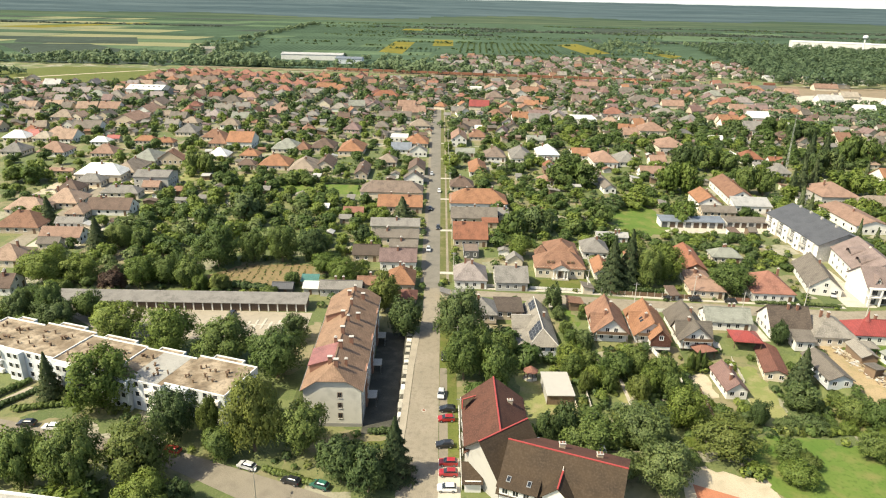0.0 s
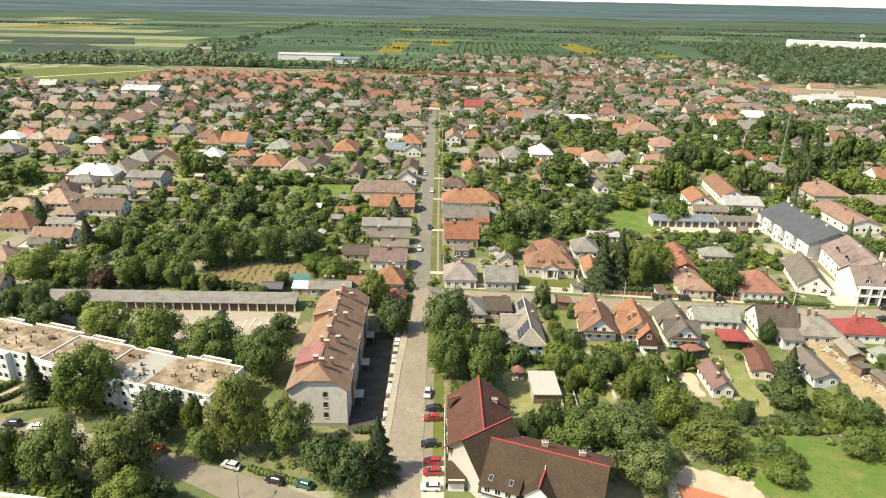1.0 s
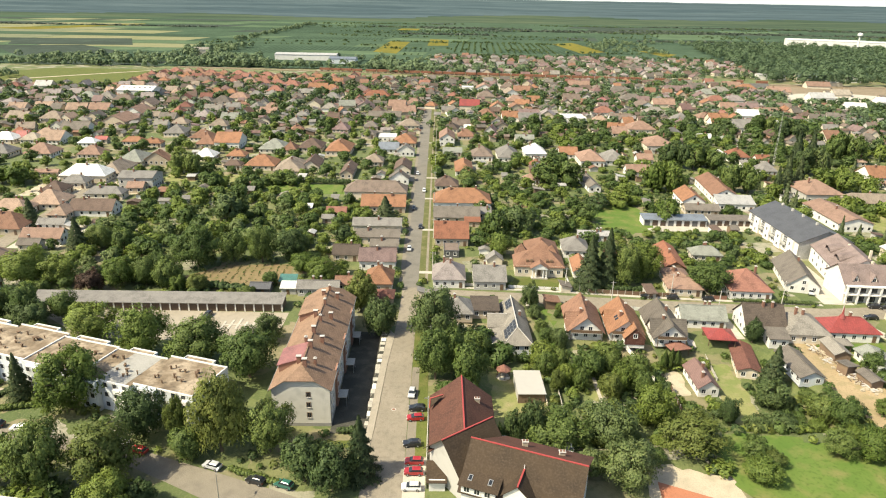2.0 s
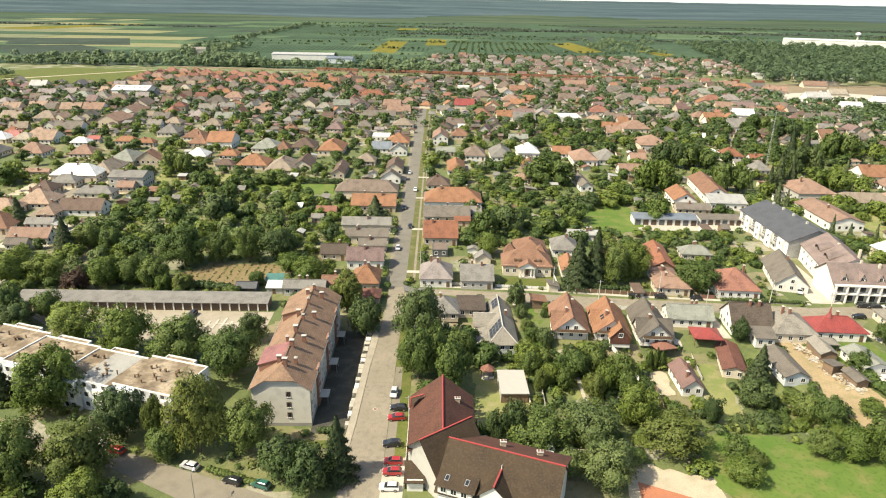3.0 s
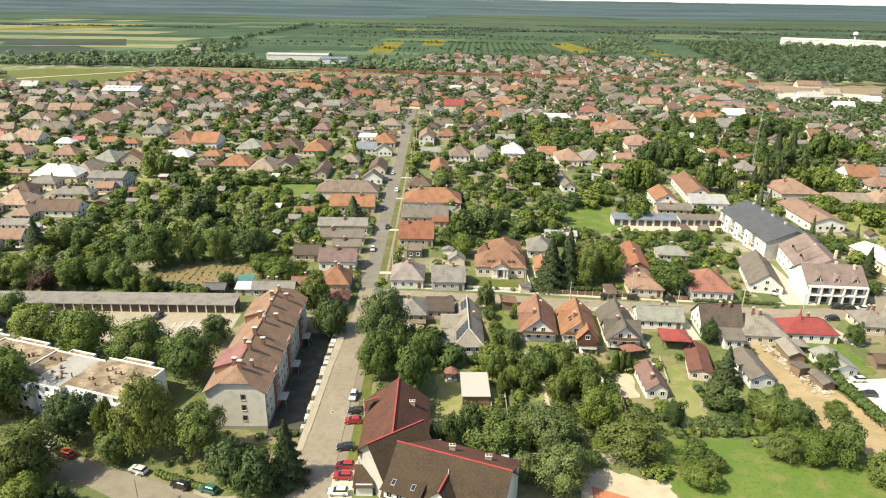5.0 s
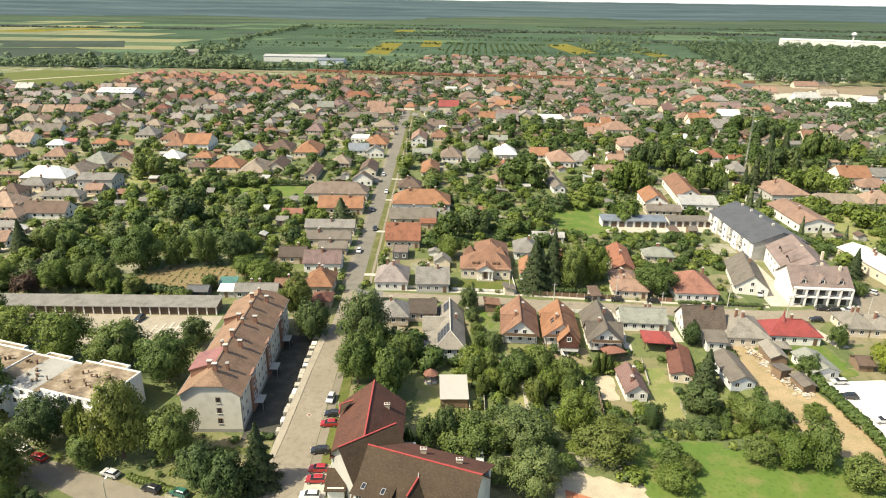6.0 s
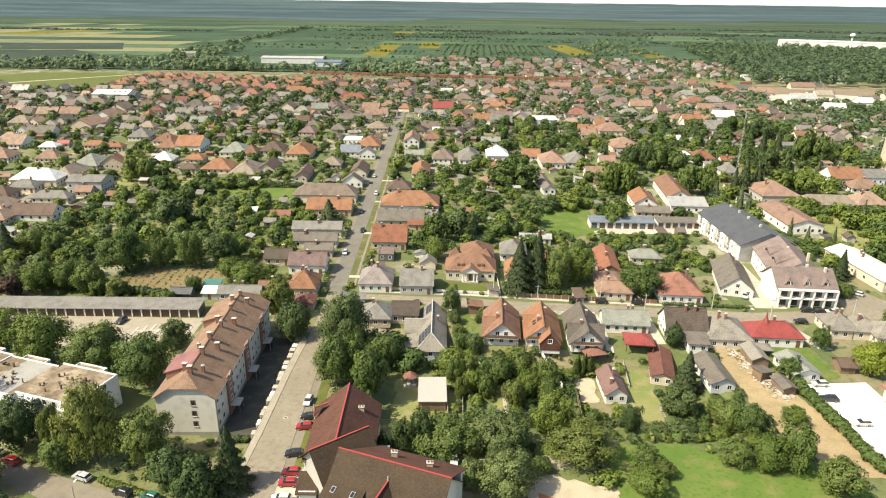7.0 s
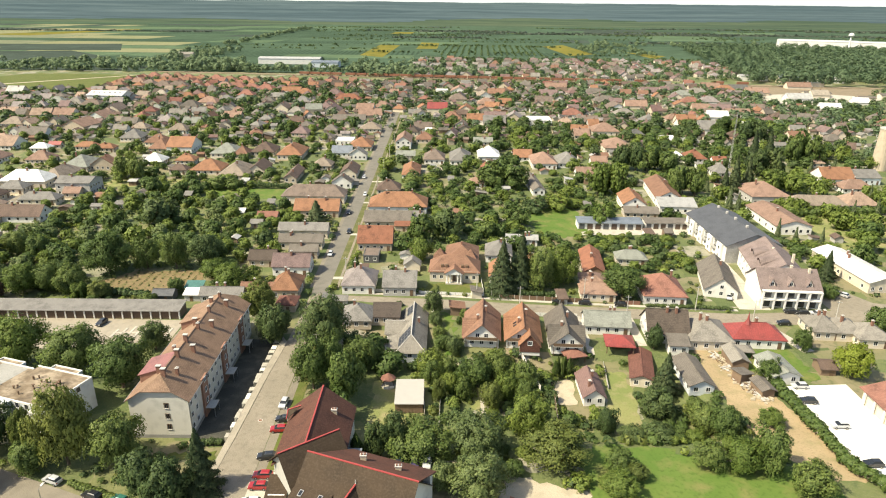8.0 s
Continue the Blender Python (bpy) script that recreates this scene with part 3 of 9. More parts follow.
far_fields()
for pts in ([(-113, 1200), (-104, 1500), (-60, 1480), (-70, 1165)], [(-21, 1375), (-18, 1600), (24, 1575), (21, 1387)], [(249, 1495), (262, 1230), (315, 1281), (302, 1550)],
            [(391, 1344), (399, 1185), (440, 1250)], [(-1150, 1740), (-905, 2150), (-890, 2090), (-1000, 1720)], [(-120, 2010), (-60, 2010), (-55, 2120), (-115, 2120)]):
    patch("field", pts, "field_yellow", "yellow flowering field", "field", 0.2, False)
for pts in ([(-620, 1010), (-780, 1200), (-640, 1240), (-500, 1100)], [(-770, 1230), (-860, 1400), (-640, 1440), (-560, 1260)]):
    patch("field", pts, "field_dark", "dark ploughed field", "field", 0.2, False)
patch("field", [(-560, 740), (-480, 860), (-330, 850), (-330, 700), (-400, 690)], "lawn", "green grassland at the edge of town", "field", 0.05)
patch("track", [(-470, 735), (-352, 850), (-346, 850), (-462, 733)], "gravel", "pale dirt track", "path", 0.12)
patch("railway", [(-340, 886), (-255, 878), (-90, 856), (152, 822), (355, 800), (700, 762), (700, 773), (355, 812), (152, 834), (-90, 866), (-255, 888), (-340, 896)], "dry_soil",
      "broad brown railway embankment", "railway", 0.6)


# ---- houses ----
ROOF_WORDS = dict(orange="bright orange tile", salmon="faded salmon tile", terracotta="terracotta tile", redorange="vivid red-orange tile", darkred="dark red tile",
                  brown="brown tile", darkbrown="dark brown tile", mauve="mauve tile", mauvebrown="weathered brown-pink tile", greybrown="weathered grey-brown tile",
                  grey="grey fibre-cement", greygreen="grey-green sheet", greybeige="pale grey tile", beige="beige tile", peach="pale peach tile", cream="cream tile",
                  salmonred="clay-red tile", pinkred="faded red metal", pinkgrey="pinkish grey tile", white="white metal", lightgrey="light grey sheet", bluegrey="blue-grey metal",
                  darkgrey="dark grey metal", teal="teal sheet", red="red metal", shingle="brown shingle", slategrey="dark grey slate", umber="dark brown-grey tile", maroon="maroon tile")
WALL_WORDS = dict(white="white plaster walls", cream="cream plaster walls", beige="beige plaster walls", greywall="grey rendered walls", bluewhite="pale blue walls",
                  brownwall="brown boarded walls", darkgrey="dark grey walls")
KIND_WORDS = dict(gable="gabled", hip="hipped", flat="flat", shed="lean-to")


def window_mesh(w, h, one):
    """A window against a wall in the xz plane, looking to -y: a moulded frame with its sill lip, and the pane."""
    a, t, g = w / 2, 0.1, Geo()
    ring = lambda x, z0, z1, y: [(-x, y, z0), (x, y, z0), (x, y, z1), (-x, y, z1)]
    loops = ring(a, 0, h, 0.02) + ring(a + 0.04, -0.05, h, -0.09) + ring(a - t, t, h - t, -0.06) + ring(a - t, t, h - t, -0.02)
    faces = [(4 * k + i, 4 * k + (i + 1) % 4, 4 * k + 4 + (i + 1) % 4, 4 * k + 4 + i) for k in range(3) for i in range(4)]
    g.poly(loops, faces)
    if one:
        g.f.append((12, 13, 14, 15))
        g.k.append(1)
        return g.mesh("window", "frame_white", "glass_dark"), None
    pane = Geo().poly([(-a + t, -0.02, t), (-0.03, -0.02, t), (-0.03, -0.045, t), (0.03, -0.045, t), (0.03, -0.02, t), (a - t, -0.02, t),
                       (-a + t, -0.02, h - t), (-0.03, -0.02, h - t), (-0.03, -0.045, h - t), (0.03, -0.045, h - t), (0.03, -0.02, h - t), (a - t, -0.02, h - t)],
                      [(i, i + 1, i + 7, i + 6) for i in range(5)])
    pane.k = [0, 1, 1, 1, 0]
    return g.mesh("window", "frame_white"), pane.mesh("pane", "glass_dark", "frame_white")


WINDOW_NEAR, PANE_NEAR = window_mesh(1.2, 1.35, False)
WINDOW_FAR, _ = window_mesh(1.3, 1.4, True)
DOOR_MESH = Geo().box(-0.55, 0.55, -0.07, 0.02, 0, 2.1).box(-0.45, 0.45, -0.1, -0.07, 0.1, 0.95).box(-0.45, 0.45, -0.1, -0.07, 1.05, 2.0).mesh("door", "wood_brown")
CHIMNEY_MESH = Geo().box(-0.32, 0.32, -0.32, 0.32, -1.4, 1.1).mesh("chimney", "brick_red")
CAP_MESH = Geo().box(-0.4, 0.4, -0.4, 0.4, 1.1, 1.22).box(-0.16, 0.16, -0.16, 0.16, 1.22, 1.45).mesh("cap", "cap_pale")


def add_window(owner, x, y, z, turn, near):
    m = pose(x, y, z, 0, 0, turn)
    w = part("window", WINDOW_NEAR if near else WINDOW_FAR, None, owner, m=m)
    if near:
        part("pane", PANE_NEAR, None, w)


def wall_geo(L, W, eave, rise, kind):
    """Walls in the ridge frame: ridge along x, length L, width W."""
    a, b = L / 2, W / 2
    if kind == "gable":
        p = [(-a, -b, -0.2), (a, -b, -0.2), (a, b, -0.2), (-a, b, -0.2), (-a, -b, eave), (a, -b, eave), (a, b, eave), (-a, b, eave), (-a, 0, eave + rise - 0.1), (a, 0, eave + rise - 0.1)]
        return Geo().poly(p, [(0, 1, 5, 4), (2, 3, 7, 6), (1, 2, 6, 9, 5), (3, 0, 4, 8, 7)])
    if kind == "shed":
        p = [(-a, -b, -0.2), (a, -b, -0.2), (a, b, -0.2), (-a, b, -0.2), (-a, -b, eave), (a, -b, eave), (a, b, eave + rise - 0.06), (-a, b, eave + rise - 0.06)]
        return Geo().poly(p, [(0, 1, 5, 4), (2, 3, 7, 6), (1, 2, 6, 5), (3, 0, 4, 7)])
    g = Geo().box(-a, a, -b, b, -0.2, eave)
    if kind == "flat":
        for x0, x1, y0, y1 in ((-a - 0.1, a + 0.1, -b - 0.1, -b + 0.15), (-a - 0.1, a + 0.1, b - 0.15, b + 0.1), (-a - 0.1, -a + 0.15, -b + 0.15, b - 0.15), (a - 0.15, a + 0.1, -b + 0.15, b - 0.15)):
            g.box(x0, x1, y0, y1, eave, eave + 0.3)
    return g


def roof_geo(L, W, eave, rise, kind, over=0.45, sag=0.0):
    """Roof plates with overhang, thickness and ridge caps, in the ridge frame."""
    a, b = L / 2, W / 2
    g = Geo()
    t = 0.2
    if kind == "flat":
        return g.slab([(-a + 0.16, -b + 0.16, eave + 0.12), (a - 0.16, -b + 0.16, eave + 0.12), (a - 0.16, b - 0.16, eave + 0.12), (-a + 0.16, b - 0.16, eave + 0.12)], 0.1)
    if kind == "shed":
        s = rise / W
        return g.slab([(-a - over, -b - over, eave + 0.12 - s * over), (a + over, -b - over, eave + 0.12 - s * over), (a + over, b + over, eave + rise + 0.12 + s * over), (-a - over, b + over, eave + rise + 0.12 + s * over)], t)
    s = rise / b
    zo, zr = eave - s * over + 0.12, eave + rise + 0.12
    h = -over if kind == "gable" else min(a - 0.02, b * 0.95)
    top = [(-a - over, -b - over, zo), (a + over, -b - over, zo), (a + over, b + over, zo), (-a - over, b + over, zo), (-a + h, 0, zr), (a - h, 0, zr), (0, 0, zr - sag)]
    low = [(x, y, z - t) for x, y, z in top]
    if kind == "gable":
        faces = [(0, 1, 5, 6, 4), (2, 3, 4, 6, 5), (7, 11, 13, 12, 8), (9, 12, 13, 11, 10), (1, 8, 12, 5), (5, 12, 9, 2), (3, 10, 11, 4), (4, 11, 7, 0), (0, 7, 8, 1), (2, 9, 10, 3)]
    else:
        faces = [(0, 1, 5, 6, 4), (2, 3, 4, 6, 5), (1, 2, 5), (3, 0, 4), (0, 7, 8, 1), (1, 8, 9, 2), (2, 9, 10, 3), (3, 10, 7, 0), (7, 10, 9, 8)]
    return g.poly(top + (low if kind == "gable" else low[:4]), faces)


FAR_HOUSES = Geo()
FAR_MATS = []


def far_house(x, y, w, d, rot, eave, rise, ridge, kind, roof, wall, lived_in=True):
    """A house too far off to be picked apart: added to the joined far town."""
    claim(x, y, w, d, rot)
    L, W = (w, d) if ridge == "x" else (d, w)
    m = pose(x, y, 0, 0, 0, rot + (90 if ridge == "y" else 0))
    chim = Geo()
    if lived_in:
        chim.box(L * 0.12, L * 0.12 + 0.6, 0.4, 1.0, eave + rise - 1.2, eave + rise + 1.0)
    for g, mat in ((wall_geo(L, W, eave, rise, kind), "wall_" + wall), (roof_geo(L, W, eave, rise, kind), "roof_" + roof), (chim, "brick_red")):
        if mat not in FAR_MATS:
            FAR_MATS.append(mat)
        FAR_HOUSES.poly([m @ Vector(p) for p in g.v], g.f, FAR_MATS.index(mat))
    holes = Geo()
    for u in (-0.3, 0.05, 0.33) if lived_in else ():
        holes.box(L * u - 0.6, L * u + 0.6, -W / 2 - 0.05, -W / 2, 0.9, 2.3)
        holes.box(-L / 2 - 0.05, -L / 2, W * u - 0.6, W * u + 0.6, 0.9, 2.3)
    if "glass_dark" not in FAR_MATS:
        FAR_MATS.append("glass_dark")
    FAR_HOUSES.poly([m @ Vector(p) for p in holes.v], holes.f, FAR_MATS.index("glass_dark"))


def house(x, y, w, d, rot, eave, rise, ridge, kind, roof, wall, detail=None):
    rise = min(rise, 4.8)
    near = y < 235 if detail is None else detail
    claim(x, y, w, d, rot)
    turn = rot + (90 if ridge == "y" else 0)
    L, W = (w, d) if ridge == "x" else (d, w)
    small = w * d < 42 and eave < 3
    label = f"{'small shed' if small else 'two-storey house' if eave > 4.8 else 'house'} with {KIND_WORDS[kind]} {ROOF_WORDS[roof]} roof and {WALL_WORDS[wall]}"
    ob = thing("garden_shed" if small else "house", x, y, turn, label, "shed" if small else "house")
    part("wall", wall_geo(L, W, eave, rise, kind), "wall_" + wall, ob)
    part("roof", roof_geo(L, W, eave, rise, kind, sag=rng.uniform(0, 0.12) if near else 0), "roof_" + roof, ob)
    if near and kind in ("gable", "hip") and L > W:
        k = L / 2 + 0.45 if kind == "gable" else L / 2 - W * 0.475
        part("ridge_tiles", Geo().box(-k, k, -0.14, 0.14, eave + rise - 0.02, eave + rise + 0.2), "roof_" + roof, ob)
    if eave >= 2.8 and kind in ("gable", "hip") and not small:
        for i in range(1 if y > 300 else rng.choice((1, 2))):
            cx = rng.uniform(-0.25, 0.25) * L
            cy = rng.choice((-1, 1)) * rng.uniform(0.5, 1.2)
            c = part("chimney", CHIMNEY_MESH, None, ob, m=pose(cx, cy, eave + rise - abs(cy) * rise / (W / 2) + 0.5))
            if y < 430:
                part("cap", CAP_MESH, None, c)
    if y > 520:
        return ob
    if small:
        part("door", DOOR_MESH, None, ob, m=pose(rng.uniform(-0.2, 0.2) * L, -W / 2, 0, 0, 0, 0) @ Matrix.Diagonal((0.9, 1, 0.85, 1)))
        return ob
    a = radians(turn)
    for side, (nx, ny, span, off) in enumerate(((0, -1, L, W / 2), (1, 0, W, L / 2), (0, 1, L, W / 2), (-1, 0, W, L / 2))):
        wy = nx * math.sin(a) + ny * math.cos(a)
        wx = nx * math.cos(a) - ny * math.sin(a)
        if not (wy < -0.5 or (x > 0) == (wx < -0.5) and abs(wx) > 0.5):
            continue
        n = max(1, min(5, int(span / 2.6)))
        for i in range(n):
            u = (i + 0.5) / n * span - span / 2
            px, py = (u, -off) if side == 0 else (off, u) if side == 1 else (-u, off) if side == 2 else (-off, -u)
            ang = (0, 90, 180, -90)[side]
            if i == n - 1 and n > 2 and side in (0, 1) and not small:
                part("door", DOOR_MESH, None, ob, m=pose(px, py, 0.1, 0, 0, ang))
                continue
            if small and i:
                continue
            for lev in range(2 if eave > 4.8 else 1):
                add_window(ob, px, py, 0.95 + lev * 2.7 if eave > 2.6 else 0.7, ang, near)
        if side in (1, 3) and kind == "gable" and rise > 2.4 and y < 330:
            add_window(ob, off if side == 1 else -off, 0, eave + 0.35, 90 if side == 1 else -90, near)
    return ob


# rows along the western street
house(-176.6, 330.9, 23.0, 12.7, 0, 4.0, 4.4, 'x', 'hip', 'white', 'cream')
house(-144.2, 318.7, 16.7, 13.0, 0, 6.5, 1.9, 'x', 'gable', 'grey', 'greywall')
house(-142.8, 310.4, 7.6, 6.1, 0, 3.0, 2.1, 'x', 'gable', 'salmon', 'beige')
house(-152.7, 299.7, 17.4, 7.3, 0, 3.0, 2.6, 'x', 'hip', 'grey', 'cream')
house(-146.2, 276.0, 18.5, 10.3, 0, 3.0, 3.6, 'x', 'gable', 'brown', 'white')
house(-181.1, 274.0, 16.4, 10.7, 0, 3.0, 3.7, 'x', 'hip', 'peach', 'cream')
house(-170.6, 252.8, 17.4, 13.5, 0, 3.0, 4.7, 'x', 'hip', 'terracotta', 'beige')
house(-170.9, 285.7, 14.5, 13.4, 0, 3.0, 4.7, 'x', 'hip', 'peach', 'cream')
house(-178.8, 304.1, 10.6, 10.3, 0, 3.0, 3.6, 'x', 'hip', 'brown', 'beige')
house(-200.4, 335.6, 11.8, 3.2, 0, 3.0, 1.1, 'x', 'gable', 'salmon', 'beige')
house(-176.2, 318.3, 12.3, 8.7, 0, 3.0, 3.0, 'x', 'hip', 'grey', 'cream')
house(-168.1, 345.0, 11.8, 21.5, 0, 3.0, 4.1, 'y', 'hip', 'beige', 'cream')
house(-168.8, 368.9, 14.6, 19.9, 0, 3.0, 7.0, 'x', 'hip', 'greygreen', 'cream')
house(-199.0, 381.4, 13.5, 11.6, 0, 3.0, 4.1, 'x', 'hip', 'salmon', 'cream')
house(-215.9, 410.3, 10.7, 7.5, 0, 3.0, 2.6, 'x', 'hip', 'white', 'white')
house(-212.1, 419.6, 7.4, 4.7, 0, 3.0, 1.6, 'x', 'gable', 'red', 'cream')
house(-154.7, 366.5, 14.4, 7.4, 0, 3.0, 5.0, 'y', 'gable', 'terracotta', 'beige')
house(-174.6, 448.7, 13.9, 14.8, 0, 3.0, 5.2, 'x', 'hip', 'grey', 'cream')
house(-132.0, 379.8, 11.6, 10.8, 0, 3.0, 3.8, 'x', 'hip', 'white', 'cream')
house(-272.4, 418.3, 14.8, 10.9, 0, 3.0, 3.8, 'x', 'hip', 'white', 'cream')
house(-265.3, 425.1, 7.4, 8.8, 0, 3.0, 3.1, 'x', 'gable', 'red', 'cream')
house(-255.3, 417.9, 12.0, 10.1, 0, 3.0, 3.5, 'x', 'hip', 'cream', 'cream')
house(-242.0, 420.4, 13.0, 15.8, 0, 3.0, 5.5, 'x', 'gable', 'peach', 'white')
house(-251.7, 381.6, 12.5, 13.0, 0, 3.0, 4.5, 'x', 'hip', 'grey', 'cream')
house(-229.1, 382.6, 15.8, 13.8, 0, 3.0, 4.8, 'x', 'hip', 'salmon', 'white')
house(-189.8, 416.0, 13.0, 6.9, 0, 3.0, 2.4, 'x', 'hip', 'orange', 'cream')
house(-176.0, 412.2, 11.1, 6.8, 0, 3.0, 2.4, 'x', 'hip', 'orange', 'cream')
house(-142.8, 416.5, 11.5, 15.6, 0, 3.0, 5.5, 'x', 'hip', 'terracotta', 'beige')
house(-128.5, 416.0, 15.4, 18.6, 0, 4.5, 6.5, 'x', 'gable', 'orange', 'white')
house(-157.0, 270.0, 7.8, 12.0, 0, 3.0, 2.7, 'y', 'hip', 'peach', 'beige')
house(-153.3, 255.0, 10.7, 4.9, 0, 2.8, 1.7, 'x', 'gable', 'grey', 'white')
house(-147.9, 239.7, 15.2, 7.8, 0, 3.0, 2.7, 'x', 'gable', 'salmon', 'white')
house(-148.3, 230.8, 7.8, 4.5, 0, 3.0, 1.6, 'x', 'gable', 'greybrown', 'cream')
house(-154.7, 217.2, 11.5, 10.9, 0, 3.0, 3.8, 'x', 'hip', 'peach', 'cream')
house(-142.0, 193.3, 7.5, 8.5, 0, 3.0, 3.0, 'x', 'gable', 'brown', 'white')
house(-121.2, 289.8, 4.6, 3.0, 0, 2.4, 0.8, 'x', 'gable', 'grey', 'white')
# backs of the gardens west of the street
house(-94.5, 362.2, 16.6, 14.8, 0, 3.0, 5.2, 'x', 'hip', 'orange', 'cream')
house(-76.8, 354.9, 15.2, 22.0, 0, 3.0, 5.3, 'y', 'hip', 'beige', 'cream')
house(-66.5, 363.1, 9.4, 17.0, 0, 3.0, 3.3, 'y', 'gable', 'brown', 'cream')
house(-97.5, 404.8, 16.7, 15.8, 0, 3.0, 5.5, 'x', 'hip', 'greygreen', 'cream')
house(-86.8, 400.6, 8.7, 11.8, 0, 3.0, 4.1, 'x', 'hip', 'terracotta', 'cream')
house(-75.5, 410.5, 14.2, 16.9, 0, 3.0, 5.9, 'x', 'hip', 'brown', 'cream')
house(-56.9, 403.9, 14.9, 22.0, 0, 3.4, 5.2, 'y', 'hip', 'orange', 'cream')
house(-44.6, 350.4, 6.6, 22.0, 0, 3.0, 2.3, 'y', 'gable', 'brown', 'beige')
house(-114.3, 381.8, 10.7, 8.8, 0, 3.0, 3.1, 'x', 'hip', 'orange', 'cream')
house(-109.7, 358.1, 9.4, 6.5, 0, 3.0, 2.3, 'x', 'hip', 'brown', 'cream')
house(-40.4, 277.8, 8.4, 5.2, 0, 2.3, 1.8, 'x', 'gable', 'salmonred', 'beige')
house(-32.7, 373.1, 10.4, 10.6, 0, 3.0, 3.7, 'x', 'hip', 'beige', 'cream')
house(-29.1, 227.0, 9.4, 7.2, 0, 3.0, 2.5, 'x', 'gable', 'darkbrown', 'beige')
house(-34.1, 195.4, 13.2, 4.9, 0, 3.0, 1.7, 'x', 'gable', 'grey', 'greywall')
house(-43.8, 195.7, 4.9, 3.0, 0, 2.4, 0.8, 'x', 'shed', 'white', 'greywall')
house(-45.5, 201.9, 5.1, 3.0, 0, 2.2, 0.8, 'x', 'shed', 'teal', 'greywall')
house(-53.2, 196.1, 6.2, 4.5, 0, 2.3, 1.1, 'x', 'gable', 'darkgrey', 'darkgrey')
house(-55.0, 283.2, 5.0, 3.3, 0, 2.2, 0.8, 'x', 'shed', 'white', 'beige')
house(-42.7, 268.2, 4.7, 3.3, 0, 2.4, 1.2, 'x', 'gable', 'grey', 'beige')
# west side of the long street
house(-25.6, 308.8, 29.6, 11.4, 0, 4.0, 4.0, 'x', 'hip', 'mauvebrown', 'cream')
house(-20.2, 287.6, 19.6, 10.8, 0, 3.4, 3.8, 'x', 'gable', 'orange', 'beige')
house(-16.0, 333.1, 10.0, 5.7, 0, 3.5, 3.5, 'y', 'gable', 'greybrown', 'white')
house(-15.2, 357.8, 8.7, 17.9, 0, 3.5, 3.0, 'y', 'gable', 'brown', 'cream')
house(-15.8, 398.0, 10.5, 5.8, 0, 3.5, 3.7, 'y', 'gable', 'grey', 'white')
house(-26.6, 406.8, 12.1, 9.8, 0, 3.0, 3.4, 'x', 'gable', 'bluegrey', 'white')
house(-17.5, 429.4, 14.1, 17.2, 0, 3.0, 6.0, 'x', 'hip', 'orange', 'cream')
house(-30.2, 444.0, 11.6, 13.3, 0, 3.0, 0.1, 'x', 'flat', 'white', 'white')
house(-20.5, 258.0, 19.7, 6.4, 0, 3.6, 2.2, 'x', 'gable', 'grey', 'cream')
house(-18.9, 244.7, 16.6, 6.1, 0, 3.4, 2.1, 'x', 'gable', 'greybrown', 'cream')
house(-15.8, 234.7, 10.2, 5.2, 0, 3.2, 1.8, 'x', 'gable', 'greybrown', 'beige')
house(-16.9, 219.9, 12.7, 8.9, 0, 3.8, 3.1, 'x', 'gable', 'mauve', 'white')
house(-14.8, 202.1, 8.7, 11.3, 0, 3.6, 4.0, 'x', 'hip', 'orange', 'beige')
house(-23.8, 199.3, 10.2, 4.8, 0, 3.0, 1.7, 'x', 'gable', 'terracotta', 'beige')
house(-12.3, 190.4, 5.8, 6.5, 0, 2.6, 1.6, 'x', 'hip', 'darkred', 'beige')
house(-38.5, 526.0, 25.4, 9.5, 0, 3.0, 3.3, 'x', 'gable', 'greybrown', 'cream')
house(-17.6, 488.5, 15.2, 10.7, 0, 3.0, 5.3, 'y', 'hip', 'beige', 'cream')
# east side of the long street
house(15.6, 295.2, 26.2, 14.6, 0, 3.9, 5.1, 'x', 'hip', 'orange', 'bluewhite')
house(12.7, 273.0, 19.5, 9.3, 0, 3.2, 3.3, 'x', 'gable', 'greybrown', 'beige')
house(24.9, 277.5, 5.6, 5.9, 0, 3.0, 2.1, 'x', 'gable', 'grey', 'beige')
house(10.0, 247.2, 13.0, 12.8, 0, 3.6, 4.8, 'x', 'gable', 'redorange', 'beige')
house(19.3, 265.8, 6.2, 3.0, 0, 2.6, 0.8, 'x', 'shed', 'redorange', 'beige')
house(9.8, 233.0, 5.6, 8.5, 0, 2.7, 0.1, 'x', 'flat', 'mauvebrown', 'darkgrey')
house(8.5, 207.3, 10.6, 12.4, 0, 3.4, 4.3, 'x', 'hip', 'pinkgrey', 'white')
house(22.2, 205.6, 10.6, 11.5, 0, 3.4, 3.4, 'x', 'gable', 'grey', 'greywall')
house(25.4, 222.7, 5.6, 4.0, 0, 2.8, 2.0, 'y', 'gable', 'grey', 'cream')
house(18.6, 360.1, 9.3, 22.0, 0, 3.2, 3.3, 'y', 'hip', 'orange', 'white')
house(8.8, 324.7, 11.4, 10.8, 0, 3.0, 3.8, 'x', 'hip', 'brown', 'cream')
house(30.8, 393.6, 12.0, 15.5, 0, 3.2, 5.4, 'x', 'hip', 'mauvebrown', 'white')
house(46.4, 393.9, 12.5, 22.0, 0, 3.4, 4.4, 'y', 'hip', 'grey', 'white')
house(63.8, 401.5, 12.9, 16.6, 0, 3.6, 5.8, 'x', 'hip', 'white', 'white')
house(62.6, 442.8, 12.4, 7.0, 0, 3.0, 2.4, 'x', 'gable', 'greygreen', 'cream')
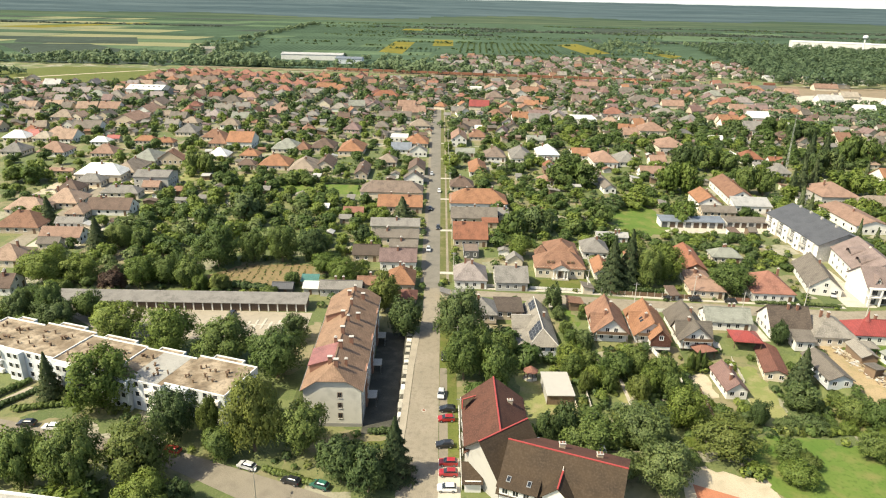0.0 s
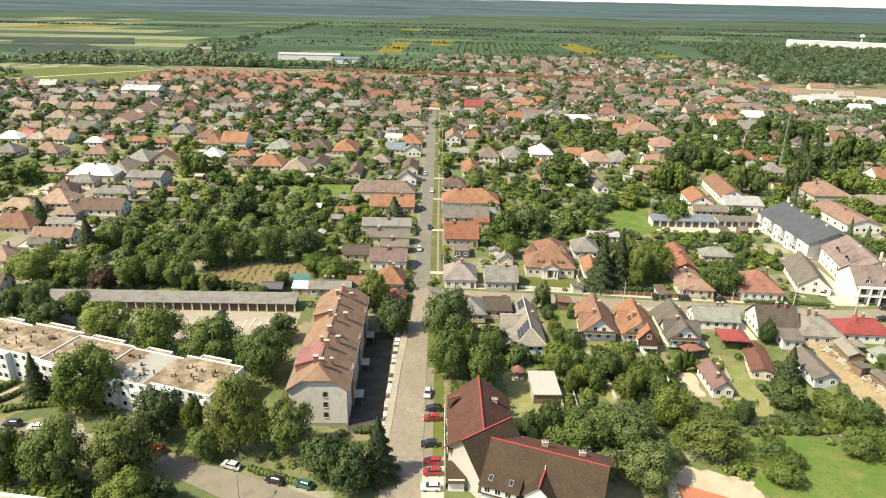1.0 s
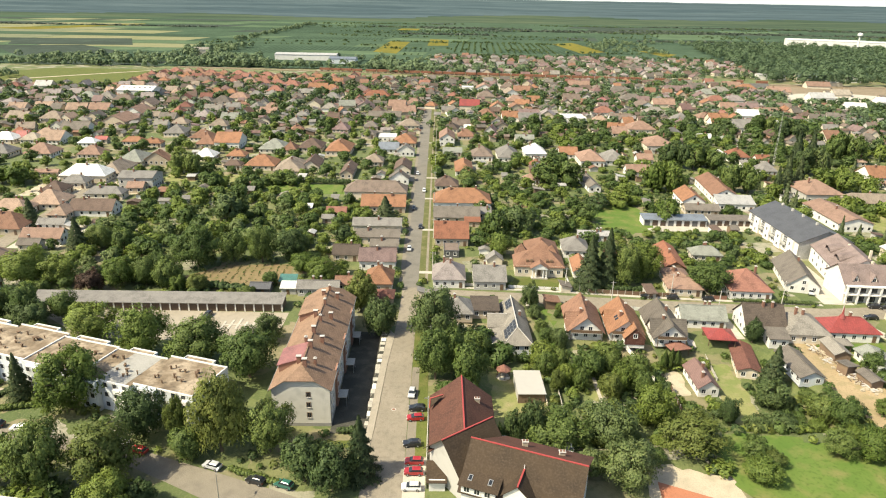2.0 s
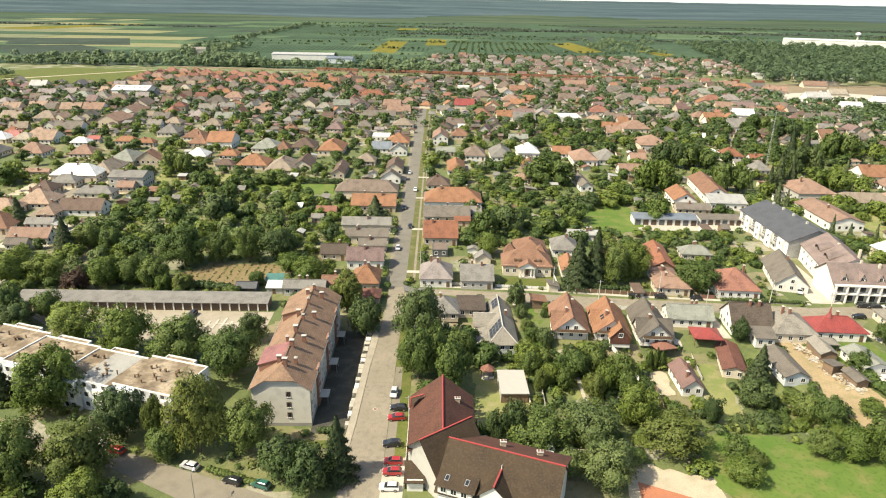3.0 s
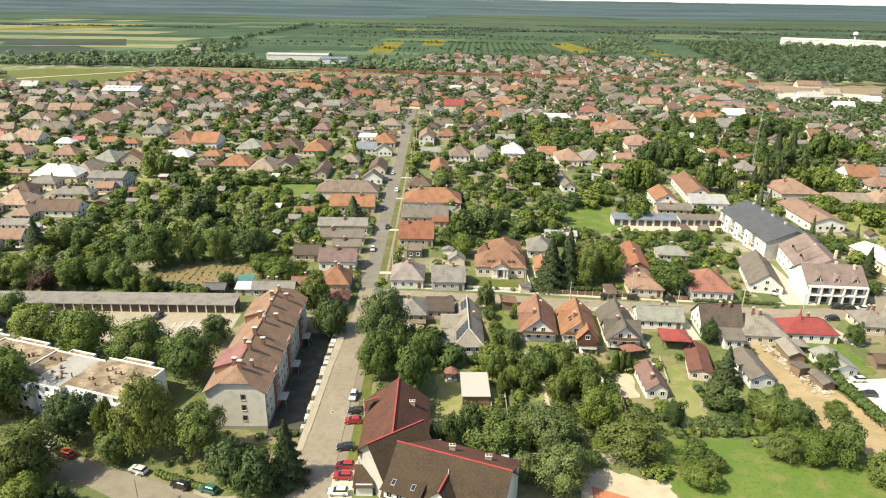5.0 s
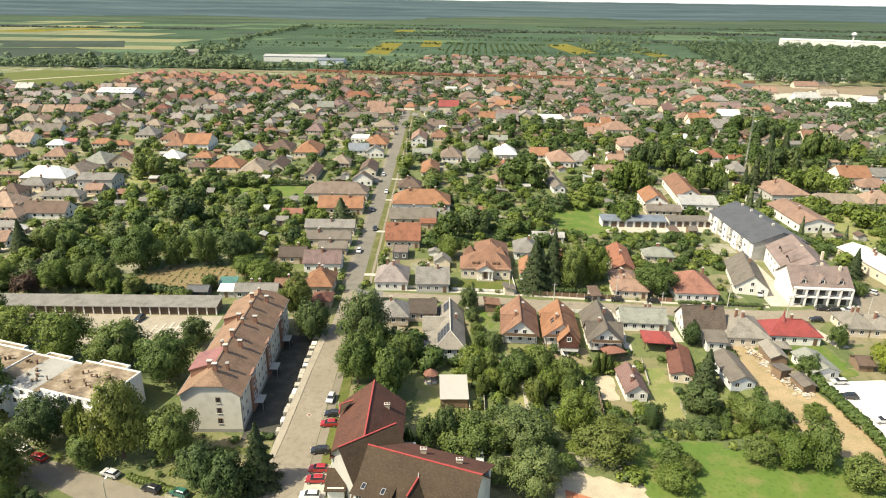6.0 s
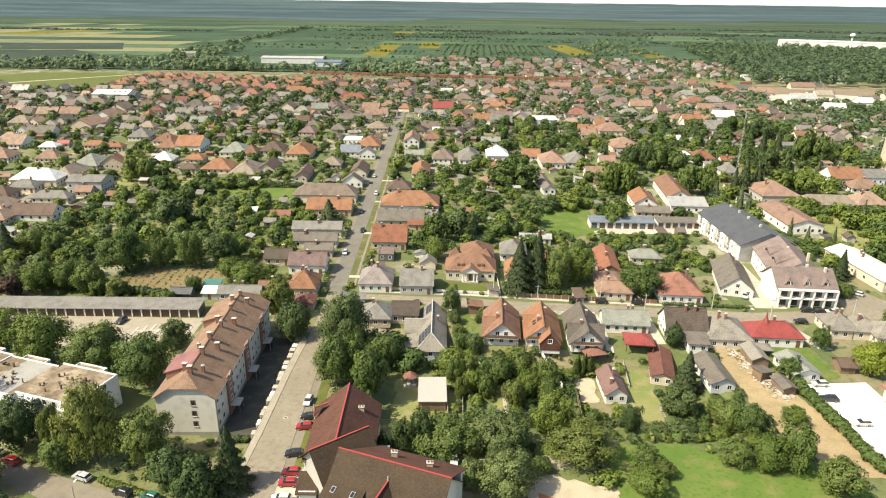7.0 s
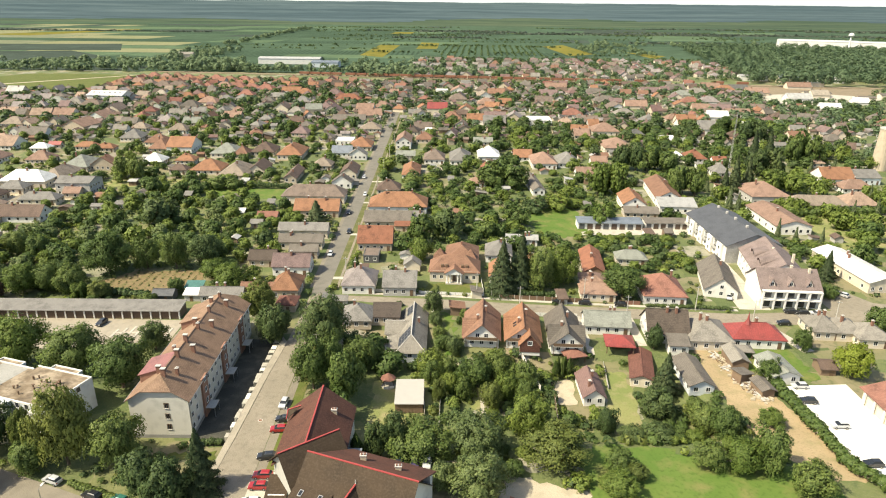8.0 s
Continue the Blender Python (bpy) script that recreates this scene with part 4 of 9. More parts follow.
house(84.3, 400.2, 10.9, 10.3, 0, 3.0, 3.6, 'x', 'gable', 'orange', 'white')
house(94.9, 386.3, 14.0, 20.8, 0, 3.6, 7.3, 'x', 'hip', 'salmon', 'white')
house(109.8, 389.0, 12.5, 18.0, 0, 3.0, 4.4, 'y', 'hip', 'grey', 'white')
house(128.3, 388.1, 9.2, 7.6, 0, 3.0, 2.7, 'x', 'gable', 'salmon', 'white')
house(116.3, 358.7, 13.6, 8.6, 0, 3.0, 3.0, 'x', 'gable', 'salmon', 'white')
house(53.9, 337.9, 8.3, 6.9, 0, 2.8, 2.4, 'x', 'hip', 'salmon', 'white')
house(60.5, 368.3, 6.8, 6.5, 0, 3.0, 2.4, 'y', 'gable', 'redorange', 'white')
house(9.9, 437.9, 9.8, 22.0, 0, 5.0, 3.4, 'y', 'gable', 'salmon', 'white')
house(23.5, 451.9, 11.8, 10.7, 0, 3.0, 3.7, 'x', 'hip', 'terracotta', 'cream')
house(13.0, 401.0, 11.3, 6.6, 0, 2.6, 2.3, 'x', 'gable', 'greygreen', 'cream')
house(60.9, 526.1, 12.8, 11.3, 0, 4.0, 4.0, 'x', 'gable', 'orange', 'white')
house(75.4, 520.0, 17.0, 15.4, 0, 3.0, 5.4, 'x', 'gable', 'grey', 'beige')
house(112.0, 529.7, 17.7, 21.6, 0, 4.0, 0.1, 'x', 'flat', 'white', 'white')
house(44.3, 533.0, 12.6, 8.7, 0, 3.0, 3.0, 'x', 'hip', 'terracotta', 'cream')
house(154.3, 488.7, 19.4, 16.9, 0, 3.4, 5.9, 'x', 'hip', 'salmon', 'cream')
house(134.1, 471.5, 10.7, 11.5, 0, 3.0, 4.0, 'x', 'gable', 'salmon', 'cream')
house(149.0, 430.6, 18.5, 21.7, 0, 4.0, 7.6, 'x', 'hip', 'salmon', 'cream')
house(25.2, 481.9, 4.4, 5.6, 0, 2.5, 2.0, 'x', 'gable', 'white', 'white')
house(83.4, 335.9, 6.0, 30.1, 3, 3.0, 1.8, 'y', 'gable', 'greybrown', 'white')
house(57.4, 235.9, 9.5, 11.6, -4, 3.2, 3.3, 'y', 'hip', 'grey', 'white')
house(67.9, 251.2, 12.2, 5.5, -4, 2.8, 1.1, 'x', 'gable', 'lightgrey', 'white')
house(55.6, 216.3, 5.5, 11.9, -4, 3.0, 1.9, 'y', 'gable', 'orange', 'white')
house(69.5, 227.1, 4.0, 8.4, -4, 3.0, 1.4, 'y', 'gable', 'orange', 'cream')
# round the meadow and the long sheds
house(125.7, 303.8, 10.3, 17.5, -4, 4.0, 3.1, 'y', 'gable', 'orange', 'white')
house(146.0, 322.0, 12.0, 34.0, -6, 4.0, 3.2, 'y', 'gable', 'terracotta', 'white')
house(144.8, 296.8, 16.6, 8.0, -4, 3.5, 2.0, 'x', 'shed', 'lightgrey', 'white')
house(125.8, 288.8, 14.9, 7.8, -4, 2.8, 1.9, 'x', 'gable', 'greybrown', 'beige')
house(90.5, 225.5, 21.6, 7.1, -96, 3.2, 2.1, 'x', 'gable', 'redorange', 'brownwall')
house(106.2, 231.4, 10.7, 6.7, -4, 3.0, 2.3, 'x', 'hip', 'greygreen', 'cream')
house(87.2, 200.8, 11.0, 7.6, -4, 3.0, 2.3, 'x', 'hip', 'salmon', 'cream')
house(87.4, 209.3, 8.3, 9.3, -4, 3.0, 2.1, 'y', 'hip', 'salmon', 'cream')
house(108.4, 202.4, 13.4, 15.0, -4, 3.4, 5.6, 'x', 'hip', 'salmonred', 'white')
house(131.0, 212.2, 10.3, 23.2, -14, 2.9, 4.1, 'y', 'gable', 'greybrown', 'white')
# south side of the cross street
house(11.0, 181.3, 8.6, 9.5, 0, 3.0, 3.0, 'y', 'hip', 'grey', 'beige')
house(19.4, 183.4, 8.0, 8.4, 0, 2.7, 0.6, 'x', 'shed', 'darkbrown', 'beige')
house(84.9, 178.3, 13.0, 7.9, -4, 3.0, 2.8, 'x', 'gable', 'greygreen', 'white')
house(101.2, 174.9, 11.3, 10.9, -4, 3.4, 5.2, 'x', 'gable', 'darkbrown', 'white')
house(101.9, 165.2, 5.2, 4.3, -4, 3.0, 1.1, 'x', 'shed', 'greybrown', 'white')
house(112.1, 172.2, 11.7, 13.3, -4, 3.2, 3.7, 'x', 'hip', 'greybeige', 'cream')
red_house = house(125.8, 171.4, 14.4, 8.7, -4, 3.2, 2.8, 'x', 'hip', 'red', 'white')
part("spire", Geo().tube((-2.2, 0, 5.6), (-2.2, 0, 7.0), 1.1, 0.35, 8).tube((-2.2, 0, 7.0), (-2.2, 0, 9.2), 0.35, 0.04, 8), "roof_red", red_house, "red sheet-clad spire")
house(74.3, 148.0, 5.2, 11.0, -0, 2.8, 2.0, 'y', 'gable', 'maroon', 'white')
house(90.2, 158.6, 5.6, 15.0, -13, 2.6, 1.0, 'y', 'gable', 'darkred', 'cream')
house(101.2, 150.9, 6.1, 13.6, -0, 2.75, 1.5, 'y', 'gable', 'greybrown', 'bluewhite')
house(115.7, 159.4, 4.3, 8.1, -3, 2.6, 1.1, 'y', 'gable', 'greybeige', 'brownwall')
house(113.7, 150.4, 3.7, 2.9, 23, 2.4, 0.6, 'y', 'shed', 'greybrown', 'brownwall')
house(116.7, 145.1, 3.2, 5.5, 5, 2.2, 0.6, 'y', 'gable', 'greybrown', 'brownwall')
house(124.1, 153.5, 6.8, 10.1, 3, 2.7, 1.2, 'y', 'gable', 'greygreen', 'white')
house(148.1, 177.3, 7.9, 10.3, -4, 3.0, 2.8, 'x', 'hip', 'greybeige', 'cream')
house(154.2, 176.2, 7.5, 9.2, -4, 3.0, 2.5, 'x', 'hip', 'greybeige', 'cream')
house(159.2, 172.7, 9.0, 9.9, -4, 3.0, 2.7, 'x', 'hip', 'greybeige', 'cream')
house(137.8, 155.5, 3.8, 5.0, -4, 2.1, 1.2, 'x', 'gable', 'brown', 'brownwall')
# east of the junction
house(194.4, 319.2, 18.5, 22.0, 0, 4.5, 6.6, 'x', 'hip', 'salmon', 'greywall')
house(184.0, 280.0, 15.0, 30.0, 0, 4.0, 2.2, 'y', 'gable', 'salmon', 'white')
house(213.4, 304.5, 26.5, 9.6, -4, 3.0, 3.4, 'x', 'hip', 'beige', 'cream')
house(234.6, 307.0, 14.9, 13.1, 0, 3.0, 4.6, 'x', 'hip', 'peach', 'white')
house(248.2, 352.7, 16.6, 14.6, 0, 4.0, 5.1, 'x', 'gable', 'orange', 'white')
house(264.7, 355.7, 15.3, 14.8, 0, 4.0, 3.0, 'x', 'gable', 'grey', 'bluewhite')
house(249.6, 335.1, 15.7, 10.0, 0, 3.0, 3.5, 'x', 'hip', 'salmon', 'white')
house(184.1, 221.9, 11.5, 31.6, 5, 4.0, 1.7, 'y', 'gable', 'white', 'cream')
house(189.8, 455.6, 9.2, 7.4, 0, 3.0, 2.6, 'x', 'gable', 'white', 'white')
house(205.7, 453.0, 11.2, 6.5, 0, 3.0, 2.3, 'x', 'hip', 'greygreen', 'cream')
house(189.5, 401.3, 13.3, 11.9, 0, 3.0, 4.2, 'x', 'hip', 'redorange', 'white')
house(181.5, 403.4, 4.6, 11.5, 0, 3.0, 1.6, 'y', 'gable', 'white', 'white')
house(202.1, 393.4, 8.0, 5.6, 0, 3.0, 2.0, 'x', 'gable', 'redorange', 'white')
house(192.0, 366.3, 8.4, 11.7, 0, 3.0, 4.1, 'x', 'hip', 'grey', 'white')
house(235.5, 499.9, 17.2, 22.0, 0, 4.0, 7.7, 'x', 'gable', 'grey', 'white')
house(258.9, 494.7, 12.2, 6.7, 0, 3.0, 2.3, 'x', 'gable', 'white', 'white')
house(258.1, 435.7, 10.0, 4.7, 0, 4.0, 1.6, 'x', 'gable', 'grey', 'white')
house(283.4, 464.9, 10.6, 14.9, 0, 3.0, 5.2, 'x', 'gable', 'terracotta', 'cream')
house(259.2, 391.2, 7.6, 8.5, 0, 3.0, 3.0, 'x', 'hip', 'peach', 'cream')
house(223.9, 544.7, 13.3, 10.2, 0, 3.0, 3.6, 'x', 'hip', 'salmon', 'cream')
house(224.3, 516.7, 13.5, 13.3, 0, 3.0, 4.7, 'x', 'gable', 'orange', 'white')
house(200.2, 533.7, 12.1, 14.0, 0, 3.0, 4.9, 'x', 'hip', 'grey', 'cream')
house(290.5, 579.6, 20.6, 9.0, 0, 3.0, 3.1, 'x', 'gable', 'salmon', 'cream')
# the town beyond the gardens, street by street
house(-334.4, 536.0, 13.7, 10.9, 0, 3.0, 3.9, 'x', 'gable', 'peach', 'cream')
house(-317.5, 543.1, 13.0, 10.4, 6, 3.0, 3.8, 'x', 'gable', 'peach', 'beige')
house(-307.7, 546.2, 10.5, 8.4, -5, 3.0, 3.0, 'x', 'gable', 'mauvebrown', 'cream')
house(-286.6, 535.7, 15.5, 12.4, 5, 3.0, 4.4, 'x', 'gable', 'peach', 'cream')
house(-269.4, 537.6, 16.5, 13.0, -1, 3.0, 4.4, 'x', 'gable', 'salmon', 'white')
house(-410.6, 657.8, 14.4, 11.5, -1, 3.0, 4.1, 'x', 'hip', 'darkred', 'beige')
house(-396.3, 658.3, 10.3, 8.2, 9, 3.0, 3.0, 'x', 'hip', 'mauve', 'cream')
house(-379.0, 653.7, 15.4, 12.3, 1, 5.5, 4.4, 'x', 'gable', 'lightgrey', 'cream')
house(-383.7, 613.2, 11.6, 9.3, 0, 3.0, 3.3, 'x', 'hip', 'greygreen', 'white')
house(-372.1, 610.4, 6.7, 8.0, 4, 3.0, 2.9, 'x', 'hip', 'cream', 'beige')
house(-350.0, 614.4, 14.6, 11.7, 6, 3.0, 4.2, 'x', 'gable', 'pinkgrey', 'cream')
house(-311.2, 601.5, 16.3, 13.0, 0, 3.0, 4.4, 'x', 'hip', 'greygreen', 'cream')
house(-292.3, 596.4, 15.3, 12.2, 3, 3.0, 4.4, 'x', 'hip', 'greybeige', 'white')
house(-272.7, 588.8, 18.9, 13.0, -5, 3.0, 4.4, 'x', 'hip', 'mauvebrown', 'beige')
house(-242.1, 564.9, 13.7, 16.4, -2, 3.0, 4.4, 'y', 'gable', 'mauvebrown', 'cream')
house(-235.5, 526.4, 14.5, 17.4, -2, 3.0, 4.4, 'y', 'gable', 'salmon', 'white')
house(-229.3, 484.3, 17.3, 20.0, -7, 4.0, 4.4, 'y', 'gable', 'salmon', 'beige')
house(-273.1, 495.1, 8.8, 10.6, -8, 3.0, 3.2, 'y', 'gable', 'peach', 'cream')
house(-307.6, 492.9, 15.8, 12.7, -8, 3.0, 4.4, 'x', 'gable', 'beige', 'cream')
house(-283.8, 495.0, 16.0, 12.8, -1, 3.0, 4.4, 'x', 'hip', 'beige', 'white')
house(-275.4, 438.5, 9.3, 8.0, -1, 3.0, 2.9, 'x', 'hip', 'redorange', 'beige')
house(-254.5, 433.5, 12.8, 10.2, -2, 3.0, 3.7, 'x', 'hip', 'peach', 'cream')
house(-245.5, 454.6, 18.5, 13.0, 0, 3.0, 4.4, 'x', 'gable', 'greybrown', 'white')
house(-256.2, 501.9, 9.8, 11.7, -7, 3.0, 3.5, 'y', 'gable', 'greybrown', 'beige')
house(-319.7, 800.4, 12.7, 10.1, 0, 3.0, 3.6, 'x', 'hip', 'terracotta', 'cream')
house(-312.9, 814.6, 15.5, 12.4, 1, 3.0, 4.4, 'x', 'hip', 'salmonred', 'cream')
house(-296.7, 810.4, 14.2, 11.3, 4, 3.0, 4.1, 'x', 'hip', 'salmon', 'white')
house(-283.9, 812.8, 15.5, 12.4, -4, 3.0, 4.4, 'x', 'hip', 'terracotta', 'beige')
house(-265.2, 797.6, 16.6, 13.0, -2, 3.0, 4.4, 'x', 'hip', 'salmonred', 'cream')
house(-248.3, 793.9, 15.3, 12.2, -10, 3.0, 4.4, 'x', 'hip', 'terracotta', 'cream')
house(-306.6, 757.8, 16.8, 13.0, -3, 3.0, 4.4, 'x', 'hip', 'salmon', 'white')
house(-286.3, 739.5, 16.5, 13.0, -11, 3.0, 4.4, 'x', 'hip', 'mauvebrown', 'beige')
house(-267.5, 731.9, 17.6, 13.0, -7, 3.0, 4.4, 'x', 'hip', 'mauvebrown', 'cream')
house(-251.3, 729.1, 19.9, 13.0, 6, 3.0, 4.4, 'x', 'hip', 'mauvebrown', 'cream')
house(-246.0, 669.2, 12.9, 10.4, -11, 3.0, 3.7, 'x', 'gable', 'darkbrown', 'white')
house(-208.8, 641.8, 14.6, 11.7, 4, 3.0, 4.2, 'x', 'hip', 'orange', 'beige')
house(-194.7, 639.0, 12.5, 10.0, 2, 3.0, 3.6, 'x', 'hip', 'orange', 'cream')
house(-186.5, 588.1, 16.3, 13.0, -2, 3.0, 4.4, 'x', 'hip', 'umber', 'cream')
house(-200.3, 585.4, 12.4, 9.9, 2, 3.0, 3.6, 'x', 'hip', 'greybrown', 'white')
house(-208.9, 568.3, 11.1, 8.9, 3, 3.0, 3.2, 'x', 'hip', 'greygreen', 'beige')
house(-179.9, 542.6, 13.4, 10.7, 5, 3.0, 3.9, 'x', 'gable', 'greybeige', 'cream')
house(-176.7, 513.0, 12.6, 15.2, -1, 3.0, 4.4, 'y', 'hip', 'pinkgrey', 'cream')
house(-153.9, 476.0, 13.4, 10.8, -3, 3.0, 3.9, 'x', 'hip', 'beige', 'white')
house(-155.1, 505.5, 12.6, 10.1, -3, 3.0, 3.6, 'x', 'gable', 'greygreen', 'beige')
house(-184.2, 481.7, 11.9, 9.6, -5, 3.0, 3.4, 'x', 'hip', 'beige', 'cream')
house(-195.0, 473.6, 9.4, 8.0, 0, 3.0, 2.9, 'x', 'gable', 'greybeige', 'white')
house(-200.6, 501.3, 12.4, 9.9, -4, 3.0, 3.6, 'x', 'gable', 'greybrown', 'beige')
house(-213.2, 509.3, 5.8, 8.0, 5, 3.0, 2.9, 'x', 'gable', 'beige', 'cream')
house(-151.1, 432.8, 14.5, 11.6, -9, 3.0, 4.2, 'x', 'hip', 'terracotta', 'cream')
house(-231.8, 796.6, 16.7, 13.0, -5, 3.0, 4.4, 'x', 'hip', 'salmonred', 'white')
house(-212.0, 782.2, 17.7, 13.0, -5, 3.0, 4.4, 'x', 'hip', 'terracotta', 'beige')
house(-195.7, 784.5, 17.8, 13.0, -10, 3.0, 4.4, 'x', 'hip', 'salmonred', 'cream')
house(-179.2, 769.7, 15.0, 12.0, 10, 3.0, 4.3, 'x', 'hip', 'terracotta', 'cream')
house(-149.0, 763.5, 18.7, 13.0, -12, 3.0, 4.4, 'x', 'hip', 'terracotta', 'beige')
house(-200.1, 726.0, 17.7, 13.0, -1, 3.0, 4.4, 'x', 'hip', 'salmon', 'cream')
house(-184.2, 723.2, 16.5, 13.0, -3, 3.0, 4.4, 'x', 'hip', 'salmonred', 'cream')
house(-167.9, 715.8, 16.3, 13.0, 8, 3.0, 4.4, 'x', 'hip', 'salmonred', 'white')
house(-150.8, 708.6, 18.6, 13.0, -10, 3.0, 4.4, 'x', 'hip', 'salmonred', 'beige')
house(-132.9, 701.7, 16.1, 12.9, 5, 3.0, 4.4, 'x', 'hip', 'mauve', 'cream')
house(-119.6, 690.0, 19.3, 13.0, -4, 3.0, 4.4, 'x', 'gable', 'orange', 'cream')
house(-103.9, 679.0, 16.8, 13.0, -1, 3.0, 4.4, 'x', 'hip', 'orange', 'white')
house(-100.5, 749.2, 19.8, 13.0, -3, 3.0, 4.4, 'x', 'hip', 'darkbrown', 'beige')
house(-83.2, 751.5, 18.7, 13.0, 3, 3.0, 4.4, 'x', 'hip', 'darkbrown', 'cream')
house(-178.4, 612.6, 18.0, 13.0, -6, 3.0, 4.4, 'x', 'hip', 'salmon', 'cream')
house(-167.3, 627.3, 13.4, 10.7, 0, 3.0, 3.9, 'x', 'hip', 'grey', 'white')
house(-153.5, 644.4, 14.8, 11.8, 2, 5.5, 4.3, 'x', 'hip', 'salmonred', 'beige')
house(-136.9, 560.5, 11.1, 8.9, 9, 3.0, 3.2, 'x', 'hip', 'salmon', 'cream')
house(-148.1, 558.2, 11.0, 13.3, -12, 3.0, 4.0, 'y', 'hip', 'grey', 'cream')
house(-168.2, 557.4, 11.0, 8.8, 8, 3.0, 3.2, 'x', 'gable', 'grey', 'white')
house(-127.4, 620.9, 13.3, 10.7, 5, 3.0, 3.8, 'x', 'hip', 'greybrown', 'beige')
house(-104.4, 581.5, 12.5, 15.1, -2, 3.0, 4.4, 'y', 'gable', 'mauvebrown', 'cream')
house(-95.6, 624.4, 13.5, 10.8, 2, 3.0, 3.9, 'x', 'hip', 'grey', 'cream')
house(-87.9, 560.1, 13.1, 10.5, -2, 3.0, 3.8, 'x', 'hip', 'greybeige', 'white')
house(-73.8, 564.5, 13.2, 10.6, 8, 5.0, 3.8, 'x', 'gable', 'greygreen', 'beige')
house(-118.6, 550.3, 8.3, 8.0, 1, 3.0, 2.9, 'x', 'hip', 'greybeige', 'cream')
house(-103.3, 522.1, 10.5, 8.4, -1, 3.0, 3.0, 'x', 'hip', 'grey', 'cream')
house(-73.8, 674.3, 16.8, 13.0, -1, 3.0, 4.4, 'x', 'hip', 'mauve', 'white')
house(-55.1, 640.9, 23.6, 13.0, -1, 3.0, 4.4, 'x', 'hip', 'redorange', 'beige')
house(-59.1, 571.6, 14.3, 17.2, -1, 3.0, 4.4, 'y', 'gable', 'mauve', 'cream')
house(-32.0, 581.3, 14.7, 11.8, -4, 3.0, 4.2, 'x', 'gable', 'salmon', 'white')
house(-25.0, 550.0, 18.6, 13.0, 10, 3.0, 4.4, 'x', 'gable', 'salmon', 'beige')
house(-17.9, 595.3, 14.1, 11.3, -10, 3.0, 4.1, 'x', 'hip', 'salmon', 'cream')
house(-2.6, 582.8, 9.9, 8.0, -18, 3.0, 2.9, 'x', 'hip', 'orange', 'cream')
house(-14.6, 692.1, 8.2, 8.0, -1, 3.0, 2.9, 'x', 'gable', 'salmon', 'white')
house(-132.6, 533.4, 13.3, 10.6, -1, 3.0, 3.8, 'x', 'gable', 'salmon', 'beige')
house(-78.0, 516.6, 8.7, 8.0, 2, 3.0, 2.9, 'x', 'gable', 'brown', 'beige')
house(33.9, 698.6, 11.9, 9.5, -5, 5.0, 0.1, 'x', 'flat', 'white', 'white')
house(30.7, 572.8, 16.6, 13.0, -5, 5.5, 4.4, 'x', 'gable', 'red', 'cream')
house(51.9, 709.4, 18.0, 20.0, -2, 3.0, 4.4, 'y', 'gable', 'salmon', 'white')
house(49.4, 648.8, 16.6, 13.0, 1, 3.0, 4.4, 'x', 'hip', 'mauvebrown', 'beige')
house(55.3, 579.2, 12.9, 15.5, -6, 3.0, 4.4, 'y', 'gable', 'orange', 'cream')
house(42.7, 542.0, 14.0, 11.2, -6, 3.0, 4.0, 'x', 'hip', 'terracotta', 'cream')
house(16.9, 549.1, 12.2, 14.6, 10, 3.0, 4.4, 'y', 'gable', 'greybrown', 'white')
house(11.3, 560.1, 9.6, 8.0, 3, 3.0, 2.9, 'x', 'gable', 'grey', 'beige')
house(77.3, 718.3, 14.7, 11.8, -9, 3.0, 4.2, 'x', 'hip', 'mauvebrown', 'cream')
house(76.0, 672.8, 13.8, 16.6, 8, 3.0, 4.4, 'y', 'gable', 'beige', 'white')
house(75.3, 622.5, 16.0, 12.8, 0, 3.0, 4.4, 'x', 'hip', 'salmon', 'beige')
house(89.7, 693.7, 16.7, 13.0, -7, 3.0, 4.4, 'x', 'gable', 'terracotta', 'cream')
house(79.5, 601.5, 12.4, 9.9, -10, 3.0, 3.6, 'x', 'gable', 'orange', 'cream')
house(77.5, 540.6, 16.8, 13.0, -3, 3.0, 4.4, 'x', 'gable', 'mauve', 'white')
house(92.9, 540.8, 14.0, 16.8, -8, 3.0, 4.4, 'y', 'gable', 'pinkgrey', 'beige')
house(159.5, 748.0, 23.3, 13.0, -9, 3.0, 4.4, 'x', 'gable', 'salmon', 'cream')
house(142.2, 687.2, 17.9, 13.0, -10, 3.0, 4.4, 'x', 'gable', 'mauve', 'white')
house(130.8, 639.0, 15.5, 12.4, -7, 3.0, 4.4, 'x', 'gable', 'mauvebrown', 'cream')
house(157.2, 623.0, 12.0, 9.6, 2, 3.0, 3.4, 'x', 'hip', 'pinkred', 'cream')
house(144.7, 563.4, 16.7, 13.0, -6, 3.0, 4.4, 'x', 'hip', 'salmonred', 'white')
house(132.1, 523.2, 11.0, 8.8, -11, 3.0, 3.2, 'x', 'hip', 'peach', 'beige')
house(194.4, 706.1, 23.4, 13.0, -1, 3.0, 4.4, 'x', 'hip', 'greybrown', 'cream')
house(190.4, 645.7, 21.5, 13.0, -4, 3.0, 4.4, 'x', 'hip', 'greybrown', 'cream')
house(190.4, 600.7, 17.8, 20.0, 0, 3.0, 4.4, 'y', 'gable', 'mauvebrown', 'white')
house(188.2, 564.6, 17.9, 13.0, 2, 3.0, 4.4, 'x', 'hip', 'greybeige', 'beige')
house(212.4, 616.5, 19.5, 13.0, -5, 3.0, 4.4, 'x', 'gable', 'salmon', 'cream')
house(146.9, 542.3, 8.6, 8.0, -5, 3.0, 2.9, 'x', 'hip', 'grey', 'cream')
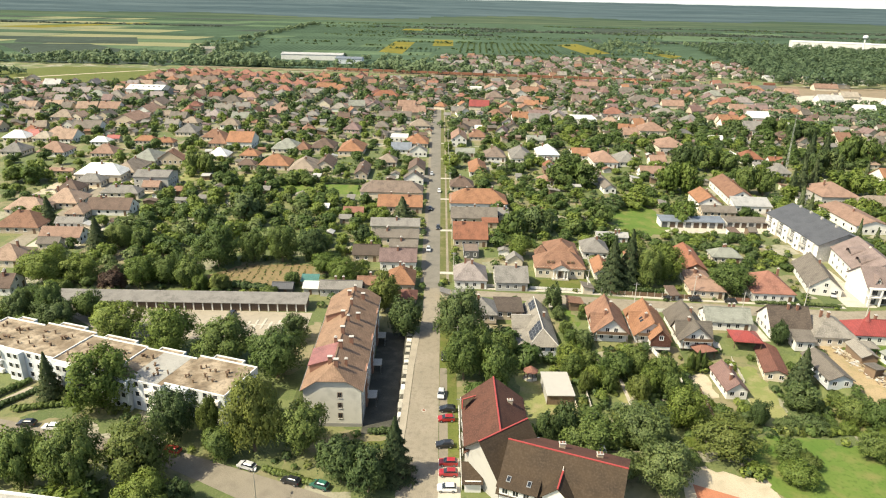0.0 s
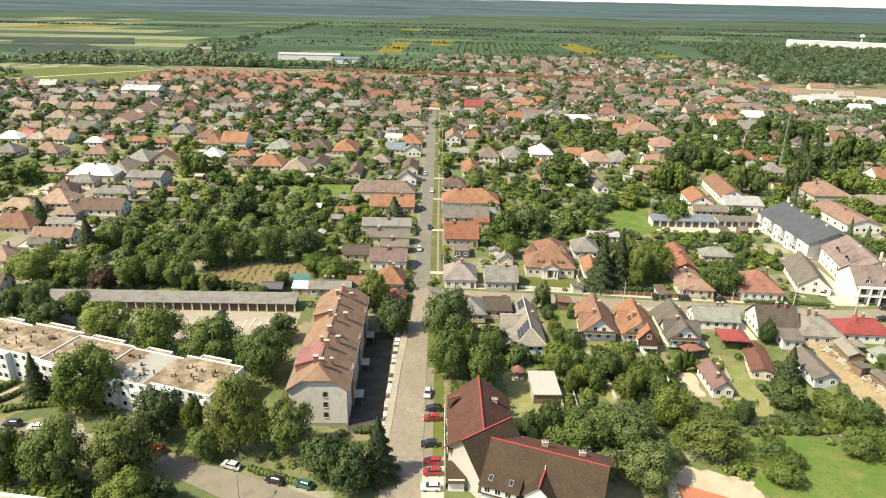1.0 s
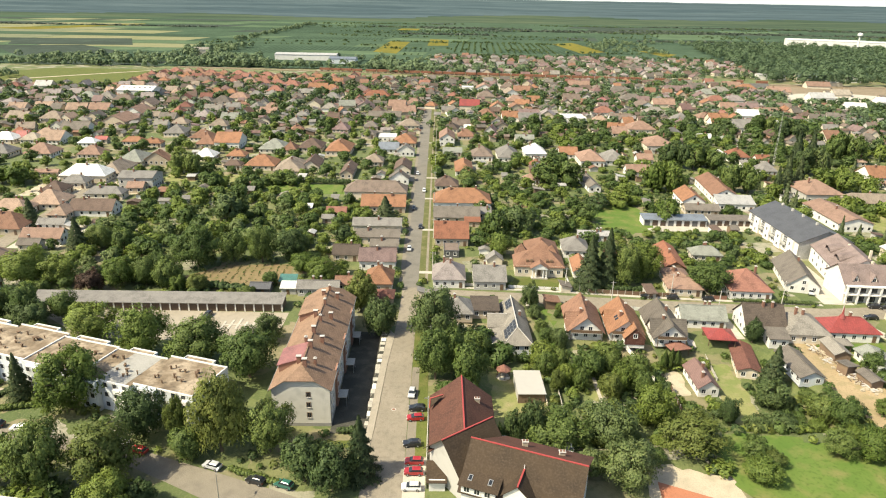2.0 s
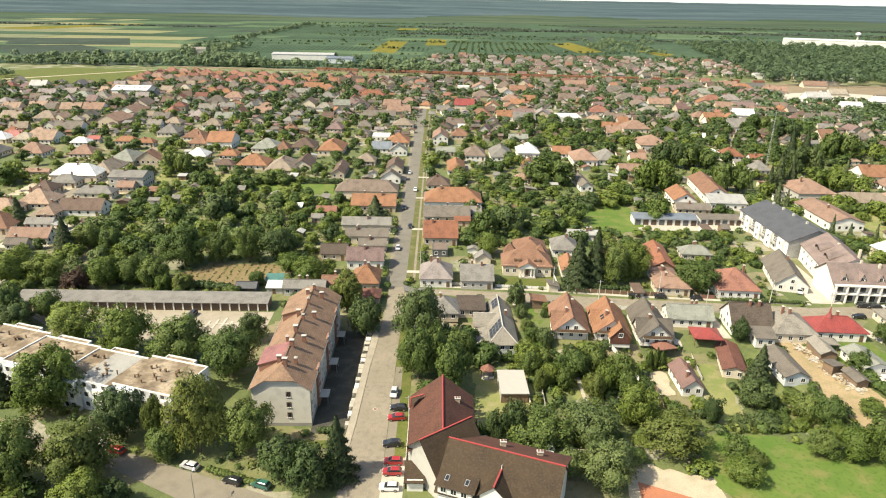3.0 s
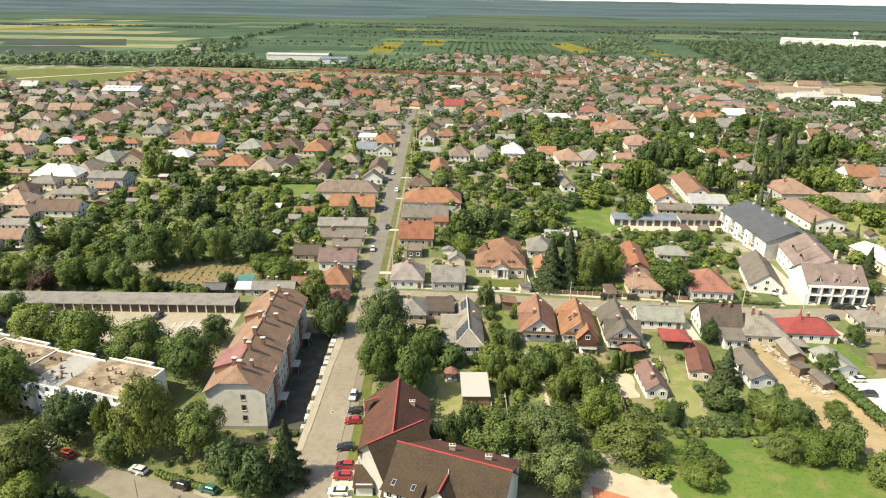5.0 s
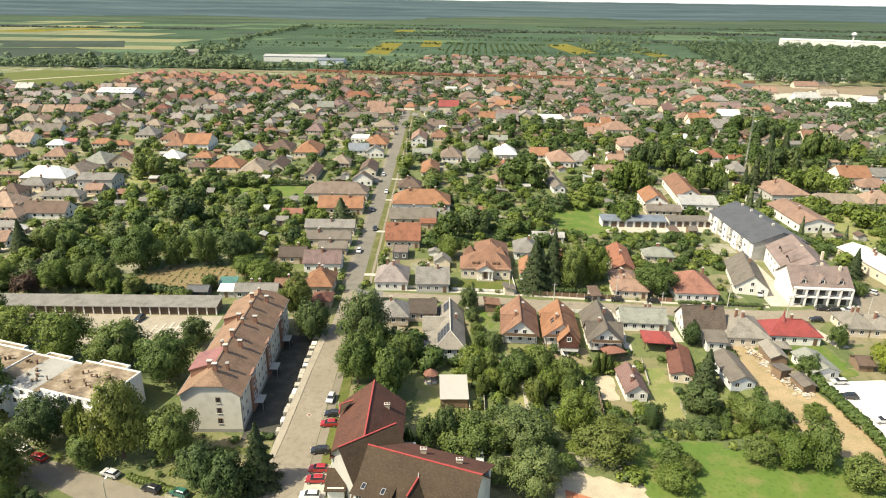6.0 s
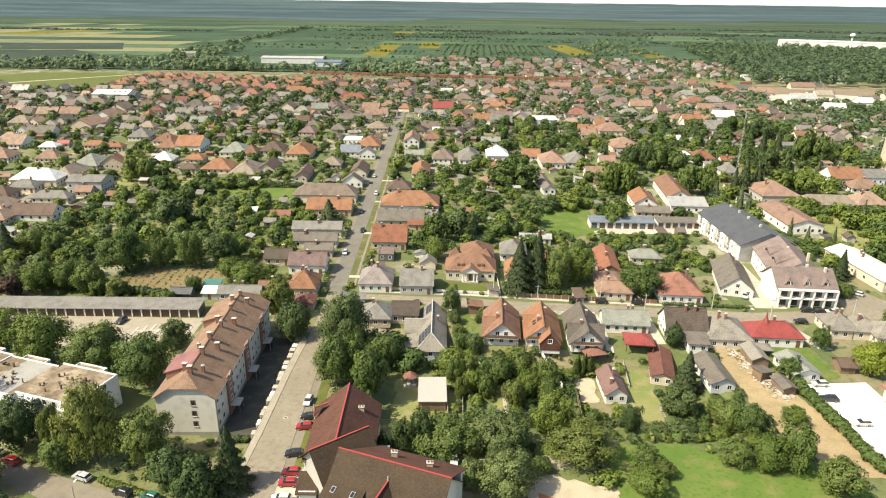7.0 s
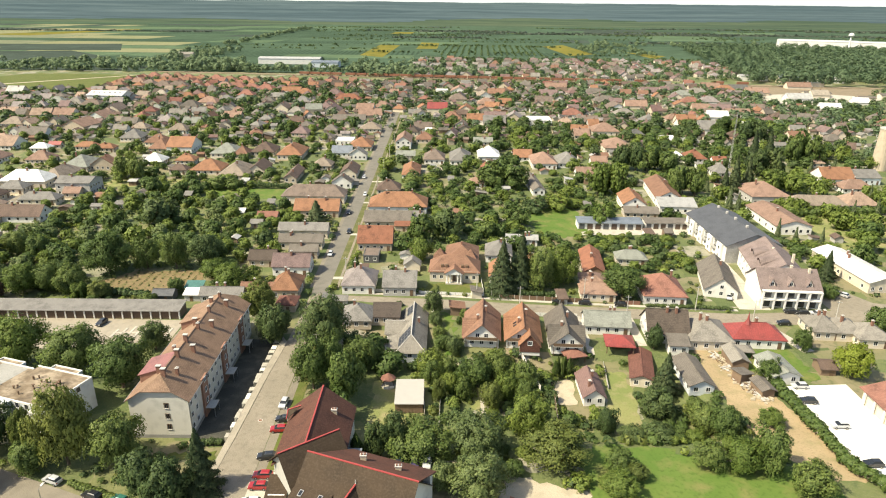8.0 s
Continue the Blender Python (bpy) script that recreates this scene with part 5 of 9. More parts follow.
house(149.0, 526.3, 16.6, 13.0, -4, 3.0, 4.4, 'x', 'gable', 'mauvebrown', 'white')
house(136.3, 488.7, 12.0, 9.6, -10, 3.0, 3.5, 'x', 'gable', 'orange', 'beige')
house(20.7, 492.7, 12.7, 10.2, 3, 3.0, 3.7, 'x', 'gable', 'mauvebrown', 'white')
house(290.5, 745.1, 19.9, 13.0, 3, 3.0, 4.4, 'x', 'gable', 'greybrown', 'cream')
house(281.3, 695.0, 17.3, 13.0, -3, 3.0, 4.4, 'x', 'hip', 'greygreen', 'cream')
house(303.8, 714.7, 21.7, 13.0, -5, 3.0, 4.4, 'x', 'hip', 'greybeige', 'white')
house(254.7, 717.7, 19.0, 13.0, -5, 3.0, 4.4, 'x', 'gable', 'mauve', 'beige')
house(272.1, 643.6, 18.3, 13.0, -8, 3.0, 4.4, 'x', 'hip', 'salmonred', 'cream')
house(267.8, 670.4, 13.1, 15.7, -8, 3.0, 4.4, 'y', 'gable', 'mauve', 'cream')
house(291.9, 649.3, 18.5, 13.0, -6, 3.0, 4.4, 'x', 'hip', 'pinkgrey', 'white')
house(265.6, 598.7, 14.9, 11.9, -8, 3.0, 4.3, 'x', 'gable', 'salmon', 'beige')
house(281.8, 597.5, 18.1, 13.0, -6, 3.0, 4.4, 'x', 'gable', 'mauve', 'cream')
house(319.7, 606.3, 12.0, 9.6, -12, 3.0, 3.5, 'x', 'gable', 'mauvebrown', 'white')
house(228.6, 530.5, 15.1, 12.1, -2, 4.0, 4.3, 'x', 'gable', 'orange', 'cream')
house(262.2, 552.1, 16.8, 13.0, -4, 4.0, 4.4, 'x', 'gable', 'white', 'white')
house(263.0, 510.6, 11.9, 9.5, -10, 3.0, 3.4, 'x', 'gable', 'white', 'white')
house(337.2, 765.6, 19.2, 13.0, -15, 3.0, 4.4, 'x', 'gable', 'salmon', 'cream')
house(344.6, 742.3, 20.0, 13.0, -4, 3.0, 4.4, 'x', 'hip', 'orange', 'cream')
house(361.4, 749.1, 20.2, 13.0, 2, 3.0, 4.4, 'x', 'gable', 'slategrey', 'white')
house(370.9, 722.7, 23.5, 13.0, -8, 3.0, 4.4, 'x', 'gable', 'salmon', 'beige')
house(443.8, 779.0, 26.0, 13.0, -6, 3.0, 4.4, 'x', 'gable', 'salmon', 'cream')
house(462.9, 841.5, 24.6, 13.0, -7, 5.5, 4.4, 'x', 'gable', 'bluegrey', 'cream')
house(524.6, 843.3, 14.0, 11.2, -1, 3.0, 4.0, 'x', 'gable', 'lightgrey', 'white')
house(388.1, 611.2, 17.8, 13.0, -9, 3.0, 4.4, 'x', 'gable', 'white', 'white')
house(429.8, 707.9, 18.1, 13.0, 1, 3.0, 4.4, 'x', 'gable', 'cream', 'cream')
house(441.1, 653.6, 14.4, 11.5, -6, 3.0, 4.1, 'x', 'gable', 'white', 'white')
house(393.5, 679.3, 24.6, 13.0, 1, 3.0, 4.4, 'x', 'gable', 'lightgrey', 'white')


# ---- the gabled houses that stand end-on to the cross street ----
def row_house(x, y, w, d, rot, eave, rise, roof, wall, label, side=(), gable_wall=None):
    claim(x, y, w, d, rot)
    ob = thing("house", x, y, rot + 90, label, "house")
    s = rise / (w / 2)
    part("wall", wall_geo(d, w, eave, rise, "gable"), "wall_" + wall, ob)
    part("roof", roof_geo(d, w, eave, rise, "gable", 0.7, 0.08), "roof_" + roof, ob)
    part("ridge_tiles", Geo().box(-d / 2 - 0.7, d / 2 + 0.7, -0.14, 0.14, eave + rise + 0.06, eave + rise + 0.26), "roof_" + roof, ob)
    for xo, out, wide, high in side:        # cross gables: place along the ridge, reach (minus: east), width, share of the rise
        k = 1 if out > 0 else -1
        lng = abs(out)
        g = part("cross_gable", wall_geo(lng, wide, eave, rise * high, "gable"), "wall_" + wall, ob, m=pose(xo, k * lng / 2, 0, 0, 0, 90))
        part("roof", roof_geo(lng, wide, eave, rise * high, "gable", 0.5), "roof_" + roof, g)
        add_window(g, k * lng / 2, 0, 1.0, 90 * k, True)
    b = part("balcony", Geo().box(-d / 2 - 1.2, -d / 2 - 0.02, -w / 2 + 0.4, w / 2 - 0.4, 2.55, 2.75), "concrete_post", ob)
    part("railing", Geo().box(-d / 2 - 1.2, -d / 2 - 1.12, -w / 2 + 0.4, w / 2 - 0.4, 2.75, 3.65), "wood_brown" if gable_wall is None else "frame_white", b, "balcony railing")
    for v in (-w / 2 + 0.5, w / 2 - 0.5):
        part("post", Geo().box(-d / 2 - 1.15, -d / 2 - 1.0, v - 0.08, v + 0.08, 0, 2.55), "wood_brown", b)
    for v in (-w * 0.28, 0, w * 0.28):
        add_window(ob, -d / 2, v, 0.9, -90, True)
    for v in (-1.2, 1.2):
        add_window(ob, -d / 2, v, 3.0, -90, True)
    for u in np.arange(-d / 2 + 2, d / 2 - 1, 3.4):
        add_window(ob, u, w / 2, 1.0, 180, True)
    for u, v in ((-d * 0.12, w * 0.25), (-d * 0.22, w * 0.25)):
        part("skylight", Geo().slab([(-0.4, -0.55, 0.1), (0.4, -0.55, 0.1), (0.4, 0.55, 0.1), (-0.4, 0.55, 0.1)], 0.1), "glass_dark", ob, m=pose(u, v, eave + rise - v * s + 0.14) @ Matrix.Rotation(-math.atan(s), 4, "X"))
    for u, v in ((d * 0.12, -0.9), (-d * 0.2, 1.3)):
        c = part("chimney", CHIMNEY_MESH, None, ob, m=pose(u, v, eave + rise - abs(v) * s + 0.5))
        part("cap", CAP_MESH, None, c)
    return ob


row_house(48.0, 174.4, 9.6, 16.0, -4, 3.0, 4.2, "terracotta", "white", "house with steep terracotta tile roof and wooden balcony", ((-3.0, 5.2, 6.0, 0.8),))
second = row_house(59.6, 173.6, 9.4, 15.4, -4, 2.8, 3.9, "orange", "white", "house with orange tile roof and red shingled front gable", ((1.0, 5.0, 5.0, 0.7),))
wing = part("front_wing", wall_geo(3.6, 5.6, 3.0, 3.2, "gable"), "wall_white", second, m=pose(-9.4, -1.6, 0))
part("roof", roof_geo(3.6, 5.6, 3.0, 3.2, "gable", 0.35), "roof_orange", wing)
part("shingled_gable", Geo().slab([(-1.95, -2.8, 0.9), (-1.95, 2.8, 0.9), (-1.95, 2.8, 3.0), (-1.95, 0, 6.0), (-1.95, -2.8, 3.0)], 0.01).poly([(-1.95, -2.8, 0.9), (-1.95, 2.8, 0.9), (-1.95, 2.8, 3.0), (-1.95, 0, 6.0), (-1.95, -2.8, 3.0)], [(4, 3, 2, 1, 0)]), "roof_salmonred", wing, "red shingle cladding")
add_window(wing, -1.96, 0, 3.0, -90, True)
row_house(71.4, 172.0, 8.8, 17.6, -3, 2.9, 3.8, "umber", "white", "long house with dark brown-grey gabled roof and cross gable", ((-3.6, 4.8, 5.4, 0.85), (-3.6, -4.8, 5.4, 0.85)))


# ---- the long three-storey block with the many chimneys ----
def apartment_block():
    ox, oy, L, W, rot, eave, rise = -26.4, 151.2, 49.0, 13.2, 90.5, 8.3, 4.4
    claim(ox, oy, L, W, rot, 1.0)
    ob = thing("apartment_block", ox, oy, rot, "long three-storey plastered apartment block with brown half-hipped tile roof", "apartment block")
    ob.matrix_basis = pose(ox, oy, 0, 0, 0, rot)
    a, b = L / 2, W / 2
    cut, ch = 0.48, 2.6
    # walls with half-hipped gables
    g = Geo()
    k = 1 - cut
    p = [(-a, -b, -2), (a, -b, -2), (a, b, -2), (-a, b, -2), (-a, -b, eave), (a, -b, eave), (a, b, eave), (-a, b, eave),
         (-a, -b * k, eave + rise * cut), (-a, b * k, eave + rise * cut), (a, -b * k, eave + rise * cut), (a, b * k, eave + rise * cut)]
    g.poly(p, [(0, 1, 5, 4), (2, 3, 7, 6), (1, 2, 6, 11, 10, 5), (3, 0, 4, 8, 9, 7)])
    part("wall", g, "wall_block", ob)
    part("plinth", Geo().box(-a - 0.06, a + 0.06, -b - 0.06, b + 0.06, -2.2, -0.9), "wall_plinth", ob, "grey cement plinth")
    o, zr, zo = 0.55, eave + rise + 0.15, eave + 0.15 - 0.55 * rise / b
    zc = eave + rise * cut + 0.15
    r = Geo()
    h = 3.0
    for sg in (-1, 1):
        q = [(-a - o, sg * (b + o), zo), (a + o, sg * (b + o), zo), (a + o, sg * b * k, zc), (a - h, 0, zr), (-a + h, 0, zr), (-a - o, sg * b * k, zc)]
        r.slab(q if sg < 0 else q[::-1], 0.18)
    r.slab([(-a - o, b * k, zc), (-a - o, -b * k, zc), (-a + h, 0, zr)], 0.18)
    r.slab([(a + o, -b * k, zc), (a + o, b * k, zc), (a - h, 0, zr)], 0.18)
    r.box(-a + h, a - h, -0.14, 0.14, zr - 0.1, zr + 0.08)
    part("roof", r, "roof_blockbrown", ob, "weathered brown clay tile roof")
    # raised pink roof over the western attic, and a second attic further along
    for x0, x1, mat, lab in ((-a + 5.5, -a + 13.5, "roof_pinkred", "faded pink sheet roof of an attic"), (-a + 31.0, -a + 42.5, "roof_blockbrown", "brown tile attic roof")):
        at = Geo().slab([(x0, 0.2, zr + 0.02), (x0, b - 0.2, zr - 1.9), (x1, b - 0.2, zr - 1.9), (x1, 0.2, zr + 0.02)][::-1], 0.16)
        attic = part("attic_roof", at, mat, ob, lab)
        part("attic_wall", Geo().poly([(x0 + 0.2, 0.6, zr - 0.35), (x0 + 0.2, b - 0.6, zr - 1.95), (x0 + 0.2, b - 0.6, eave), (x1 - 0.2, 0.6, zr - 0.35), (x1 - 0.2, b - 0.6, zr - 1.95), (x1 - 0.2, b - 0.6, eave)],
                                      [(0, 1, 2), (5, 4, 3), (1, 4, 5, 2)]), "wall_brick", attic)
    # chimneys in pairs along the ridge
    big = Geo().box(-0.32, 0.32, -0.46, 0.46, -1.6, 1.4).mesh("chimney", "brick_red")
    bigcap = Geo().box(-0.45, 0.45, -0.6, 0.6, 1.3, 1.42).mesh("cap", "cap_pale")
    for i, (cx, cy) in enumerate(((4.6, 0.9), (5.9, -2.6), (3.2, -0.7), (11.6, -0.6), (14.2, 1.0), (16.2, -2.6), (18.4, -0.2), (25.6, -0.7), (28.2, 1.0), (29.4, -2.8), (35.0, -0.4), (40.6, 0.8), (41.8, -2.8), (44.0, -0.4))):
        c = part("chimney", big if i % 3 != 1 else CHIMNEY_MESH, None, ob, m=pose(-a + cx, cy, zr - abs(cy) * rise / b + 0.5))
        part("cap", bigcap if i % 3 != 1 else CAP_MESH, None, c)
    # east facade faces the street: three storeys of windows and red stair bays
    for bay in (9.5, 24.5, 39.5):
        part("stair_bay", Geo().box(-a + bay - 1.7, -a + bay + 1.7, -b - 0.5, -b + 0.02, -2, eave + 0.1), "wall_brick", ob, "brick-red stair bay")
        can = part("entrance_canopy", Geo().box(-a + bay - 1.7, -a + bay + 1.7, -b - 2.7, -b - 0.52, 0.7, 0.86), "concrete_post", ob, "flat grey entrance canopy")
        for u in (-1.5, 1.5):
            part("post", Geo().box(-a + bay + u - 0.07, -a + bay + u + 0.07, -b - 2.6, -b - 2.46, -1.8, 0.7), "steel", can)
        for lev in range(3):
            add_window(ob, -a + bay, -b - 0.5, 1.6 + lev * 2.7 if lev else 1.4, 0, True)
    narrow = Geo().box(-0.55, -0.42, -0.06, 0.0, 0, 1.4).box(0.42, 0.55, -0.06, 0.0, 0, 1.4).box(-0.42, 0.42, -0.06, 0.0, 1.28, 1.4).box(-0.04, 0.04, -0.06, 0.0, 0.0, 1.28).mesh("window", "wood_brown")
    for lev in range(3):
        for i in range(17):
            u = 1.5 + i * 2.87
            if min(abs(u - q) for q in (9.5, 24.5, 39.5)) > 2.4:
                add_window(ob, -a + u, -b, -0.1 + lev * 2.95, 0, True)
                if i % 2 == 0:
                    add_window(ob, a - u, b, -0.1 + lev * 2.95, 180, False)
        w = part("window", narrow, None, ob, "narrow dark-framed stair window", m=pose(-a, -1.7, 0.5 + lev * 2.75, 0, 0, -90))
        part("pane", PANE_NEAR, None, w, m=Matrix.Diagonal((0.72, 1, 1.02, 1)))
        part("sill", Geo().box(-0.6, 0.6, -0.16, 0, -0.12, -0.02), "cap_pale", w)
    # gutters and downpipes
    for sg in (-1, 1):
        part("gutter", Geo().tube((-a - o, sg * (b + o + 0.08), zo - 0.1), (a + o, sg * (b + o + 0.08), zo - 0.1), 0.08, 0.08, 6), "steel", ob)
    part("downpipe", Geo().tube((-a + 0.25, -b - 0.1, -1.7), (-a + 0.25, -b - 0.1, eave - 0.1), 0.06, 0.06, 6), "steel", ob)


apartment_block()


# ---- the flat-roofed panel block, four stepped sections ----
def panel_block():
    rot, px, py = -18.0, -84.7, 140.4
    ob = thing("panel_block", px, py, rot, "stepped flat-roofed panel apartment block, pale walls and stained roof", "apartment block")
    c, s = math.cos(radians(rot)), math.sin(radians(rot))
    pr = random.Random(3)
    for i, (x0, x1, y0, y1) in enumerate(((-39, -26, -4.8, 7.6), (-26, -10, -5.0, 8.8), (-10, 7.5, -5.6, 7.4), (7.5, 22.5, -6.4, 6.8), (22.5, 38.5, -5.0, 8.2))):
        top = 7.5
        cx, cy = (x0 + x1) / 2, (y0 + y1) / 2
        claim(px + cx * c - cy * s, py + cx * s + cy * c, x1 - x0, y1 - y0, rot)
        sec = part("section", Geo().box(x0, x1, y0, y1, -0.2, top), "wall_panel", ob)
        roofing = Geo().box(x0 + 0.02, x1 - 0.02, y0 + 0.22, y1 - 0.22, top, top + 0.08 + i * 0.004)
        part("roofing", roofing, "flat_roofing", sec, "stained brown gravel roofing")
        if i == 3:
            part("roof_felt", Geo().box(x0 + 5.5, x1 - 1.5, y0 + 0.3, y1 - 0.3, top + 0.09, top + 0.12), "felt_grey", sec, "newer grey roofing felt")
        edges = [(x0, x1, y0, y0 + 0.2), (x0, x1, y1 - 0.2, y1)] + ([(x0, x0 + 0.2, y0 + 0.2, y1 - 0.2)] if i in (0, 2, 3) else []) + ([(x1 - 0.2, x1, y0 + 0.2, y1 - 0.2)] if i == 4 else [])
        for bx in edges:
            part("coping", Geo().box(bx[0] - 0.04, bx[1] + 0.04, bx[2] - 0.04, bx[3] + 0.04, top, top + 0.4), "frame_white", sec, "white parapet coping")
        bay = part("rear_bay", Geo().box(x0 + 3.6, x1 - 4.4, y1 + 0.05, y1 + 1.5, -0.2, top), "wall_panel", sec)
        part("roofing", Geo().box(x0 + 3.7, x1 - 4.5, y1 - 0.15, y1 + 1.3, top, top + 0.12), "flat_roofing", bay)
        part("coping", Geo().box(x0 + 3.5, x1 - 4.3, y1 + 1.3, y1 + 1.55, top, top + 0.42).box(x0 + 3.5, x0 + 3.7, y1 + 0.06, y1 + 1.3, top, top + 0.42).box(x1 - 4.5, x1 - 4.3, y1 + 0.06, y1 + 1.3, top, top + 0.42), "frame_white", bay)
        for j in range(13):
            u, v = pr.uniform(x0 + 1.5, x1 - 1.5), pr.choice((cy - 2.6, cy + 1.8)) + pr.uniform(-1.6, 1.6)
            a, h = pr.uniform(0.1, 0.2), pr.uniform(0.5, 1.2)
            vent = Geo().box(u - a, u + a, v - a, v + a, top, top + h).box(u - a * 1.5, u + a * (1.5 if j % 3 else 4), v - a * 1.4, v + a * 1.4, top + h, top + h + 0.12)
            part("roof_vent", vent, "wood_brown", sec, "rusty brown roof vent")
        # stair tower standing proud on the front
        tx = x0 + 2.5
        part("stair_tower", Geo().box(tx, tx + 4.2, y0 - 1.5, y0 - 0.06, -0.2, top + 0.3), "wall_bluewhite", sec)
        for lev in range(3):
            add_window(sec, tx + 1.1, y0 - 1.5, 1.0 + lev * 2.6, 0, False)
            add_window(sec, tx + 3.1, y0 - 1.5, 1.0 + lev * 2.6, 0, False)
            for q in range(3):
                u = tx + 5.7 + q * 2.7
                if u < x1 - 0.8:
                    add_window(sec, u, y0, 1.0 + lev * 2.6, 0, False)
            if i == 4:
                add_window(sec, x1, y0 + 4, 1.0 + lev * 2.6, 90, False)
                add_window(sec, x1, y0 + 9, 1.0 + lev * 2.6, 90, False)
            lx = x1 - 4.0
            part("loggia", Geo().box(lx, lx + 2.8, y0 - 0.9, y0 + 0.02, 0.3 + lev * 2.6, 1.3 + lev * 2.6), "wall_white", sec, "white loggia parapet")


panel_block()
low = thing("flat_block", -76, 86, -8, "flat-roofed building with pale parapet", "building")
part("wall", Geo().box(-12, 8, -6, 6, -0.2, 8.0), "wall_panel", low)
part("roofing", Geo().box(-11.7, 7.7, -5.7, 5.7, 8.0, 8.1), "felt_grey", low)
part("parapet", Geo().box(-12.1, 8.1, 5.7, 6.1, 8, 8.5).box(7.7, 8.1, -6, 5.7, 8, 8.5), "frame_white", low)
claim(-76, 86, 22, 14, -8)


# ---- garages ----
def garage_row():
    ox, oy, n, step, deep = -43.2, 181.6, 27, 2.86, 6.0
    ob = thing("garage_row", ox, oy, 180.0, "long row of lock-up garages with grey fibre-cement roof", "garage")
    ob.matrix_basis = pose(ox, oy, 0, 0, 0, 0.3)
    L = n * step
    claim(ox - L / 2, oy + deep / 2, L, deep, 0.3)
    part("wall", Geo().box(-L, 0, 0.3, deep, -0.2, 2.55), "wall_brownwall", ob)
    part("roof", Geo().slab([(-L - 0.4, -0.5, 2.85), (0.4, -0.5, 2.85), (0.4, deep + 0.5, 3.6), (-L - 0.4, deep + 0.5, 3.6)], 0.14), "roof_grey", ob, "weathered grey corrugated roof")
    part("gable", Geo().poly([(0, 0.3, 2.5), (0, deep, 2.5), (0, deep, 3.4)], [(0, 1, 2)]).poly([(-L, 0.3, 2.5), (-L, deep, 2.5), (-L, deep, 3.4)], [(0, 1, 2)]), "wall_greywall", ob)
    door = Geo().box(0.2, step - 0.2, 0.16, 0.3, 0.02, 2.2).box(step / 2 - 0.03, step / 2 + 0.03, 0.12, 0.16, 0.1, 2.1).mesh("garage_door", "garage_door")
    post = Geo().box(-0.18, 0.18, -0.05, 0.32, -0.1, 2.6).mesh("post", "wall_white")
    for i in range(n):
        part("garage_door", door, None, ob, m=pose(-L + i * step, 0, 0))
        part("post", post, None, ob, m=pose(-L + i * step, 0, 0))
    part("post", post, None, ob, m=pose(0, 0, 0))


garage_row()


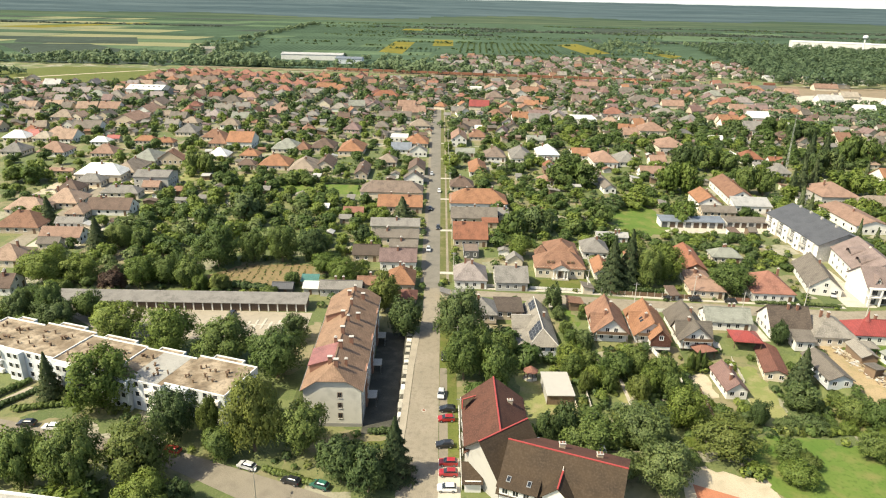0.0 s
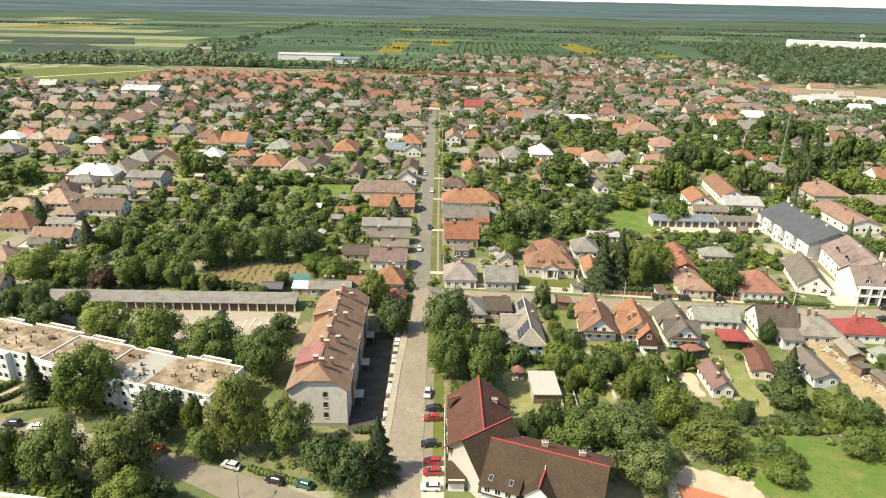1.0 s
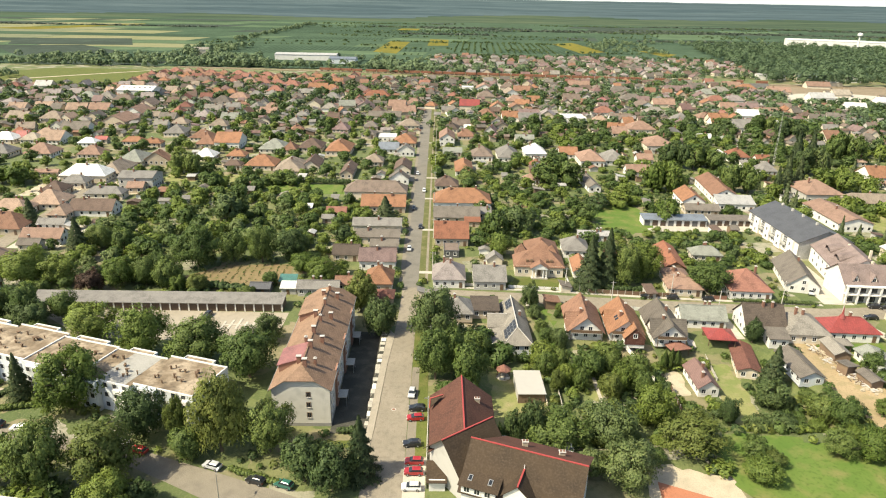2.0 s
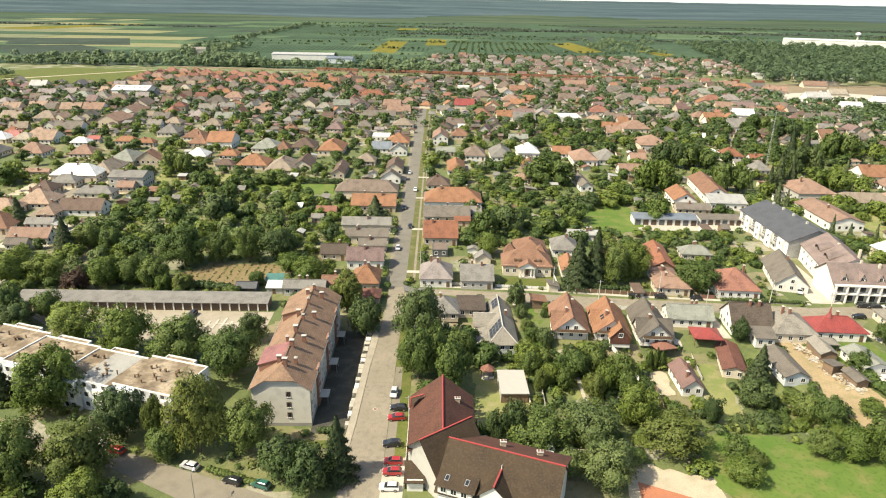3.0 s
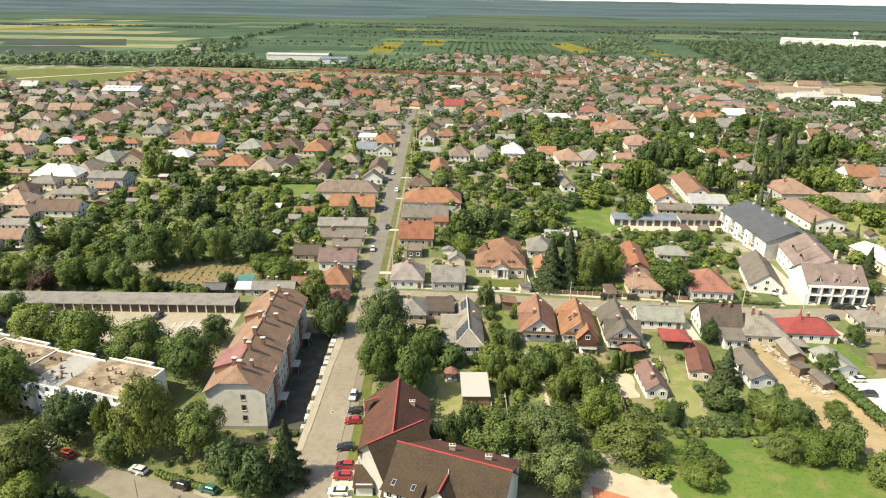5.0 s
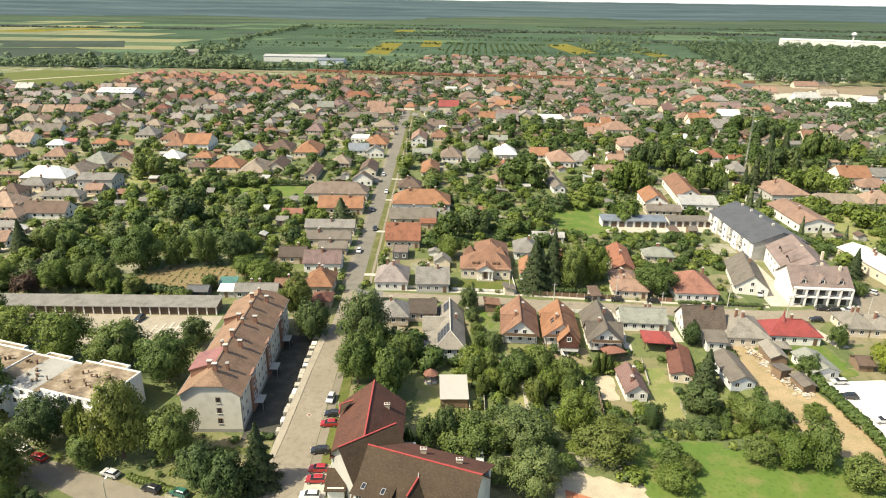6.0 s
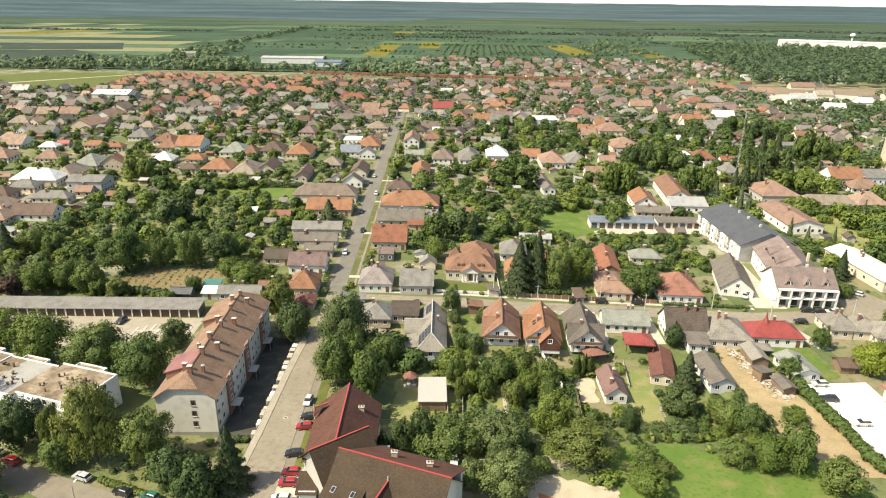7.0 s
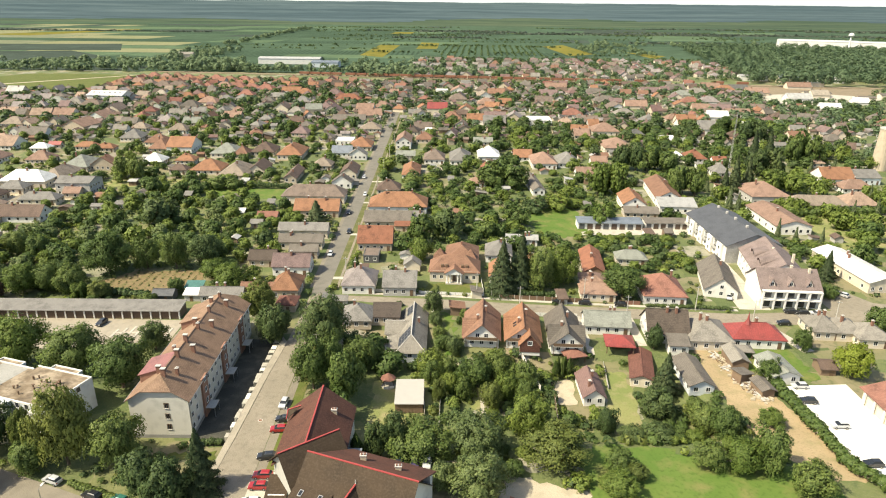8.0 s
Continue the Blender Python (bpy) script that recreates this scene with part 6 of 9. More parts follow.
# ---- the school-like building with red ridges ----
def school():
    ob = thing("large_house", 0, 0, 0, "large white building with dark brown roofs and red ridge tiles", "building")

    def wing(x, y, L, W, rot, eave, rise, over=0.6, wallmat="wall_white", tiles="roof_schoolbrown"):
        claim(x, y, L, W, rot)
        m = pose(x, y, 0, 0, 0, rot)
        wl = part("wall", wall_geo(L, W, eave, rise, "gable"), wallmat, ob, m=m)
        rf = part("roof", roof_geo(L, W, eave, rise, "gable", over), tiles, ob, "dark brown tile roof", m=m)
        zr = eave + rise + 0.14
        part("ridge", Geo().box(-L / 2 - over, L / 2 + over, -0.15, 0.15, zr - 0.06, zr + 0.1), "ridge_red", rf, "painted red ridge tiles")
        return wl, rf, m

    wing(10.3, 118.0, 18.8, 13.0, 90, 6.3, 5.1, tiles="roof_schoolred")
    # white gable given grey plaster: shade of its deep eaves put in colour
    wing(11.0, 108.3, 11.0, 10.5, 36.5, 6.6, 4.9, 1.0, "wall_greywall")
    wl, rf, m = wing(22.0, 100.3, 21.4, 14.0, -21.0, 6.0, 6.3)
    # rear slope is lit otherwise; the redder tile colour stands for that light
    rear = part("rear_slope", Geo().slab([(-9.6, 0.05, 12.46), (11.3, 0.05, 12.46), (11.3, 8.4, 8.3), (-6.4, 8.4, 8.3)], 0.2), "roof_schoolred", ob, "flatter rear roof slope of brown tiles, coloured redder for its light", m=m)
    part("rear_wall", Geo().box(-6.0, 10.6, 6.9, 8.0, -0.2, 8.3), "wall_white", rear)
    # gabled dormer with red ridge on the front slope, and a shed dormer with rooflights
    d = part("dormer", Geo().poly([(-2.6, -7.2, 5.5), (2.6, -7.2, 5.5), (2.6, -7.2, 7.6), (0, -7.2, 10.0), (-2.6, -7.2, 7.6), (-2.6, -4.9, 7.6), (2.6, -4.9, 7.6), (0, -2.6, 10.0)],
                                  [(0, 1, 2, 3, 4), (0, 4, 5), (1, 6, 2)]), "wall_white", ob, "white gabled dormer", m=m)
    part("roof", Geo().slab([(-3.0, -7.6, 7.4), (0, -7.6, 10.15), (0, -2.2, 10.15), (-3.0, -4.4, 7.4)], 0.14).slab([(0, -7.6, 10.15), (3.0, -7.6, 7.4), (3.0, -4.4, 7.4), (0, -2.2, 10.15)], 0.14), "roof_schoolbrown", d)
    part("ridge", Geo().box(-0.15, 0.15, -7.6, -2.2, 10.12, 10.3), "ridge_red", d, "painted red ridge tiles")
    part("vane", Geo().tube((0, -2.4, 10.2), (0, -2.4, 11.2), 0.09, 0.06, 6), "frame_white", d, "pale finial")
    sd = part("shed_dormer", Geo().box(-10.6, -4.0, -7.5, -4.6, 5.6, 7.6), "wall_white", ob, "white shed dormer", m=m)
    part("roof", Geo().slab([(-11.2, -8.0, 7.55), (-3.4, -8.0, 7.55), (-3.4, -3.9, 8.6), (-11.2, -3.9, 8.6)], 0.14), "roof_schoolbrown", sd)
    for u in (-9.3, -5.4):
        part("rooflight", Geo().slab([(u - 0.4, -6.6, 8.02), (u + 0.4, -6.6, 8.02), (u + 0.4, -5.3, 8.36), (u - 0.4, -5.3, 8.36)], 0.12), "steel", sd, "grey metal rooflight frame")
        part("pane", Geo().slab([(u - 0.28, -6.45, 8.08), (u + 0.28, -6.45, 8.08), (u + 0.28, -5.45, 8.34), (u - 0.28, -5.45, 8.34)], 0.03), "glass_dark", sd)
    for u in (-9.5, -7.5, -5.5):
        add_window(sd, u, -7.5, 5.9, 0, True)
    for u in (3.5, 6.5, 9.5):
        for lev in (1.0, 3.7):
            add_window(ob, 22.0 + u * 0.918 - 7 * 0.396, 100.4 - u * 0.396 - 7 * 0.918, lev, -23.3, True)
    for u in (-5, 0, 5):
        for lev in (1.0, 3.6):
            add_window(ob, 3.3, 119.0 + u, lev, -90, True)
    for cx, cy, cz in ((13.6, 121.6, 9.2), (21.9, 104.0, 11.4), (28.6, 101.3, 11.2)):
        c = part("chimney", Geo().box(-0.55, 0.55, -0.35, 0.35, -2.0, 0.5), "wall_beige", ob, "beige rendered chimney stack", m=pose(cx, cy, cz))
        part("cap", Geo().box(-0.65, 0.65, -0.45, 0.45, 0.5, 0.62), "cap_pale", c)
        for fu in (-0.3, 0.3):
            part("flue", Geo().box(fu - 0.16, fu + 0.16, -0.18, 0.18, 0.62, 0.85), "brick_red", c)
    # small red-edged gable on the western slope
    sm = part("dormer", Geo().slab([(3.2, 121.6, 7.0), (6.2, 123.4, 9.3), (3.2, 123.4, 8.2)], 0.1).slab([(3.2, 125.2, 7.0), (3.2, 123.4, 8.2), (6.2, 123.4, 9.3)], 0.1), "roof_schoolbrown", ob)
    part("ridge", Geo().tube((3.2, 121.6, 7.05), (3.3, 123.4, 8.3), 0.12, 0.12, 5).tube((3.2, 123.4, 8.3), (6.2, 123.4, 9.4), 0.12, 0.12, 5), "ridge_red", sm)
    part("porch_wall", Geo().box(3.4, 6.6, 103.6, 107.8, -0.1, 2.7), "wall_white", ob)
    part("porch_roof", Geo().slab([(2.8, 103.0, 2.5), (7.0, 103.0, 2.5), (7.0, 108.3, 3.7), (2.8, 108.3, 3.7)], 0.14), "roof_schoolbrown", ob)
    part("annex", Geo().box(16.2, 19.5, 112.5, 116.5, -0.1, 3.0), "wall_white", ob)
    part("annex_roof", Geo().slab([(15.9, 112, 3.0), (19.9, 112, 3.0), (19.9, 117, 3.4), (15.9, 117, 3.4)], 0.1), "roof_bluegrey", ob, "blue-grey sheet roof")


school()


# ---- the villa with the columned porch ----
def villa():
    ob = thing("villa", 40.6, 217.0, -3, "cream villa with terracotta hipped roofs and white columned porch", "house")
    claim(40.6, 221, 18, 28, -3)
    part("wall", Geo().box(-8.4, 8.4, -5.4, 5.0, -0.2, 4.2), "wall_cream", ob)
    part("roof", roof_geo(16.8, 10.4, 4.2, 4.0, "hip", 0.6), "roof_terracotta", ob)
    part("rear_wall", Geo().box(-3.5, 8.0, 5.0, 20.0, -0.2, 4.0), "wall_cream", ob)
    part("rear_roof", roof_geo(15.0, 11.5, 4.0, 3.6, "hip", 0.5), "roof_terracotta", ob, m=pose(2.2, 13, 0, 0, 0, 90))
    for cx, cy in ((-5.6, 8.2), (5.4, 7.6)):
        t = part("turret", Geo().box(cx - 2, cx + 2, cy - 2, cy + 2, 0, 4.6), "wall_cream", ob)
        part("turret_roof", roof_geo(4, 4, 4.6, 2.7, "hip", 0.5), "roof_terracotta", t, m=pose(cx, cy, 0))
    porch = part("porch", Geo().box(-2.9, 2.9, -7.6, -5.42, 3.7, 4.2), "frame_white", ob, "white porch entablature")
    part("porch_floor", Geo().box(-2.9, 2.9, -7.6, -5.42, 0, 0.5), "concrete", porch)
    part("pediment", Geo().poly([(-2.9, -7.6, 4.2), (2.9, -7.6, 4.2), (0, -7.6, 5.9), (-2.9, -4, 4.2), (2.9, -4, 4.2), (0, -4, 5.9)], [(0, 1, 2), (5, 4, 3), (0, 2, 5, 3), (1, 4, 5, 2)]), "frame_white", porch)
    part("porch_roof", Geo().slab([(-3.3, -8.0, 4.15), (0, -8.0, 6.15), (0, -2.6, 6.15), (-3.3, -4.4, 4.15)], 0.14).slab([(0, -8.0, 6.15), (3.3, -8.0, 4.15), (3.3, -4.4, 4.15), (0, -2.6, 6.15)], 0.14), "roof_terracotta", porch)
    col = Geo().tube((0, 0, 0.5), (0, 0, 3.7), 0.24, 0.2, 10).box(-0.32, 0.32, -0.32, 0.32, 0.5, 0.7).box(-0.32, 0.32, -0.32, 0.32, 3.5, 3.7).mesh("column", "frame_white")
    for u in (-2.4, -1.3, 1.3, 2.4):
        part("column", col, None, porch, m=pose(u, -7.2, 0))
    for u in (-6.8, -4.4, 4.4, 6.8):
        add_window(ob, u, -5.4, 1.3, 0, True)
        part("dormer_window", Geo().box(u * 0.62 - 0.45, u * 0.62 + 0.45, -4.4, -3.2, 5.2, 5.9), "wood_brown", ob)
    part("door", DOOR_MESH, None, ob, m=pose(0, -5.4, 0.5))
    part("chimney", CHIMNEY_MESH, None, ob, m=pose(2, 12, 7.6))
    part("terrace", Geo().box(-2.0, 7.0, 20.0, 25.5, -0.1, 0.5), "wall_white", ob, "white terrace")


villa()


# ---- house with solar panels ----
def solar_house():
    ob = thing("house", 27.7, 174.8, 90, "house with grey hipped roof carrying dark solar panels", "house")
    ob.matrix_basis = pose(27.7, 174.8, -2.1, 0, 0, 90)
    claim(27.7, 174.8, 9, 25, 0)
    claim(22.4, 170.5, 4, 16, 0)
    L, W, eave, rise = 24.6, 7.8, 2.7, 3.3
    a, b, o = L / 2, W / 2, 0.5
    s, zr, xs = rise / b, eave + rise, -L / 2 + b * 0.95
    zo = eave - o * s
    part("wall", Geo().box(-a, a, -b, b, -1.2, eave).poly([(a, -b, eave), (a, b, eave), (a, 0, zr - 0.05)], [(0, 1, 2)]), "wall_bluewhite", ob)
    roof = Geo()
    for sg in (-1, 1):
        q = [(-a - o, sg * (b + o), zo), (a + o, sg * (b + o), zo), (a + o, 0, zr), (xs, 0, zr)]
        roof.slab(q if sg < 0 else q[::-1], 0.14)
    roof.slab([(-a - o, b + o, zo), (-a - o, -b - o, zo), (xs, 0, zr)], 0.14)
    part("roof", roof, "roof_greybeige", ob, "weathered grey fibre-cement roof")
    # gabled wing and glazed veranda towards the west
    wing = part("side_wing", wall_geo(6.4, 6.0, eave, 2.5, "gable"), "wall_white", ob, m=pose(1.4, b + 0.5, 0, 0, 0, 90))
    part("roof", roof_geo(6.4, 6.0, eave, 2.5, "gable", 0.5), "roof_greybeige", wing)
    part("ridge_tiles", Geo().box(-2.2, 3.7, -0.12, 0.12, eave + 2.48, eave + 2.64), "cap_pale", wing, "pale ridge tiles")
    add_window(wing, 3.2, 0, 1.0, 90, True)
    ver = part("veranda", Geo().box(-a + 0.6, -2.0, b, b + 3.3, -1.2, 0.75).box(-a + 0.6, -2.0, b, b + 3.3, 1.75, 2.0), "wall_white", ob, "white lean-to veranda with a band of windows")
    part("roof", Geo().slab([(-a + 0.2, b + 3.7, 1.9), (-a + 0.2, b + 0.2, 2.62), (-1.7, b + 0.2, 2.62), (-1.7, b + 3.7, 1.9)], 0.12), "roof_greybeige", ver)
    part("pane", Geo().box(-a + 0.75, -2.1, b + 0.1, b + 3.15, 0.75, 1.75), "glass_dark", ver)
    for i in range(8):
        u = -a + 0.65 + i * (a - 2.7) / 7
        part("post", Geo().box(u - 0.05, u + 0.05, b + 3.16, b + 3.26, 0.75, 1.75), "frame_white", ver)
    for i in range(4):
        part("post", Geo().box(-a + 0.62, -a + 0.72, b + 0.3 + i * 0.95, b + 0.4 + i * 0.95, 0.75, 1.75), "frame_white", ver)
    ridge = Geo().box(xs, a + o, -0.14, 0.14, zr + 0.02, zr + 0.18)
    for sy in (-1, 1):
        ridge.tube((xs, 0, zr + 0.08), (-a - o, sy * (b + o), zo + 0.05), 0.12, 0.12, 5)
    part("ridge_tiles", ridge, "cap_pale", ob, "pale ridge tiles")
    cell = Geo().slab([(-0.85, -0.5, 0.06), (0.85, -0.5, 0.06), (0.85, 0.5, 0.06), (-0.85, 0.5, 0.06)], 0.05).mesh("solar_panel", "solar_glass")
    rim = Geo().box(-0.88, 0.88, -0.53, -0.5, 0.0, 0.08).box(-0.88, 0.88, 0.5, 0.53, 0.0, 0.08).box(-0.88, -0.85, -0.5, 0.5, 0.0, 0.08).box(0.85, 0.88, -0.5, 0.5, 0.0, 0.08).mesh("frame", "steel")
    # four rows stepped along the hip, two rows over the north end
    spots = [(xs + 1.3 - v * 0.8 + i * 1.78, v) for v in (0.62, 1.46, 2.3, 3.14) for i in range(3)] + [(a - 6.0 + i * 1.78, v) for v in (0.62, 1.46, 2.9) for i in range(3)]
    for u, v in spots:
        p = part("solar_panel", cell, None, ob, m=pose(u, v, zr - v * s + 0.1) @ Matrix.Rotation(-math.atan(s), 4, "X"))
        part("frame", rim, None, p)
    for u in (6, 9):
        add_window(ob, u, b, 1.0, 180, True)
    for v in (-2.4, 0.2, 2.6):
        add_window(ob, -a, v, 0.6, -90, True)
    c = part("chimney", CHIMNEY_MESH, None, ob, m=pose(2.0, -1.8, zr - 1.2))
    part("cap", CAP_MESH, None, c)


solar_house()


# ---- white flat shed, gazebo, red carport ----
shed = thing("garden_shed", 28.4, 143.7, 1, "timber-clad shed with white flat roof on the grass", "shed")
claim(28.4, 143.7, 7.5, 11.4, 1)
part("wall", Geo().box(-3.35, 3.35, -5.0, 5.0, -0.1, 2.85), "wall_greywall", shed)
part("cladding", Geo().box(-3.4, 3.4, -5.06, -5.0, 0.0, 2.8), "wall_brownwall", shed)
for u in np.arange(-3.2, 3.3, 0.8):
    part("plank", Geo().box(u - 0.03, u + 0.03, -5.1, -5.06, 0.0, 2.8), "wood_brown", shed)
part("roof", Geo().slab([(-3.55, -5.5, 3.0), (3.55, -5.5, 3.0), (3.55, 5.5, 3.1), (-3.55, 5.5, 3.1)], 0.16), "sheet_pale", shed)

gaz = thing("gazebo", 22.5, 150.6, 10, "small octagonal gazebo with red tile roof", "gazebo")
claim(22.5, 150.6, 4, 4, 0)
part("roof", Geo().poly([(2.05 * math.cos(i * math.pi / 4), 2.05 * math.sin(i * math.pi / 4), 2.5) for i in range(8)] + [(0, 0, 4.0)], [(i, (i + 1) % 8, 8) for i in range(8)]), "roof_salmonred", gaz)
for i in range(8):
    u, v = 1.7 * math.cos(i * math.pi / 4), 1.7 * math.sin(i * math.pi / 4)
    part("post", Geo().box(u - 0.07, u + 0.07, v - 0.07, v + 0.07, 0, 2.6), "wood_brown", gaz)
part("floor", Geo().tube((0, 0, 0), (0, 0, 0.2), 1.95, 1.95, 8), "concrete", gaz)
part("railing", Geo().box(-1.3, 1.3, -1.62, -1.54, 0.3, 0.95), "frame_white", gaz)


def carport(x, y, w, d, rot, h, rise, roof, label):
    ob = thing("carport", x, y, rot, label, "carport")
    claim(x, y, w, d, rot)
    part("roof", roof_geo(w, d, h, rise, "hip", 0.3), roof, ob)
    for sx in (-1, 1):
        for sy in (-1, 1):
            part("post", Geo().box(sx * (w / 2 - 0.2) - 0.1, sx * (w / 2 - 0.2) + 0.1, sy * (d / 2 - 0.2) - 0.1, sy * (d / 2 - 0.2) + 0.1, 0, h + 0.05), "wood_brown", ob)
    part("back_wall", Geo().box(-w / 2 + 0.3, w / 2 - 0.3, d / 2 - 0.4, d / 2 - 0.25, 0, h), "wood_brown", ob)


carport(86.0, 166.5, 7.6, 6.8, -6, 2.5, 1.6, "roof_red", "carport with red hipped tile roof in the yard")
carport(72.6, 162.5, 5.6, 4.6, 14, 2.5, 1.0, "roof_salmonred", "porch with red-orange tile roof behind the house")
carport(118.5, 163.0, 6.0, 3.6, -6, 2.4, 1.0, "roof_greybeige", "open shed with pale grey tile roof")


# ---- modern terrace with dark roof, the mansard shop, long sheds ----
def dark_terrace():
    ob = thing("terrace_building", 152.0, 252.8, 91.5, "modern white two-storey terrace with dark grey metal roof", "building")
    L, W, eave, rise = 40.0, 21.0, 6.8, 4.4
    claim(152.0, 252.8, W, L, 1.5)
    part("wall", wall_geo(L, W, eave, rise, "gable"), "wall_white", ob)
    part("gable_cladding", Geo().poly([(-L / 2 - 0.05, -W / 2, 0), (-L / 2 - 0.05, W / 2, 0), (-L / 2 - 0.05, W / 2, eave), (-L / 2 - 0.05, 0, eave + rise - 0.1), (-L / 2 - 0.05, -W / 2, eave)], [(0, 4, 3, 2, 1)]), "roof_lightgrey", ob, "light grey sheet cladding")
    part("roof", roof_geo(L, W, eave, rise, "gable", 0.5), "roof_darkgrey", ob)
    for i in range(4):
        u = -15.5 + i * 9
        part("projecting_bay", Geo().box(u - 2.2, u + 2.2, W / 2, W / 2 + 0.9, 0, eave - 0.45), "wall_white", ob)
        bay = part("balcony", Geo().box(u + 2.2, u + 6.6, W / 2 + 0.02, W / 2 + 1.3, 3.0, 3.2).box(u + 2.2, u + 6.6, W / 2 + 1.22, W / 2 + 1.3, 3.2, 4.1), "wall_greywall", ob)
        # flat dark panel on the wall paints the shade of a balcony recess
        part("recess_shade", Geo().box(u + 2.5, u + 6.3, W / 2, W / 2 + 0.04, 3.2, 5.9), "wall_darkgrey", ob, "dark flush panel for the shade of a recessed balcony")
        for lev in (0.8, 3.9):
            add_window(ob, u, W / 2 + 0.9, lev, 180, True)
            add_window(ob, u + 3.6, W / 2, lev, 180, True)
            add_window(ob, u + 5.3, W / 2, lev, 180, True)
    for u in (-12, -2, 6, 14):
        part("roof_vent", Geo().box(u - 0.4, u + 0.4, -0.4, 0.4, eave + rise - 0.2, eave + rise + 0.9), "cap_pale", ob)


dark_terrace()


def mansard_shop():
    ob = thing("shop_building", 147.6, 200.5, -4, "white corner building with brown shingle roof, dormers and arcade", "building")
    claim(146, 200.5, 18, 15, -4)
    claim(149.6, 217, 14, 28, -11)
    part("wall", wall_geo(18.4, 13.0, 6.4, 4.6, "gable"), "wall_white", ob)
    part("roof", roof_geo(18.4, 13.0, 6.4, 4.6, "gable", 0.5), "roof_shingle", ob)
    rear = part("rear_wing", wall_geo(27.0, 16.0, 6.4, 5.0, "gable"), "wall_white", ob, m=pose(3.0, 16.5, 0, 0, 0, 83))
    part("roof", roof_geo(27.0, 16.0, 6.4, 5.0, "gable", 0.5), "roof_shingle", rear)
    for u in (-5.8, 0, 5.8):
        d = part("dormer", Geo().poly([(u - 1.1, -5.6, 6.9), (u + 1.1, -5.6, 6.9), (u, -5.6, 9.4), (u, -1.4, 9.4)], [(0, 1, 2), (0, 2, 3), (1, 3, 2)]), "wall_white", ob, "pointed white dormer")
        part("roof", Geo().slab([(u - 1.4, -6.0, 6.7), (u, -6.0, 9.6), (u, -1.2, 9.6)], 0.12).slab([(u, -6.0, 9.6), (u + 1.4, -6.0, 6.7), (u, -1.2, 9.6)], 0.12), "roof_shingle", d)
        add_window(d, u, -5.62, 6.95, 0, True)
    for u in (-8.9, -5.3, -1.8, 1.8, 5.3, 8.9):
        part("pillar", Geo().box(u - 0.25, u + 0.25, -8.2, -7.7, 0, 6.2), "frame_white", ob)
    part("gallery", Geo().box(-9.2, 9.2, -8.2, -6.5, 3.0, 3.35).box(-9.2, 9.2, -8.2, -6.5, 5.9, 6.25), "wall_white", ob, "white arcade gallery")
    for lev in (0.3, 3.5):
        for u in (-7.1, -3.55, 0.0, 3.55, 7.1):
            part("shop_window", Geo().box(u - 1.2, u + 1.2, -6.62, -6.5, lev, lev + 2.2), "glass_dark", ob)
    for v in (-8.5, -4, 0.5, 5, 9.5):
        for lev in (0.9, 3.8):
            add_window(rear, v, 8.0, lev, 180, True)
    for v in (-5.5, 3.5):
        eye = Geo()
        arc = [(v + 2.6 * math.cos(t), 5.5 + 0.4 * math.sin(t), 7.9 + 1.9 * math.sin(t)) for t in np.linspace(0, math.pi, 11)]
        eye.poly([(v, 5.8, 7.9)] + arc, [(0, i + 1, i + 2) for i in range(10)])
        part("eyebrow_dormer", eye, "glass_dark", rear, "curved eyebrow dormer")
        n = len(arc)
        rim = Geo().poly([(p[0], p[1] + 0.5, p[2] + 0.06) for p in arc] + [(p[0], 1.2, 10.7) for p in arc] + [(p[0], p[1] + 0.5, p[2] - 0.08) for p in arc],
                         [(i, i + 1, n + i + 1, n + i) for i in range(n - 1)] + [(2 * n + i, 2 * n + i + 1, i + 1, i) for i in range(n - 1)])
        part("eyebrow_roof", rim, "roof_shingle", rear)
    for u, v in ((6.9, -1.2), (2.2, 1.2), (7.4, 12), (3, 18)):
        part("chimney", Geo().box(u - 0.35, u + 0.35, v - 0.35, v + 0.35, 8.0, 11.6), "wall_cream", ob)


mansard_shop()


def long_shed(x, y, L, W, rot, h, roof, bays, label):
    ob = thing("long_shed", x, y, rot, label, "shed")
    claim(x, y, L, W, rot)
    part("wall", Geo().box(-L / 2, L / 2, -W / 2 + 0.25, W / 2, -0.1, h), "wall_white", ob)
    part("roof", Geo().slab([(-L / 2 - 0.3, -W / 2 - 0.4, h + 0.1), (L / 2 + 0.3, -W / 2 - 0.4, h + 0.1), (L / 2 + 0.3, W / 2 + 0.3, h + 0.8), (-L / 2 - 0.3, W / 2 + 0.3, h + 0.8)], 0.14), roof, ob)
    for i in range(bays):
        u = -L / 2 + (i + 0.5) * L / bays
        part("door", Geo().box(u - L / bays * 0.34, u + L / bays * 0.34, -W / 2 + 0.15, -W / 2 + 0.25, 0.05, h - 0.45), "garage_door" if i % 3 else "wall_darkgrey", ob)


long_shed(107.9, 272.6, 27.5, 6.5, -1.5, 2.9, "roof_bluegrey", 8, "long low shed with blue-grey metal roof and doors")
long_shed(132.5, 273.2, 18.5, 5.5, -1.0, 2.8, "roof_greybrown", 6, "row of white garages with dark roof")
hall = thing("market_hall", 146.2, 121.0, -90, "low hall with orange-red sheet roof beside the car park", "building")
claim(146.2, 121.0, 17, 44, 0)
part("wall", Geo().box(-20, 20, -7, 7, -0.1, 4.0), "wall_cream", hall)
part("roof", roof_geo(40, 14, 4.0, 2.0, "gable", 0.8), "roof_salmonred", hall)
